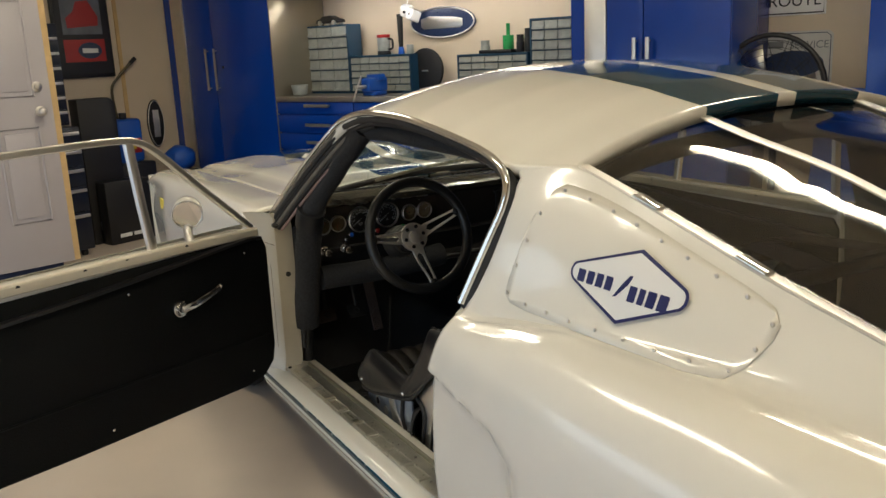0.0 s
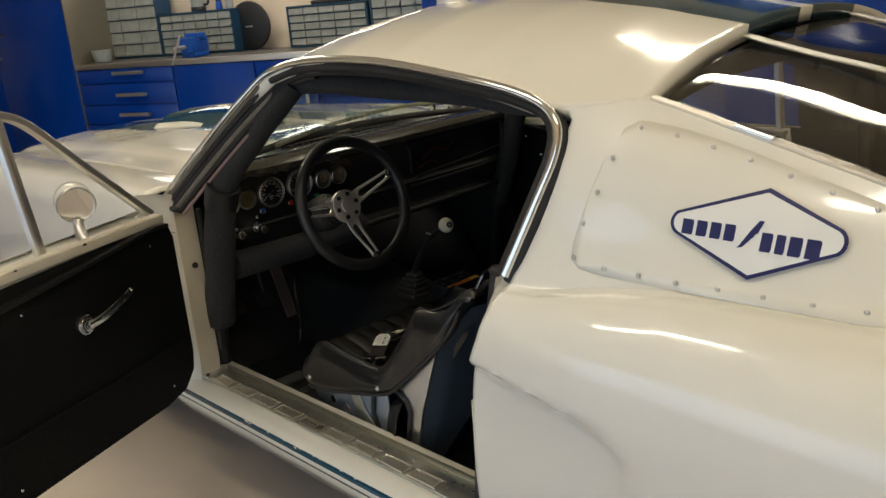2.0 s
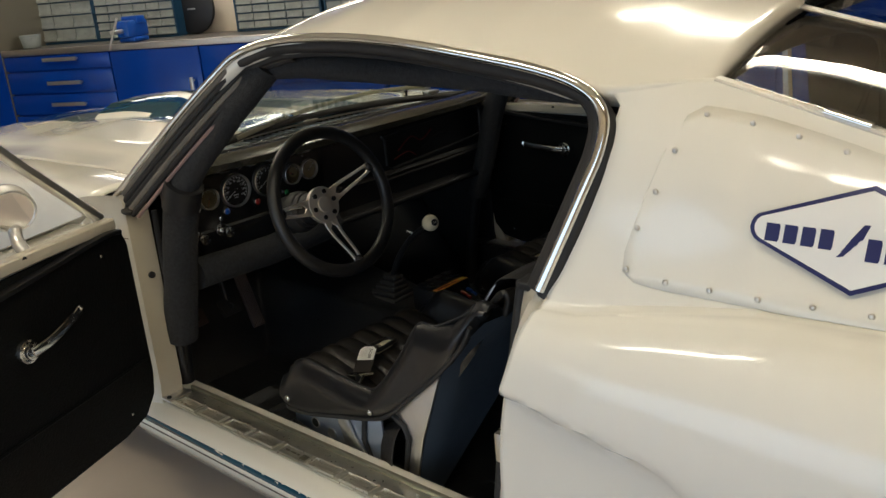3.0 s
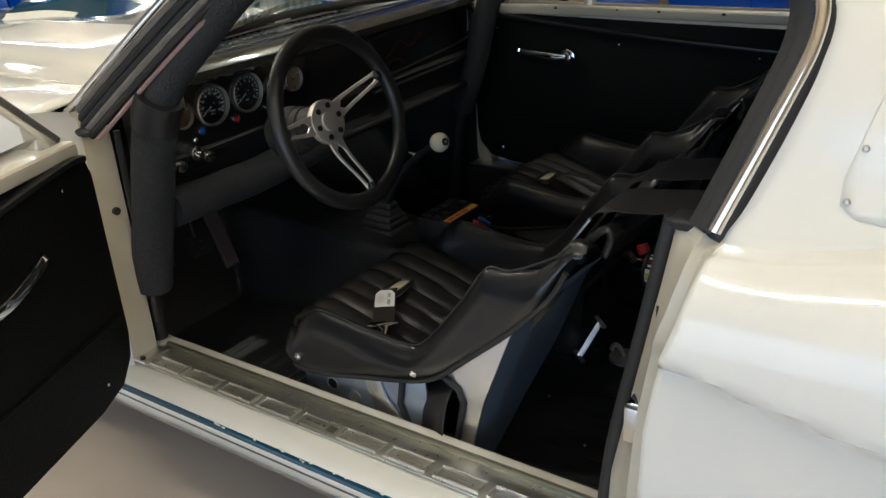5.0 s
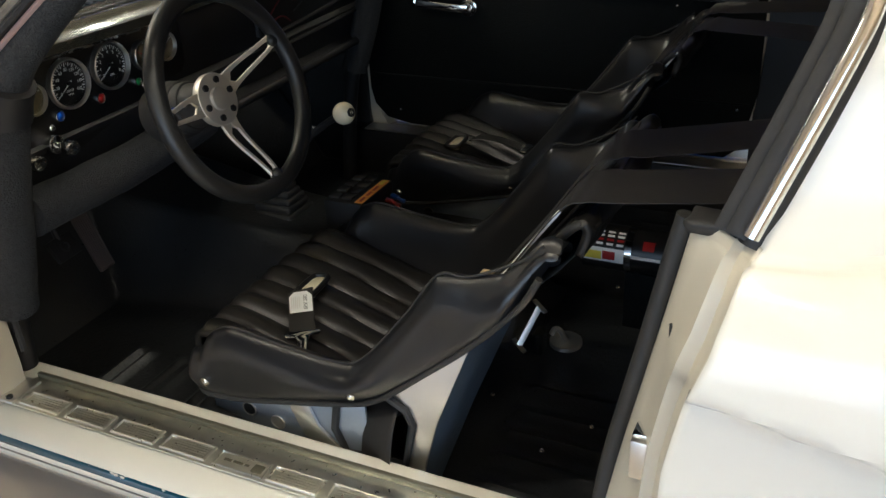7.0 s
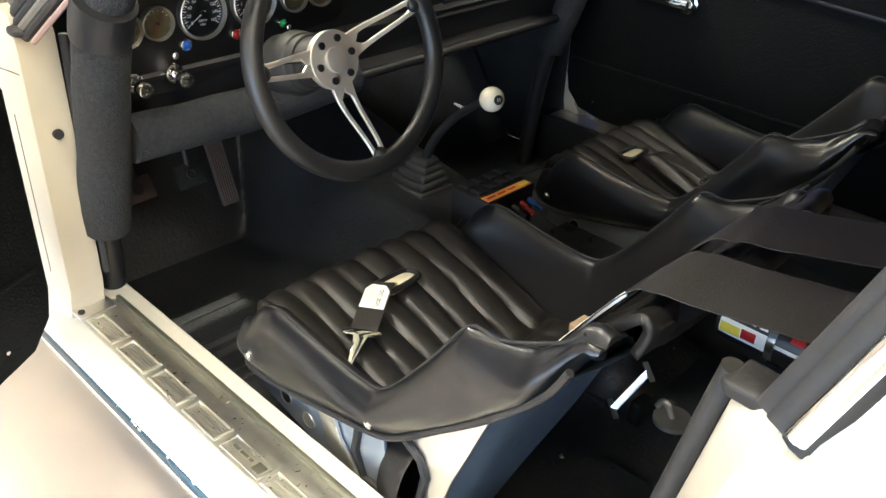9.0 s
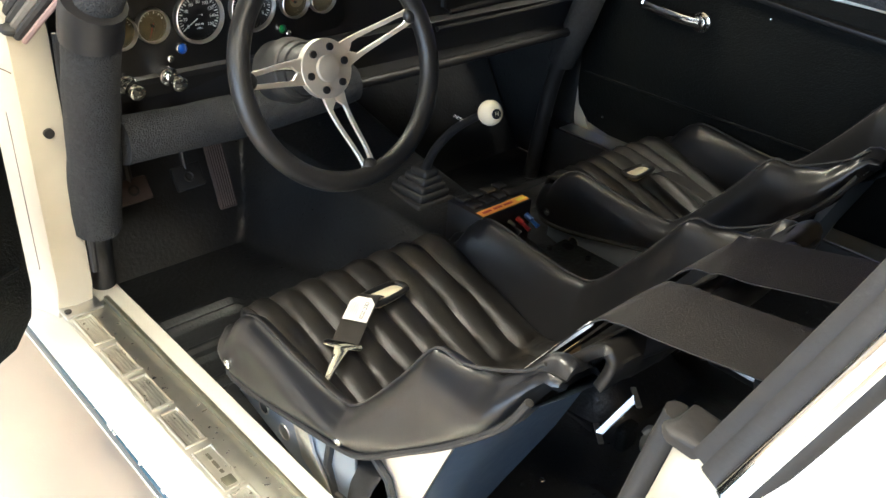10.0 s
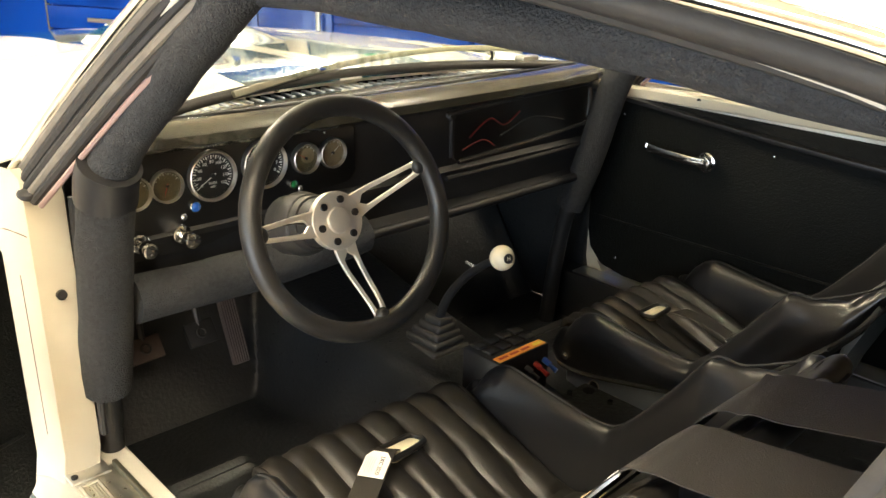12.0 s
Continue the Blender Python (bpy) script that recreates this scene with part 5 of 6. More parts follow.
# shoulder straps: up the back, over the top roll and back to the harness bar
for cx, parent in ((-0.342, driver_seat), (0.442, passenger_seat)):
    inw = 1 if cx < 0 else -1
    for dx, spread, rise in ((-0.135, 0.045, 0.022), (0.017, 0.155, 0.012)):
        strap([(cx + inw * (dx + spread * f), y, z) for f, y, z in ((0.15, -1.30, 0.44), (0.1, -1.43, 0.615), (0.0, -1.53, 0.757), (0.02, -1.565, 0.780), (0.12, -1.61, 0.784), (0.35, -1.70, 0.786 + rise * 0.3), (0.8, -1.85, 0.788 + rise * 0.8), (1.0, -1.905, 0.788 + rise))], parent, 0.056)
    part("strap_label", tube([(cx - 0.165, -1.41, 0.587), (cx - 0.180, -1.49, 0.70), (cx - 0.187, -1.535, 0.762)], 0, seg=8, flat=(0.0025, 0.002), up=(0, -1, 1)), WHITE, parent, "white strap edge label")

# crotch strap lying on the driver's cushion, with its dated tag and steel tongue
cs = strap([(-0.346, -0.963, 0.415), (-0.368, -0.976, 0.434), (-0.405, -1.001, 0.430), (-0.442, -1.026, 0.422), (-0.467, -1.043, 0.416)], driver_seat, 0.024, (0.2, 0.3, 1), "crotch_strap", "black crotch strap with a white dated tag")
tdir = Vector((-0.074, -0.050, -0.016)).normalized()
tside = Vector((0, 0, 1)).cross(tdir).normalized()
TM = Matrix.Translation((-0.407, -1.003, 0.4345)) @ Matrix((( *(-tside),), (*tdir,), (*tside.cross(tdir) * -1,))).transposed().to_4x4()
tag = slab([(-0.021, 0.024), (0.021, 0.024), (0.021, -0.02), (0.012, -0.033), (-0.012, -0.033), (-0.021, -0.02)], 0.0, 0.0012)
tag.transform(TM)
tag_ob = part("date_tag", tag, WHITE, driver_seat, "white tag printed with a date")
dial_text("DEC 2020", 0.0095, TM @ Matrix.Translation((-0.008, -0.002, 0.0014)) @ pose(0, 0, 0, 0, 0, 90), DIAL, driver_seat, "tag_print")
for i in range(5):
    b = box((0.002 + 0.0035 * i, -0.018, 0.0012), (0.0032 + 0.0035 * i, 0.012 + 0.003 * (i % 2), 0.0016))
    b.transform(TM)
    part("tag_line", b, BRUSHED, driver_seat)
tongue = slab([(-0.028, 0.0), (-0.033, 0.006), (-0.030, 0.013), (-0.012, 0.015), (-0.009, 0.035), (-0.004, 0.088), (0.004, 0.088), (0.009, 0.035), (0.012, 0.015), (0.030, 0.013), (0.033, 0.006), (0.028, 0.0)], 0, 0.0025, "z", 0.0008)
tongue.transform(Matrix.Translation((-0.465, -1.041, 0.418)) @ Matrix.Rotation(math.atan2(tdir.y, tdir.x) - math.pi / 2, 4, "Z") @ pose(0, 0, 0, -10, 0, 0))
part("buckle_tongue", tongue, CHROME, driver_seat, "steel buckle tongue")
strap([(0.475, -0.978, 0.43), (0.47, -1.0, 0.44), (0.475, -1.06, 0.435), (0.48, -1.11, 0.42)], passenger_seat, 0.02, (0, 0, 1), "crotch_strap", "black crotch strap")
part("buckle_tongue", box((0.45, -1.135, 0.412), (0.51, -1.115, 0.42), 0.003), CHROME, passenger_seat)
part("tan_label", box((-0.245, -1.31, 0.44), (-0.205, -1.285, 0.455), 0.002), TANP, driver_seat, "tan paper label on the seat back")
part("white_cord", tube([(-0.30, -1.66, 0.70), (-0.285, -1.68, 0.715), (-0.26, -1.68, 0.708), (-0.25, -1.70, 0.70)], 0.002, seg=8), WHITE, car, "white cord behind the seat")

# fire bottle, buckle and washer on the floor behind the seats
bottle = part("fire_bottle", cyl((-0.09, -1.47, 0.455), (-0.09, -1.74, 0.455), 0.046, seg=28, bevel=0.01), BLACKP, car, "black fire extinguisher bottle with a printed label")
part("bottle_label", tube([(-0.09, -1.478, 0.455), (-0.09, -1.65, 0.455)], 0.0468, seg=28, n=1, caps=False), DIAL, bottle, "black label band with white print")


def label_patch(name, y0, y1, a0, a1, r, material, text=""):
    """A patch of the bottle's label, between two angles round its axis."""
    part(name, grid([[(-0.09 + r * math.cos(radians(lerp(a0, a1, i / 6))), y, 0.455 + r * math.sin(radians(lerp(a0, a1, i / 6)))) for i in range(7)] for y in (y0, y1)]), material, bottle, text)


label_patch("label_panel", -1.482, -1.566, 158, 196, 0.0473, WHITE, "white half of the label")
label_patch("label_mark", -1.484, -1.520, 168, 190, 0.0477, YELLOW)
label_patch("label_mark", -1.522, -1.548, 166, 188, 0.0477, RED)
for col in range(4):
    for row, tint in ((0, WHITE), (1, WHITE), (2, RED), (3, WHITE)):
        label_patch("print_bar", -1.486 - 0.021 * col, -1.500 - 0.021 * col, 112 + 11 * row, 118 + 11 * row, 0.0475, tint)
label_patch("label_mark", -1.602, -1.625, 128, 152, 0.0475, RED)
label_patch("label_line", -1.575, -1.640, 168, 176, 0.0475, WHITE)
valve = cyl((-0.09, -1.47, 0.455), (-0.09, -1.44, 0.455), 0.018, seg=14)
cyl((-0.09, -1.445, 0.455), (-0.105, -1.425, 0.49), 0.01, seg=10, bm=valve)
part("valve", valve, CHROME, bottle)
part("gauge_cap", cyl((-0.07, -1.455, 0.48), (-0.065, -1.445, 0.50), 0.014, seg=14), RED, bottle)
part("strap_band", tube([(-0.09, -1.566, 0.455), (-0.09, -1.580, 0.455)], 0.0485, seg=28, n=1, caps=False), CHROME, bottle)
bottle.matrix_basis = Matrix.Translation((0.150, 0.065, -0.055)) @ bottle.matrix_basis
bpy.context.view_layer.update()
part("bottle_cradle", box((0.035, -1.60, 0.205), (0.085, -1.50, 0.357), 0.004), GRAIN, bottle)
bk = tube([(-0.145, -1.333, 0.250), (-0.094, -1.360, 0.320)], 0, seg=8, n=1, flat=(0.0065, 0.003), up=(-0.7, -0.5, 0.7))
for p, d in (((-0.145, -1.333, 0.250), 0.02), ((-0.094, -1.360, 0.320), 0.02)):
    tube([(p[0] - d * 0.6, p[1] - d * 0.8, p[2] - d * 0.2), (p[0] + d * 0.6, p[1] + d * 0.8, p[2] + d * 0.2)], 0, seg=8, n=1, flat=(0.005, 0.003), up=(0, 0, 1), bm=bk)
belt = part("belt_buckle", bk, BRUSHED, car, "bright steel buckle bar on a dark belt end")
part("belt_end", box((-0.128, -1.375, 0.218), (-0.085, -1.352, 0.270), 0.008, 3), GRAIN, belt)
washer = cyl((-0.066, -1.408, 0.222), (-0.066, -1.408, 0.231), 0.034, seg=28)
wo = part("floor_anchor", washer, ALLOY, car, "round steel floor anchor with an eye bolt")
part("eye_bolt", tube([(-0.066, -1.408, 0.231), (-0.068, -1.396, 0.252), (-0.072, -1.386, 0.257), (-0.076, -1.380, 0.245)], 0.006, seg=8), BRUSHED, wo)
for x, y in ((-0.276, -1.326), (-0.393, -1.466), (-0.30, -1.53), (0.2, -1.45), (-0.52, -1.56)):
    part("floor_rivet", ball((x, y, 0.219), 0.005, 1, 1, 0.5, 8), CHROME, car)


# ---- doors ----
DM = Matrix(((-0.927, 0.377, 0, -0.805), (-0.377, -0.927, 0, -0.677), (0, 0, 1, 0), (0, 0, 0, 1)))


def door(m, handed, lever, label):
    """A light race door in its own frame: x back from the hinge, y towards the cabin. handed flips the build for the far side."""
    root = part("door", None or slab([(0.006, 0.47), (0.003, 0.82), (0.02, 0.852), (0.07, 0.866), (0.6, 0.868), (1.09, 0.868), (1.11, 0.855), (1.12, 0.70), (1.11, 0.50), (1.08, 0.40), (1.04, 0.368), (0.7, 0.364), (0.14, 0.368), (0.06, 0.382), (0.018, 0.42)], -0.105, -0.012, "y", 0.008), PAINT, car, label)
    root.matrix_parent_inverse = Matrix()
    root.matrix_basis = car.matrix_world.inverted() @ m

    def sub(name, bm, material, lab=""):
        return part(name, bm, material, root, lab, m=Matrix())
    out = []
    for i in range(28):
        x = lerp(0.0, 1.12, i / 27)
        lo = 0.35
        out.append([(x, -0.105 - d, lerp(lo - 0.02, 0.874, t)) for t, d in ((0, 0.0), (0.2, 0.035), (0.5, 0.055), (0.75, 0.058), (0.86, 0.05), (0.95, 0.02), (1.0, -0.02))])
    sub("outer_skin", grid(out), PAINT)
    panel = slab([(0.001, 0.47), (0.0, 0.80), (0.012, 0.832), (0.045, 0.845), (0.10, 0.846), (0.6, 0.838), (1.09, 0.832), (1.112, 0.80), (1.116, 0.55), (1.09, 0.40), (1.05, 0.366), (0.7, 0.361), (0.13, 0.364), (0.052, 0.379), (0.012, 0.42)], -0.012, -0.002, "y", 0.004)
    sub("inner_panel", panel, GRAIN, "black grained inner panel")
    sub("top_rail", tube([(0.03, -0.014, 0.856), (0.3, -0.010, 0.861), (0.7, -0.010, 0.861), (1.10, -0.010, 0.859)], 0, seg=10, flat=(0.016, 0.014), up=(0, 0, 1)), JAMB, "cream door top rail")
    sub("panel_trim", tube([(0.03, 0.0, 0.838), (0.10, 0.003, 0.842), (0.37, 0.004, 0.818), (0.7, 0.004, 0.792), (1.09, 0.003, 0.772)], 0, seg=12, flat=(0.006, 0.015), up=(0, 1, 0)), VINYL, "padded black vinyl roll")
    sub("panel_crease", tube([(0.02, -0.001, 0.515), (0.4, 0.0, 0.515), (0.8, 0.0, 0.515), (1.10, -0.001, 0.515)], 0.0035, seg=6), GRAIN)
    for x in (0.30, 0.495, 0.62, 0.80):
        sub("rail_hole", cyl((x, -0.004, 0.866), (x, 0.0055, 0.866), 0.006, seg=10), DIAL)
    for x, z in ((0.09, 0.80), (0.5, 0.77), (0.9, 0.755), (0.10, 0.41), (0.6, 0.40), (1.07, 0.50)):
        sub("panel_screw", ball((x, -0.001, z), 0.004, 1, 0.5, 1, 8), CHROME)
    sash = [(0.02, -0.05, 0.866), (0.11, -0.05, 0.947), (0.204, -0.05, 1.031), (0.28, -0.05, 1.102), (0.34, -0.05, 1.155), (0.385, -0.05, 1.18), (0.44, -0.05, 1.190), (0.6, -0.05, 1.191), (0.80, -0.05, 1.186), (0.93, -0.05, 1.168), (1.02, -0.05, 1.135), (1.05, -0.05, 1.08), (1.06, -0.045, 0.99), (1.07, -0.04, 0.872)]
    sub("window_frame", tube(sash, 0, seg=10, flat=(0.010, 0.013), up=(0, 1, 0)), ALLOY, "satin aluminium window frame")
    sub("vent_post", tube([(0.382, -0.045, 0.862), (0.398, -0.048, 1.0), (0.415, -0.05, 1.182)], 0, seg=10, n=2, flat=(0.013, 0.011), up=(0, 1, 0)), ALLOY)
    win = sub("door_window", grid([[Vector((x, -0.04 - 0.02 * t, z)) for t, z in ((0, 0.86), (1, top))] for x, top in ((0.03, 0.872), (0.11, 0.947), (0.204, 1.031), (0.28, 1.102), (0.34, 1.155), (0.40, 1.182))]), CLEARGLASS, "clear vent window")
    win.visible_shadow = False
    # lever
    a, b = lever
    lv = ring((a[0], 0.0, a[1]), 0.026, 0.010, 0.012, (0, 1, 0))
    cyl((a[0], 0.0, a[1]), (a[0], 0.022, a[1]), 0.017, seg=20, bevel=0.003, bm=lv)
    tube([(a[0], 0.020, a[1]), (lerp(a[0], b[0], 0.3), 0.030, lerp(a[1], b[1], 0.25)), (lerp(a[0], b[0], 0.75), 0.034, lerp(a[1], b[1], 0.75)), (b[0], 0.030, b[1])], 0, seg=10, flat=(0.011, 0.005), up=(0, 1, 0), bm=lv)
    tube([(b[0] - 0.004, 0.032, b[1]), (b[0] + 0.002 * handed, 0.030, b[1] + 0.010)], 0.006, seg=8, n=1, bm=lv)
    sub("door_lever", lv, CHROME, "chrome door lever")
    bpy.context.view_layer.update()
    return root


left_door = door(DM, 1, ((0.348, 0.688), (0.218, 0.727)), "open cream door with a black inner panel")
# round mirror on the door top
mb = ball((0, 0.03, 0), 0.062, 1, 1.05, 1, 28)
for v in list(mb.verts):
    if v.co.y < 0.006:
        v.co.y = 0.006
    if v.co.y > 0.0:
        v.co.y *= 1.25
MM = car.matrix_world.inverted()
mirror_m = Matrix.Translation((-1.052, -0.714, 0.946)) @ pose(0, 0, 0, 12, 0, -14) @ Matrix.Scale(0.74, 4)
mb.transform(mirror_m)
mirror = part("wing_mirror", mb, PAINT, left_door, "round cream bullet mirror")
g = ring((0, 0.006, 0), 0.063, 0.008, 0.006)
g.transform(mirror_m)
part("mirror_rim", g, ALLOY, mirror)
g = cyl((0, 0.006, 0), (0, 0.002, 0), 0.056, seg=32)
g.transform(mirror_m)
part("mirror_glass", g, mat("mirror_glass", (0.9, 0.9, 0.9), 0.03, 1.0, vary=0.01, rough_vary=0.01), mirror, "mirror glass")
part("mirror_foot", tube([(-1.050, -0.700, 0.908), (-1.056, -0.712, 0.885), (-1.06, -0.752, 0.862)], 0.014, seg=10, n=3), ALLOY, mirror)

# far door, shut: the same build, mirrored, standing along the car
PM = Matrix(((0, -1, 0, 0.690), (-1, 0, 0, -0.548), (0, 0, 1, 0), (0, 0, 0, 1)))
right_door = door(PM, -1, ((0.340, 0.726), (0.190, 0.738)), "shut cream door with a black inner panel")


# ---- quarter panel plate with rivets and decal ----
def flank_x(y, z):
    lo, hi = 7.5, 11.0
    for _ in range(30):
        mid = (lo + hi) / 2
        if q_point(y, mid)[1] < z:
            lo = mid
        else:
            hi = mid
    return XC - q_point(y, lo)[0]


def on_flank(y, z, lift):
    return Vector((flank_x(y, z) - lift, y, z + lift * 0.4))


rim2d = [(-1.990, 1.132), (-2.06, 1.118), (-2.18, 1.083), (-2.30, 1.045), (-2.42, 1.008), (-2.470, 0.988), (-2.488, 0.966), (-2.482, 0.935), (-2.46, 0.898), (-2.445, 0.889), (-2.38, 0.887), (-2.24, 0.887), (-2.10, 0.888), (-1.98, 0.891), (-1.925, 0.897), (-1.909, 0.912), (-1.915, 0.96), (-1.935, 1.022), (-1.955, 1.085), (-1.968, 1.120)]


def plate_mesh():
    rows = []
    n = 30
    for i in range(n + 1):
        y = lerp(-1.912, -2.485, i / n)
        up = table(sorted([(-2.488, 0.966), (-2.470, 0.988), (-2.42, 1.008), (-2.30, 1.045), (-2.18, 1.083), (-2.06, 1.118), (-1.990, 1.132), (-1.968, 1.120), (-1.955, 1.085), (-1.935, 1.022), (-1.915, 0.96), (-1.909, 0.913)]), y)[0]
        dn = table(sorted([(-2.488, 0.965), (-2.482, 0.935), (-2.46, 0.898), (-2.445, 0.889), (-2.38, 0.887), (-2.10, 0.888), (-1.98, 0.891), (-1.925, 0.897), (-1.909, 0.912)]), y)[0]
        rows.append([on_flank(y, lerp(dn, up, k / 14), 0.0006) for k in range(15)])
    return grid(rows)


plate_q = solid(part("quarter_plate", plate_mesh(), PAINT, car, "riveted cream blanking plate"), 0.0011, 1.0)
RIV = [(-1.995, 1.121), (-2.054, 1.109), (-2.112, 1.093), (-2.171, 1.076), (-2.232, 1.057), (-2.293, 1.038), (-2.355, 1.019), (-2.418, 0.998), (-2.474, 0.969), (-2.466, 0.932), (-2.445, 0.899), (-2.376, 0.897), (-2.307, 0.896), (-2.238, 0.897), (-2.171, 0.898), (-2.104, 0.898), (-2.04, 0.900), (-1.978, 0.902), (-1.919, 0.913), (-1.928, 0.970), (-1.950, 1.022), (-1.968, 1.077)]
for y, z in RIV:
    p = on_flank(y, z, 0.0042)
    part("rivet", ball(p, 0.0044, 0.6, 1, 1, 10), BRUSHED, plate_q)


def decal(outline, lift, material, name, fill=True, label=""):
    """A flat print laid on the plate; outline in the print's own right and up, metres."""
    bm = bmesh.new()
    c, s = math.cos(radians(3.5)), math.sin(radians(3.5))
    vs = []
    for a, b in outline:
        y, z = -2.207 - (a * c + b * s * 0.3), 0.978 + (b - a * s)
        vs.append(bm.verts.new(on_flank(y, z, lift)))
    if not fill:
        bm.faces.new(vs)
        bmesh.ops.triangulate(bm, faces=bm.faces)
        return part(name, bm, material, plate_q, label, smooth=False)
    bm.free()
    rings = []
    for k in (1.0, 0.85, 0.7, 0.55, 0.4, 0.25, 0.1, 0.001):
        rings.append([on_flank(-2.207 - (a * k * c + b * k * s * 0.3), 0.978 + (b - a * s) * k, lift) for a, b in outline + outline[:1]])
    return part(name, grid(rings), material, plate_q, label)


def rounded_diamond(w, h, r):
    out = []
    for cx, cy, a0, a1 in ((w - r, 0.004, -52, 62), (0.006, h, 80, 100), (-w + r, 0.002, 128, 242), (0.004, -h, 260, 280)):
        for i in range(7):
            a = radians(lerp(a0, a1, i / 6))
            rr = r if abs(cx) > 0.02 else 0.001
            out.append((cx + rr * math.cos(a), cy + rr * math.sin(a)))
    return out


decal(rounded_diamond(0.126, 0.0615, 0.020), 0.0078, NAVY, "sponsor_decal", label="navy-edged white diamond decal")
decal(rounded_diamond(0.1205, 0.0555, 0.016), 0.0085, WHITE, "decal_field")
# plain bars stand for the name, a winged shape between them
for x0, w, h in ((-0.106, 0.017, 0.022), (-0.084, 0.016, 0.0225), (-0.063, 0.016, 0.023), (-0.042, 0.016, 0.0235), (0.012, 0.016, 0.026), (0.033, 0.013, 0.026), (0.051, 0.018, 0.026), (0.074, 0.020, 0.026)):
    yb = -0.003 + (0 if x0 < 0 else -0.006)
    decal([(x0, yb - h / 2), (x0 + w * 0.92, yb - h / 2), (x0 + w, yb - h * 0.36), (x0 + w, yb + h * 0.36), (x0 + w * 0.92, yb + h / 2), (x0, yb + h / 2)], 0.0091, NAVY, "print_block", False)
for k in range(4):
    decal([(-0.020 + 0.004 * k, -0.022 + 0.007 * k), (-0.012 + 0.006 * k, -0.020 + 0.007 * k), (0.006 + 0.002 * k, 0.004 + 0.005 * k), (0.002 + 0.001 * k, 0.007 + 0.004 * k)], 0.0091, NAVY, "print_wing", False)

# ---- wipers and cowl ----
cowl = part("cowl", grid([[(XC + 0.64 * s, y - 0.14 * s * s * k, z) for s in (lerp(-1, 1, i / 64) for i in range(65))] for y, z, k in ((-0.335, 0.905, 1.0), (-0.36, 0.898, 0.6), (-0.405, 0.90, 0.25))]), (PAINT, STRIPE), car, "cream cowl crossed by the blue stripes")
for f in cowl.data.polygons:
    f.material_index = 1 if 0.03 < abs(f.center.x - XC) < 0.254 else 0
louvres = bmesh.new()
for k in range(44):
    x = XC + lerp(-0.56, 0.56, k / 43)
    y = -0.372 - 0.085 * ((x - XC) / 0.64) ** 2
    box((x - 0.0045, y - 0.022, 0.901), (x + 0.0045, y + 0.022, 0.906), 0.001, 1, bm=louvres)
part("cowl_louvres", louvres, BLUE_ALLOY, car, "grey louvred cowl vent")
for pts, arm in ((((-0.30, -0.44, 0.932), (-0.08, -0.375, 0.946), (0.13, -0.34, 0.956)), ((0.03, -0.32, 0.915), (0.02, -0.34, 0.935), (-0.06, -0.375, 0.95))), (((0.10, -0.345, 0.955), (0.32, -0.36, 0.962), (0.52, -0.42, 0.955)), ((0.50, -0.34, 0.92), (0.47, -0.35, 0.94), (0.32, -0.355, 0.968)))):
    wp = part("wiper", tube(pts, 0, seg=8, flat=(0.004, 0.007), up=(0, 0.4, 1)), BLADE, car, "dull steel windscreen wiper")
    part("wiper_arm", tube(arm, 0.005, seg=8), CHROME, wp)
    part("wiper_pivot", cyl(arm[0], (arm[0][0], arm[0][1], arm[0][2] + 0.022), 0.012, seg=12), CHROME, wp)
part("bonnet_pin", cyl((-0.42, 0.98, 0.85), (-0.42, 0.98, 0.885), 0.006, seg=8), CHROME, car)
# headlamp and side sticker
for side in (-1, 1):
    p = mir((XC - 0.655, 1.125, 0.66), side)
    hl = part("headlamp", ring(p, 0.10, 0.018, 0.03, (0, 1, 0)), CHROME, car, "round chrome-rimmed headlamp")
    part("lamp_lens", ball(p, 0.085, 1, 0.3, 1, 20), ALLOY, hl)
part("wing_sticker", box((-0.806, 0.90, 0.70), (-0.801, 0.975, 0.75)), YELLOW, car, "yellow sticker on the front wing")


# ---- things along the cabinet wall ----
upper = thing("wall_cabinet", "row of wall cabinets above the worktop with a pale metal underside", "wall cabinet", "blue garage cabinets", m=G)
for a, b in ((-2.97, -2.05), (-2.04, -1.19), (-1.18, -0.27)):
    part("body", box((a, 2.17, 1.90), (b, WALL_N - 0.004, 2.45), 0.005), CABBLUE, upper, m=Matrix())
    part("door", box((a + 0.004, 2.15, 1.91), (b - 0.004, 2.168, 2.44), 0.004), CABBLUE, upper, m=Matrix())
part("light_pelmet", box((-2.9, 2.15, 1.868), (-0.33, 2.18, 1.90), 0.003), ALLOY, upper, "pale metal pelmet", m=Matrix())
part("strip_lamp", cyl((-2.7, 2.22, 1.856), (-0.5, 2.22, 1.856), 0.013, seg=10), TUBE, upper, "glowing strip lamp", m=Matrix())


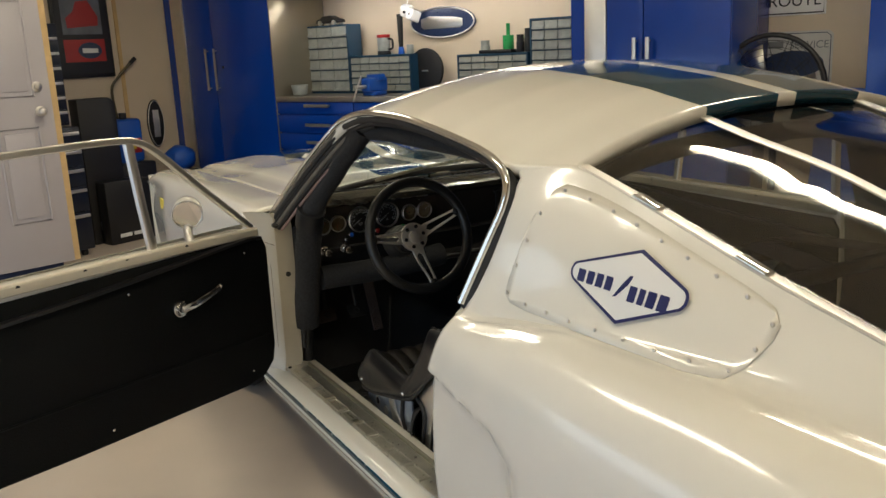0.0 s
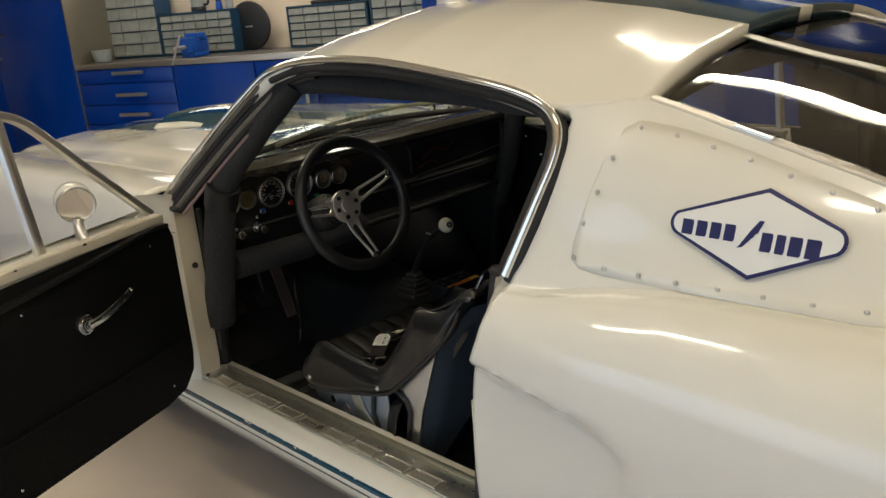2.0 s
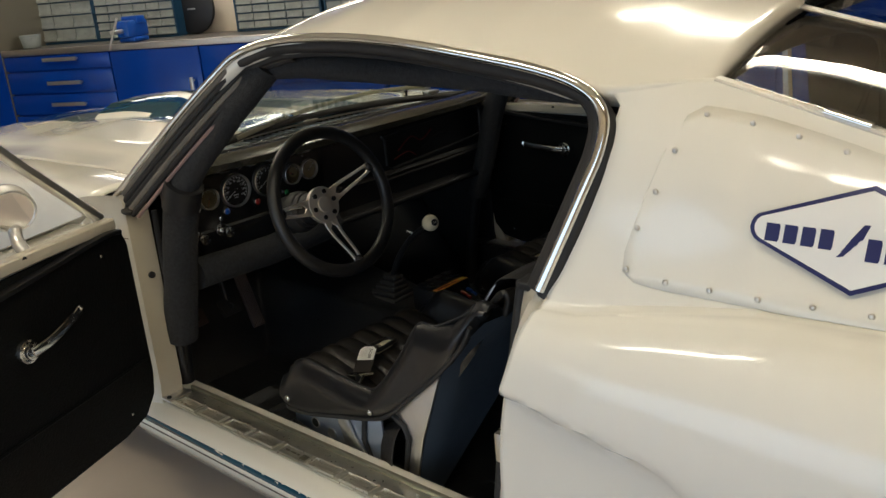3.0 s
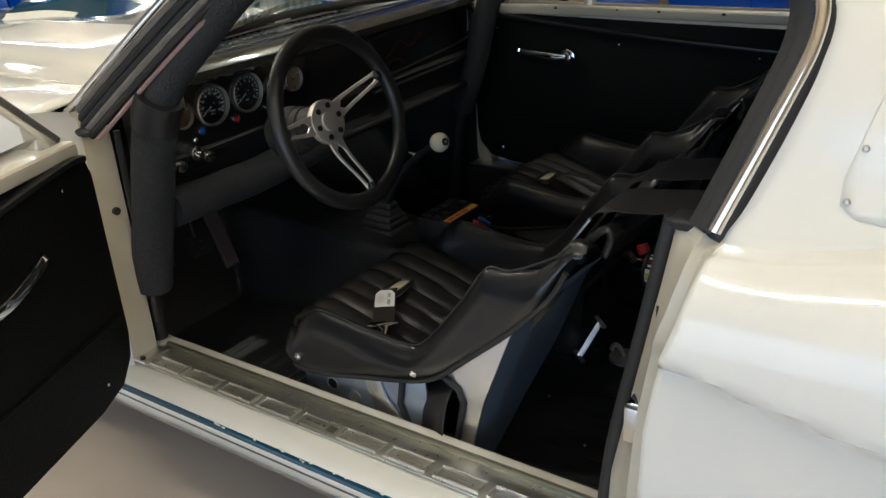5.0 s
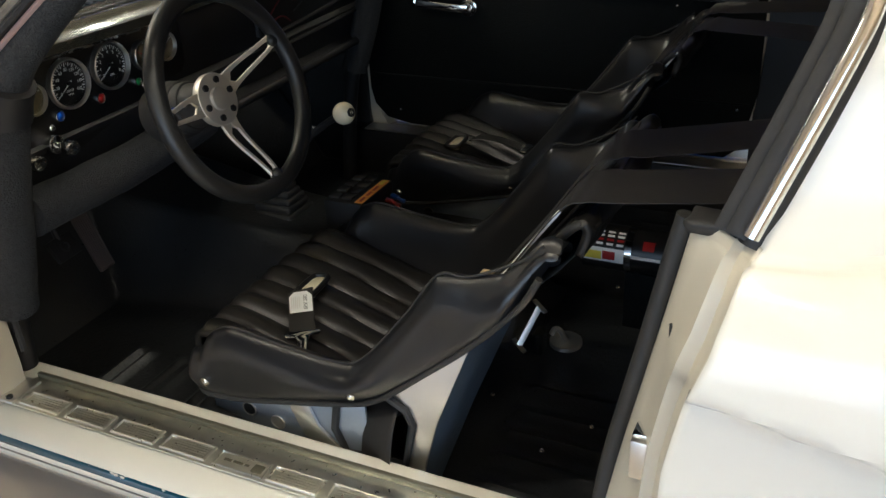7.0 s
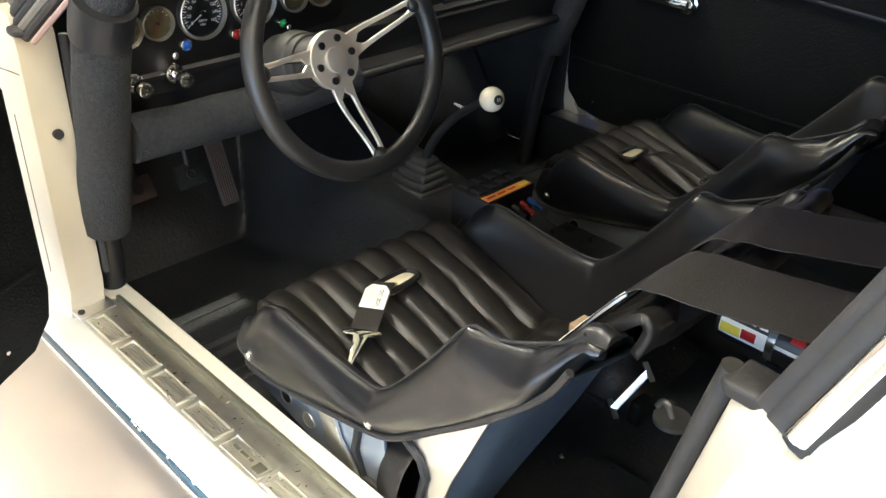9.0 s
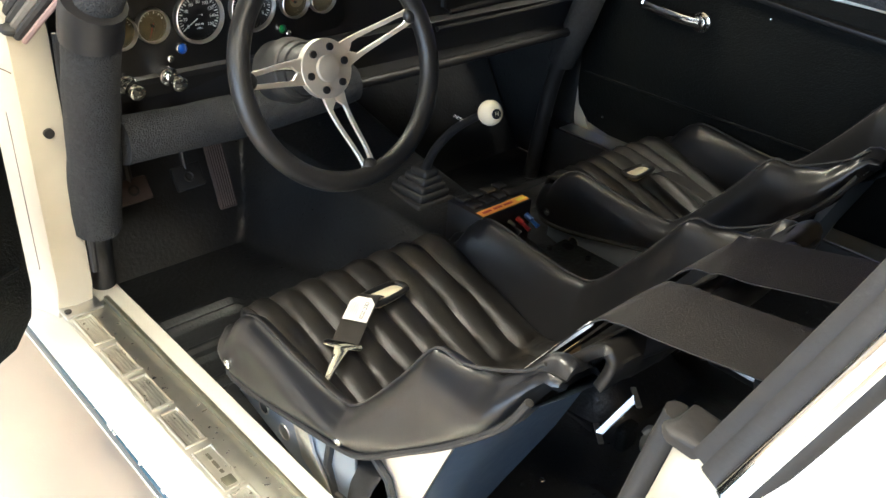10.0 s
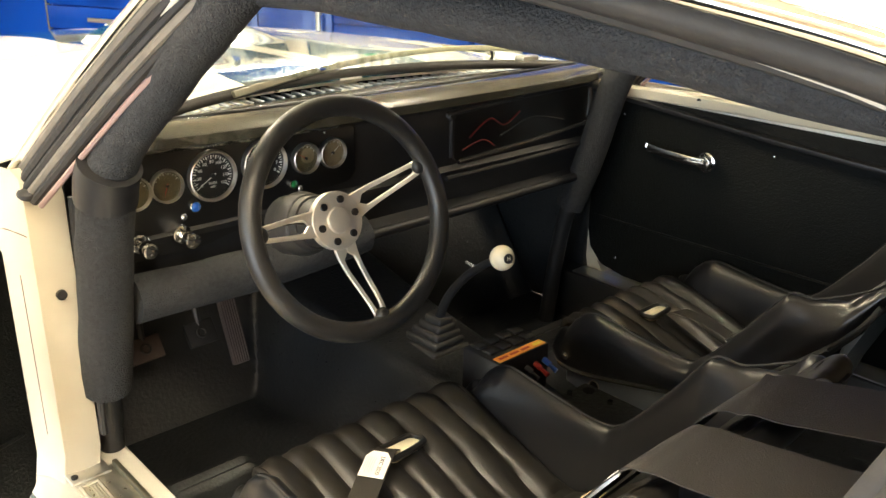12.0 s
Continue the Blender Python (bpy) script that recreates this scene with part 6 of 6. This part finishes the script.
def bin_unit(s, w, h, z, cols, rows, label, d=0.16):
    """A small-parts cabinet: blue frame and rows of cloudy drawers with lips."""
    u = thing("parts_organizer", label, "parts organizer", "parts organizers on the worktop", m=G @ pose(s, 2.33, z))
    t = 0.012
    bm = box((0, 0, 0), (w, d, t))
    box((0, 0, h - t), (w, d, h), bm=bm)
    box((0, 0, t), (t, d, h - t), bm=bm)
    box((w - t, 0, t), (w, d, h - t), bm=bm)
    box((t, d - 0.006, t), (w - t, d, h - t), bm=bm)
    for r in range(1, rows):
        zz = t + (h - 2 * t) * r / rows
        box((t, 0.004, zz - 0.002), (w - t, d - 0.006, zz + 0.002), bm=bm)
    part("frame", bm, BINBLUE, u, m=Matrix(), smooth=False)
    me = None
    for r in range(rows):
        z0, z1 = t + (h - 2 * t) * r / rows + 0.004, t + (h - 2 * t) * (r + 1) / rows - 0.004
        n = cols(r) if callable(cols) else cols
        for c in range(n):
            x0, x1 = t + (w - 2 * t) * c / n + 0.003, t + (w - 2 * t) * (c + 1) / n - 0.003
            b = box((x0, 0.002, z0), (x1, 0.010, z1), 0.0015, 1)
            box((x0 + 0.002, -0.006, z0 + 0.003), (x1 - 0.002, 0.003, z0 + (z1 - z0) * 0.28), 0.001, 1, bm=b)
            part("drawer", b, CLEARP, u, m=Matrix(), smooth=False)
    return u


bin_unit(-3.045, 0.53, 0.545, 1.072, 3, 6, "tall blue parts organizer with eighteen cloudy drawers")
bin_unit(-2.512, 0.645, 0.292, 1.072, lambda r: (4, 6, 6, 6, 6)[r] if r < 5 else 6, 5, "wide blue parts organizer with small cloudy drawers")
bin_unit(-1.42, 0.61, 0.270, 1.072, lambda r: 5, 5, "wide blue parts organizer with cloudy drawers beside the round cover")
bin_unit(-0.79, 0.44, 0.49, 1.072, lambda r: 3 if r == 0 else 4, 7, "tall blue parts organizer with small cloudy drawers")

# small things on the organizers
toy = thing("model_car", "small black model car on top of the parts organizer", "model car", m=G @ pose(-2.78, 2.42, 1.617))
tb = slab([(-0.13, 0.02), (-0.13, 0.045), (-0.09, 0.055), (-0.05, 0.075), (0.02, 0.078), (0.07, 0.055), (0.12, 0.045), (0.13, 0.02)], -0.045, 0.045, "y", 0.008)
part("body", tb, BLACKP, toy, m=Matrix())
for x in (-0.08, 0.08):
    for y in (-0.048, 0.048):
        part("wheel", cyl((x, y - 0.008, 0.021), (x, y + 0.008, 0.021), 0.02, seg=16), ALLOY, toy, m=Matrix())
jug = thing("coffee_press", "glass and black coffee press standing on the parts organizer", "coffee press", m=G @ pose(-2.20, 2.41, 1.364))
part("glass", cyl((0, 0, 0.03), (0, 0, 0.13), 0.05, seg=24, bevel=0.004), CLEARP, jug, m=Matrix())
part("base", cyl((0, 0, 0), (0, 0, 0.03), 0.053, seg=24, bevel=0.003), BLACKP, jug, m=Matrix())
part("lid", cyl((0, 0, 0.13), (0, 0, 0.155), 0.053, seg=24, bevel=0.006), RED, jug, m=Matrix())
part("handle", tube([(0.05, 0, 0.12), (0.09, 0, 0.11), (0.09, 0, 0.05), (0.05, 0, 0.04)], 0.008, seg=8), BLACKP, jug, m=Matrix())
fl = thing("flashlight", "long black flashlight standing on its blue end cap", "flashlight", m=G @ pose(-2.02, 2.41, 1.364))
part("tube", cyl((0, 0, 0.05), (0, 0, 0.30), 0.018, 0.024, seg=18, bevel=0.003), BLACKP, fl, m=Matrix())
part("end_cap", cyl((0, 0, 0), (0, 0, 0.055), 0.027, 0.02, seg=18, bevel=0.003), BLUEP, fl, "blue end cap", m=Matrix())
gl = thing("glass_jar", "small clear glass jar", "jar", m=G @ pose(-1.93, 2.41, 1.364))
part("glass", cyl((0, 0, 0), (0, 0, 0.07), 0.028, seg=18, bevel=0.004), CLEARP, gl, m=Matrix())
for s, h, r, m_, nm, lab in ((-1.22, 0.09, 0.035, CLEARP, "glass_jar", "clear glass jar beside the green bottle"), (-1.02, 0.20, 0.04, GREEN, "green_bottle", "green glass bottle with a long neck"), (-0.92, 0.12, 0.028, BLACKP, "black_can", "small black can beside the green bottle"), (-0.85, 0.16, 0.03, BLACKP, "black_can", "slim black can beside the parts organizer")):
    b = thing(nm, lab, "bottle" if "bottle" in nm else "can" if "can" in nm else "jar", m=G @ pose(s, 2.41, 1.343))
    part("body", cyl((0, 0, 0), (0, 0, h * 0.6), r, seg=18, bevel=0.005), m_, b, m=Matrix())
    part("neck", cyl((0, 0, h * 0.6), (0, 0, h), r * (0.9 if m_ is not GREEN else 0.35), seg=14), m_, b, m=Matrix())
tray_t = thing("black_tray", "flat black tray on the parts organizer", "tray", m=G @ pose(-1.10, 2.40, 1.342))
part("tray", box((-0.14, -0.05, 0), (0.14, 0.05, 0.025), 0.008), BLACKP, tray_t, m=Matrix())
cov = thing("round_cover", "round black cover leaning on the wall behind the vise", "cover", m=G @ pose(-1.80, 2.40, 1.237))
part("disc", cyl((0, 0.02, 0), (0, 0.05, 0), 0.165, seg=40, bevel=0.01), BLACKP, cov, m=Matrix())
part("badge", box((-0.03, 0.016, -0.01), (0.03, 0.021, 0.0), 0.002), ALLOY, cov, m=Matrix())
vise = thing("bench_vise", "blue bench vise bolted to the worktop edge", "vise", m=G @ pose(-2.02, 2.08, 1.072))
part("base", box((-0.06, -0.07, 0), (0.06, 0.07, 0.03), 0.008), BLUEP, vise, m=Matrix())
part("body", box((-0.045, -0.10, 0.03), (0.045, 0.10, 0.13), 0.012), BLUEP, vise, m=Matrix())
part("jaw", box((-0.06, -0.02, 0.11), (0.06, 0.06, 0.155), 0.006), BLUEP, vise, m=Matrix())
part("screw", cyl((0, -0.2, 0.07), (0, -0.08, 0.07), 0.014, seg=12), ALLOY, vise, m=Matrix())
part("bar", cyl((-0.05, -0.19, -0.03), (0.05, -0.19, 0.15), 0.007, seg=10), ALLOY, vise, m=Matrix())
mug = thing("clear_tub", "cloudy plastic tub of small parts on the worktop", "tub", m=G @ pose(-2.87, 2.1, 1.072))
part("tub", cyl((0, 0, 0), (0, 0, 0.085), 0.055, 0.07, seg=20, bevel=0.004), CLEARP, mug, m=Matrix())

# oval sign with hanging dice
sign = thing("oval_sign", "dark blue oval wall sign with silver edge and pale bar", "sign", m=G @ pose(-1.705, WALL_N, 1.585))
ov = lambda a, b, y, n=48: [(a * math.cos(2 * math.pi * i / n), b * math.sin(2 * math.pi * i / n)) for i in range(n)]
part("plate", slab(ov(0.315, 0.118, 0), -0.02, -0.002, "y", 0.004), FORDBLUE, sign, m=Matrix())
part("edge", tube([(a, -0.022, b) for a, b in ov(0.305, 0.110, 0)], 0.006, seg=8, n=1, closed=True), ALLOY, sign, m=Matrix())
part("name_bar", slab([(-0.20, -0.03), (-0.17, -0.045), (0.17, -0.045), (0.20, -0.03), (0.20, 0.02), (0.12, 0.035), (-0.12, 0.05), (-0.20, 0.03)], -0.025, -0.021, "y", 0.002), ALLOY, sign, "plain pale bar", m=Matrix())
dice = thing("hanging_dice", "pair of soft white dice hanging over the sign", "dice", m=G @ pose(-1.97, 2.44, 1.645))
for p, r in (((0, 0, 0.04), 14), ((0.09, -0.03, 0.0), -20)):
    c = box((-0.042, -0.042, -0.042), (0.042, 0.042, 0.042), 0.014, 3)
    c.transform(Matrix.Translation(p) @ pose(0, 0, 0, r, 12, r))
    d = part("die", c, WHITE, dice, m=Matrix())
    q = cyl((0, -0.040, 0), (0, -0.0435, 0), 0.011, seg=14)
    q.transform(Matrix.Translation(p) @ pose(0, 0, 0, r, 12, r))
    part("pip", q, BLACKP, d, m=Matrix())
part("cord", tube([(0, 0, 0.08), (0.03, 0.02, 0.2), (0.05, 0.03, 0.31)], 0.004, seg=6), WHITE, dice, m=Matrix())

# road and service signs
rs = thing("route_sign", "white metal sign with black capitals and a black border", "sign", m=G @ pose(0.88, WALL_N, 1.572))
part("plate", slab([(-0.175, -0.085), (0.175, -0.085), (0.175, 0.30), (-0.175, 0.30)], -0.006, -0.001, "y", 0.001), WHITE, rs, m=Matrix())
part("border", tube([(a, -0.007, b) for a, b in ((-0.163, -0.073), (0.163, -0.073), (0.163, 0.07), (-0.163, 0.07))], 0.004, seg=6, n=1, closed=True), DIAL, rs, m=Matrix())
bpy.context.view_layer.update()
t_ = dial_text("ROUTE", 0.092, Matrix(), DIAL, None, "lettering")
t_.parent = rs
t_.matrix_basis = Matrix.Translation((0, -0.0075, -0.005)) @ pose(0, 0, 0, 90, 0, 0)
ss = thing("service_sign", "pale grey metal service sign with a dark oval", "sign", m=G @ pose(0.888, WALL_N, 1.213))
part("plate", slab([(-0.215, -0.19), (-0.19, -0.21), (0.19, -0.21), (0.215, -0.19), (0.215, 0.165), (0.19, 0.185), (-0.19, 0.185), (-0.215, 0.165)], -0.005, -0.001, "y", 0.001), mat("pale_sign_grey", (0.52, 0.52, 0.50), 0.5, vary=0.08, scale=9), ss, m=Matrix())
part("border", tube([(a * 0.94, -0.006, b * 0.93) for a, b in ((-0.215, -0.19), (-0.19, -0.21), (0.19, -0.21), (0.215, -0.19), (0.215, 0.165), (0.19, 0.185), (-0.19, 0.185), (-0.215, 0.165))], 0.0025, seg=6, n=1, closed=True), FORDBLUE, ss, m=Matrix())
t_ = dial_text("SERVICE", 0.060, Matrix(), mat("faded_print", (0.16, 0.17, 0.19), 0.6), None, "lettering")
t_.parent = ss
t_.matrix_basis = Matrix.Translation((0.085, -0.0062, 0.105)) @ pose(0, 0, 0, 90, 0, 0)
part("print_bar", box((-0.18, -0.0062, 0.09), (-0.06, -0.0055, 0.13), 0.001), mat("faded_bar", (0.2, 0.21, 0.22), 0.6), ss, m=Matrix())
part("oval", slab(ov(0.17, 0.075, 0), -0.0075, -0.005, "y"), FORDBLUE, ss, m=Matrix())

# drum fan
fan = thing("floor_fan", "large black pedestal fan with a round wire guard", "fan", m=G @ pose(0.91, 2.08, 0))
FZ, FR = 1.10, 0.285
part("ring", tube([(FR * math.cos(a), 0, FZ + FR * math.sin(a)) for a in (2 * math.pi * i / 40 for i in range(40))], 0.014, seg=10, n=1, closed=True), BLACKP, fan, m=Matrix())
for y, rr in ((-0.07, 1.0), (0.07, 1.0)):
    for k in range(6):
        r = FR * (0.25 + 0.13 * k)
        yy = y * (1 - 0.45 * (r / FR) ** 2)
        part("guard_ring", tube([(r * math.cos(a), yy, FZ + r * math.sin(a)) for a in (2 * math.pi * i / 32 for i in range(32))], 0.0016, seg=5, n=1, closed=True), BLACKP, fan, m=Matrix())
    for k in range(12):
        a = 2 * math.pi * k / 12
        part("guard_spoke", tube([(0.05 * math.cos(a), y, FZ + 0.05 * math.sin(a)), (FR * 0.6 * math.cos(a + 0.1), y * 0.9, FZ + FR * 0.6 * math.sin(a + 0.1)), (FR * math.cos(a + 0.15), y * 0.4, FZ + FR * math.sin(a + 0.15))], 0.002, seg=5, n=3), BLACKP, fan, m=Matrix())
for k in range(3):
    a0 = 2 * math.pi * k / 3
    rows = [[(r * math.cos(a0 + w), 0.02 * s, FZ + r * math.sin(a0 + w)) for r in (0.06, 0.14, 0.24)] for w, s in ((-0.35, -1), (0, 0.2), (0.35, 1))]
    solid(part("blade", grid(rows), BRUSHED, fan, m=Matrix()), 0.004)
part("motor", cyl((0, -0.03, FZ), (0, 0.14, FZ), 0.05, seg=24, bevel=0.012), BLACKP, fan, m=Matrix())
part("pole", cyl((0, 0.09, 0.05), (0, 0.09, FZ), 0.02, seg=14), BLACKP, fan, m=Matrix())
part("foot", cyl((0, 0.09, 0.0), (0, 0.09, 0.05), 0.26, 0.22, seg=32, bevel=0.01), BLACKP, fan, m=Matrix())
stool = thing("blue_chair", "bright blue plastic chair standing against the wall", "chair", m=G @ pose(1.22, 2.25, 0))
part("shell", grid([[(x, y - 0.03 * (x / 0.16) ** 2, z + 0.02 * (1 - (x / 0.16) ** 2)) for x in (-0.16, -0.12, -0.06, 0, 0.06, 0.12, 0.16)] for y, z in ((-0.2, 0.50), (0.0, 0.48), (0.12, 0.52), (0.18, 0.7), (0.2, 0.95), (0.21, 1.06))]), BLUEP, stool, m=Matrix())
for x in (-0.13, 0.13):
    for y in (-0.16, 0.15):
        part("leg", cyl((x, y, 0.0), (x * 0.85, y * 0.8, 0.48), 0.011, seg=10), ALLOY, stool, m=Matrix())

# ---- things at the far end wall ----
def wm(n, z, s=END_S):
    """A place on the far end wall, looking out of it."""
    return G @ pose(s, n, z, 0, 0, 90)


pic = thing("framed_poster", "framed car poster with a black mount, red panel and oval badge", "poster", m=wm(1.12, 1.908) @ Matrix.Diagonal((0.69, 1, 1, 1)))
part("frame", slab([(-0.36, -0.62), (0.36, -0.62), (0.36, 0.62), (-0.36, 0.62)], -0.03, -0.002, "y", 0.004), BLACKP, pic, m=Matrix())
part("mount", slab([(-0.33, -0.59), (0.33, -0.59), (0.33, 0.59), (-0.33, 0.59)], -0.034, -0.03, "y"), DIAL, pic, m=Matrix())
part("photo", slab([(-0.25, -0.27), (0.25, -0.27), (0.25, 0.50), (-0.25, 0.50)], -0.036, -0.034, "y"), mat("poster_grey", (0.12, 0.13, 0.15), 0.4, vary=0.6, scale=7), pic, m=Matrix())
cb = slab([(-0.19, -0.22), (-0.20, -0.14), (-0.10, -0.09), (-0.05, -0.01), (0.10, 0.0), (0.17, -0.08), (0.21, -0.13), (0.20, -0.20)], -0.038, -0.036, "y")
part("car_print", cb, RED, pic, "red car print", m=Matrix())
part("badge_panel", slab([(-0.26, -0.49), (0.26, -0.49), (0.26, -0.31), (-0.26, -0.31)], -0.037, -0.034, "y"), RED, pic, "red panel", m=Matrix())
part("badge", slab([(a + 0.06, b - 0.40) for a, b in ov(0.15, 0.065, 0)], -0.040, -0.037, "y"), FORDBLUE, pic, m=Matrix())
part("badge_bar", slab([(-0.04, -0.42), (0.16, -0.42), (0.16, -0.385), (-0.04, -0.38)], -0.042, -0.040, "y"), WHITE, pic, m=Matrix())

chest = thing("tool_chest", "tall navy tool chest with rows of silver drawer pulls", "tool chest", m=wm(0.17, 0.0, -4.0) @ Matrix.Diagonal((1, 1, 1.045, 1)))
part("lower_body", box((-0.36, -0.46, 0.05), (0.36, -0.01, 0.92), 0.008), CHESTN, chest, m=Matrix())
part("upper_body", box((-0.33, -0.40, 0.93), (0.33, -0.01, 1.62), 0.008), CHESTN, chest, m=Matrix())
for z0, z1 in ((0.08, 0.32), (0.33, 0.50), (0.51, 0.64), (0.65, 0.77), (0.78, 0.90)):
    d = part("drawer", box((-0.345, -0.475, z0), (0.345, -0.46, z1), 0.003), CHESTN, chest, m=Matrix())
    part("pull", box((-0.34, -0.492, z1 - 0.035), (0.34, -0.474, z1 - 0.012), 0.004), ALLOY, d, m=Matrix())
for z0, z1 in ((0.95, 1.04), (1.05, 1.14), (1.15, 1.24), (1.25, 1.34), (1.35, 1.44), (1.45, 1.54)):
    d = part("drawer", box((-0.315, -0.415, z0), (0.315, -0.40, z1), 0.003), CHESTN, chest, m=Matrix())
    part("pull", box((-0.31, -0.43, z1 - 0.03), (0.31, -0.414, z1 - 0.01), 0.004), ALLOY, d, m=Matrix())
for x in (-0.3, 0.3):
    for y in (-0.4, -0.07):
        part("castor", cyl((x - 0.015, y, 0.027), (x + 0.015, y, 0.027), 0.027, seg=14), BLACKP, chest, m=Matrix())

for i, (n, s, z, w, h, t) in enumerate(((0.86, -3.97, 0.0, 0.32, 1.14, 0.13), (0.95, -3.82, 0.0, 0.40, 0.50, 0.13), (1.42, -3.95, 0.0, 0.30, 0.40, 0.12))):
    rp = thing("car_ramp", "black plastic car ramp standing on end against the wall", "car ramp", "car ramps", m=G @ pose(s, n, z, 0, 0, 90))
    part("body", slab([(-w / 2, 0), (w / 2, 0), (w / 2, h * 0.97), (w / 2 - 0.05, h), (-w / 2, h)], -t, 0, "y", 0.012), BLACKP, rp, m=Matrix())
    for k in range(2):
        part("print_bar", box((-w * 0.3 + k * w * 0.30, -t - 0.002, h * 0.10), (-w * 0.3 + k * w * 0.30 + w * 0.26, -t, h * 0.16), 0.001), WHITE, rp, m=Matrix())
jc = thing("blue_jug", "blue plastic jug with a red and yellow label", "jug", m=G @ pose(-4.12, 1.24, 0.58))
part("body", box((-0.10, -0.11, 0.0), (0.10, 0.11, 0.36), 0.03, 3), BLUEP, jc, m=Matrix())
part("neck", cyl((0, 0.0, 0.36), (0, 0.0, 0.41), 0.03, seg=16), BLACKP, jc, m=Matrix())
part("label", box((0.099, -0.08, 0.08), (0.103, 0.08, 0.2), 0.001), RED, jc, m=Matrix())
part("label_mark", box((0.103, -0.05, 0.11), (0.105, 0.03, 0.16), 0.001), YELLOW, jc, m=Matrix())
sh = thing("low_crate", "black crate holding up the blue jug", "crate", m=G @ pose(-4.12, 1.24, 0))
part("crate", box((-0.16, -0.16, 0), (0.16, 0.16, 0.58), 0.01), BLACKP, sh, m=Matrix())
# a second, translucent jug, built only as an opaque crumpled ball
ball_b = thing("second_blue_jug", "second blue jug on a low box, shaped as a crumpled ball", "bag", m=G @ pose(-3.98, 1.66, 0.57))
bb = ball((0, 0, 0), 0.13, 1, 1, 0.85, 20)
for v in bb.verts:
    v.co *= 1 + 0.16 * noise.noise(v.co * 14)
part("bag", bb, BLUEP, ball_b, m=Matrix())
bx = thing("low_box", "black box under the second blue jug", "box", m=G @ pose(-3.98, 1.66, 0))
part("carton", box((-0.15, -0.15, 0), (0.15, 0.15, 0.465), 0.01), BLACKP, bx, m=Matrix())
os_ = thing("upright_oval_sign", "black oval sign with a pale bar hung on its end", "sign", m=wm(1.71, 0.855))
part("plate", slab(ov(0.085, 0.21, 0), -0.02, -0.001, "y", 0.004), BLACKP, os_, m=Matrix())
part("edge", tube([(a, -0.021, b) for a, b in ov(0.078, 0.20, 0)], 0.004, seg=6, n=1, closed=True), ALLOY, os_, m=Matrix())
part("name_bar", slab([(-0.03, -0.12), (0.03, -0.12), (0.035, 0.0), (0.03, 0.12), (-0.03, 0.12)], -0.024, -0.020, "y", 0.002), ALLOY, os_, "plain pale bar", m=Matrix())
hose = thing("brass_hose_tap", "bent brass pipe with a black end on the wall", "pipe", m=wm(1.34, 1.12))
part("pipe", tube([(0.0, -0.02, -0.22), (-0.04, -0.05, 0.05), (0.03, -0.06, 0.16), (0.15, -0.07, 0.27)], 0.012, seg=8), BRASSY, hose, m=Matrix())
part("end", cyl((0.15, -0.07, 0.27), (0.20, -0.075, 0.31), 0.018, seg=10), BLACKP, hose, m=Matrix())
tagged(part("trim", box((END_S, 1.43, 0.0), (END_S + 0.012, 1.465, 2.3), 0.003), WOODE, m=G), "narrow wooden corner trim on the end wall", "trim", kind="structure")

# house door standing open
hd = thing("open_house_door", "white six-panel house door standing open, bare wood edge", "door", m=G @ pose(-3.02, 0.085, 0.12, 0, 0, 82))
DW, DH = 0.81, 2.03
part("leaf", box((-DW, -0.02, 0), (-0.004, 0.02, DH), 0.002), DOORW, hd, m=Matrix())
part("latch_edge", box((-0.004, -0.019, 0.001), (0.034, 0.0215, DH - 0.001)), WOODE, hd, "bare wood latch edge", m=Matrix())
for z0, z1 in ((0.30, 0.90), (1.10, 1.68), (1.76, 1.94)):
    for x0, x1 in ((-DW + 0.11, -DW / 2 - 0.05), (-DW / 2 + 0.05, -0.11)):
        fr = tube([(x0, -0.021, z0), (x1, -0.021, z0), (x1, -0.021, z1), (x0, -0.021, z1)], 0.009, seg=6, n=1, closed=True)
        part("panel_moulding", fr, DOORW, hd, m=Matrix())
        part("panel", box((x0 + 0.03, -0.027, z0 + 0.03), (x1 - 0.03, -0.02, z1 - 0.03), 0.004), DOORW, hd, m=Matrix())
for z, r in ((1.0, 0.027), (1.155, 0.024)):
    k = cyl((-0.085, -0.02, z), (-0.085, -0.032, z), 0.033, seg=24, bevel=0.004)
    if z < 1.1:
        cyl((-0.085, -0.03, z), (-0.085, -0.05, z), 0.014, seg=14, bm=k)
        ball((-0.085, -0.07, z), r, 1, 0.85, 1, 20, bm=k)
    else:
        cyl((-0.085, -0.03, z), (-0.085, -0.045, z), 0.02, seg=18, bevel=0.003, bm=k)
    part("door_knob", k, BRUSHED, hd, "satin nickel knob", m=Matrix())
for z in (1.0, 1.155):
    part("latch_plate", box((-0.001, -0.012, z - 0.03), (0.002, 0.012, z + 0.03), 0.001), BLACKP, hd, m=Matrix())
tagged(part("doorstep", box((-3.6, -0.9, 0.0), (-3.1, 0.05, 0.11), 0.01), FORDBLUE, m=G), "low dark blue step below the house door", "step", kind="structure")
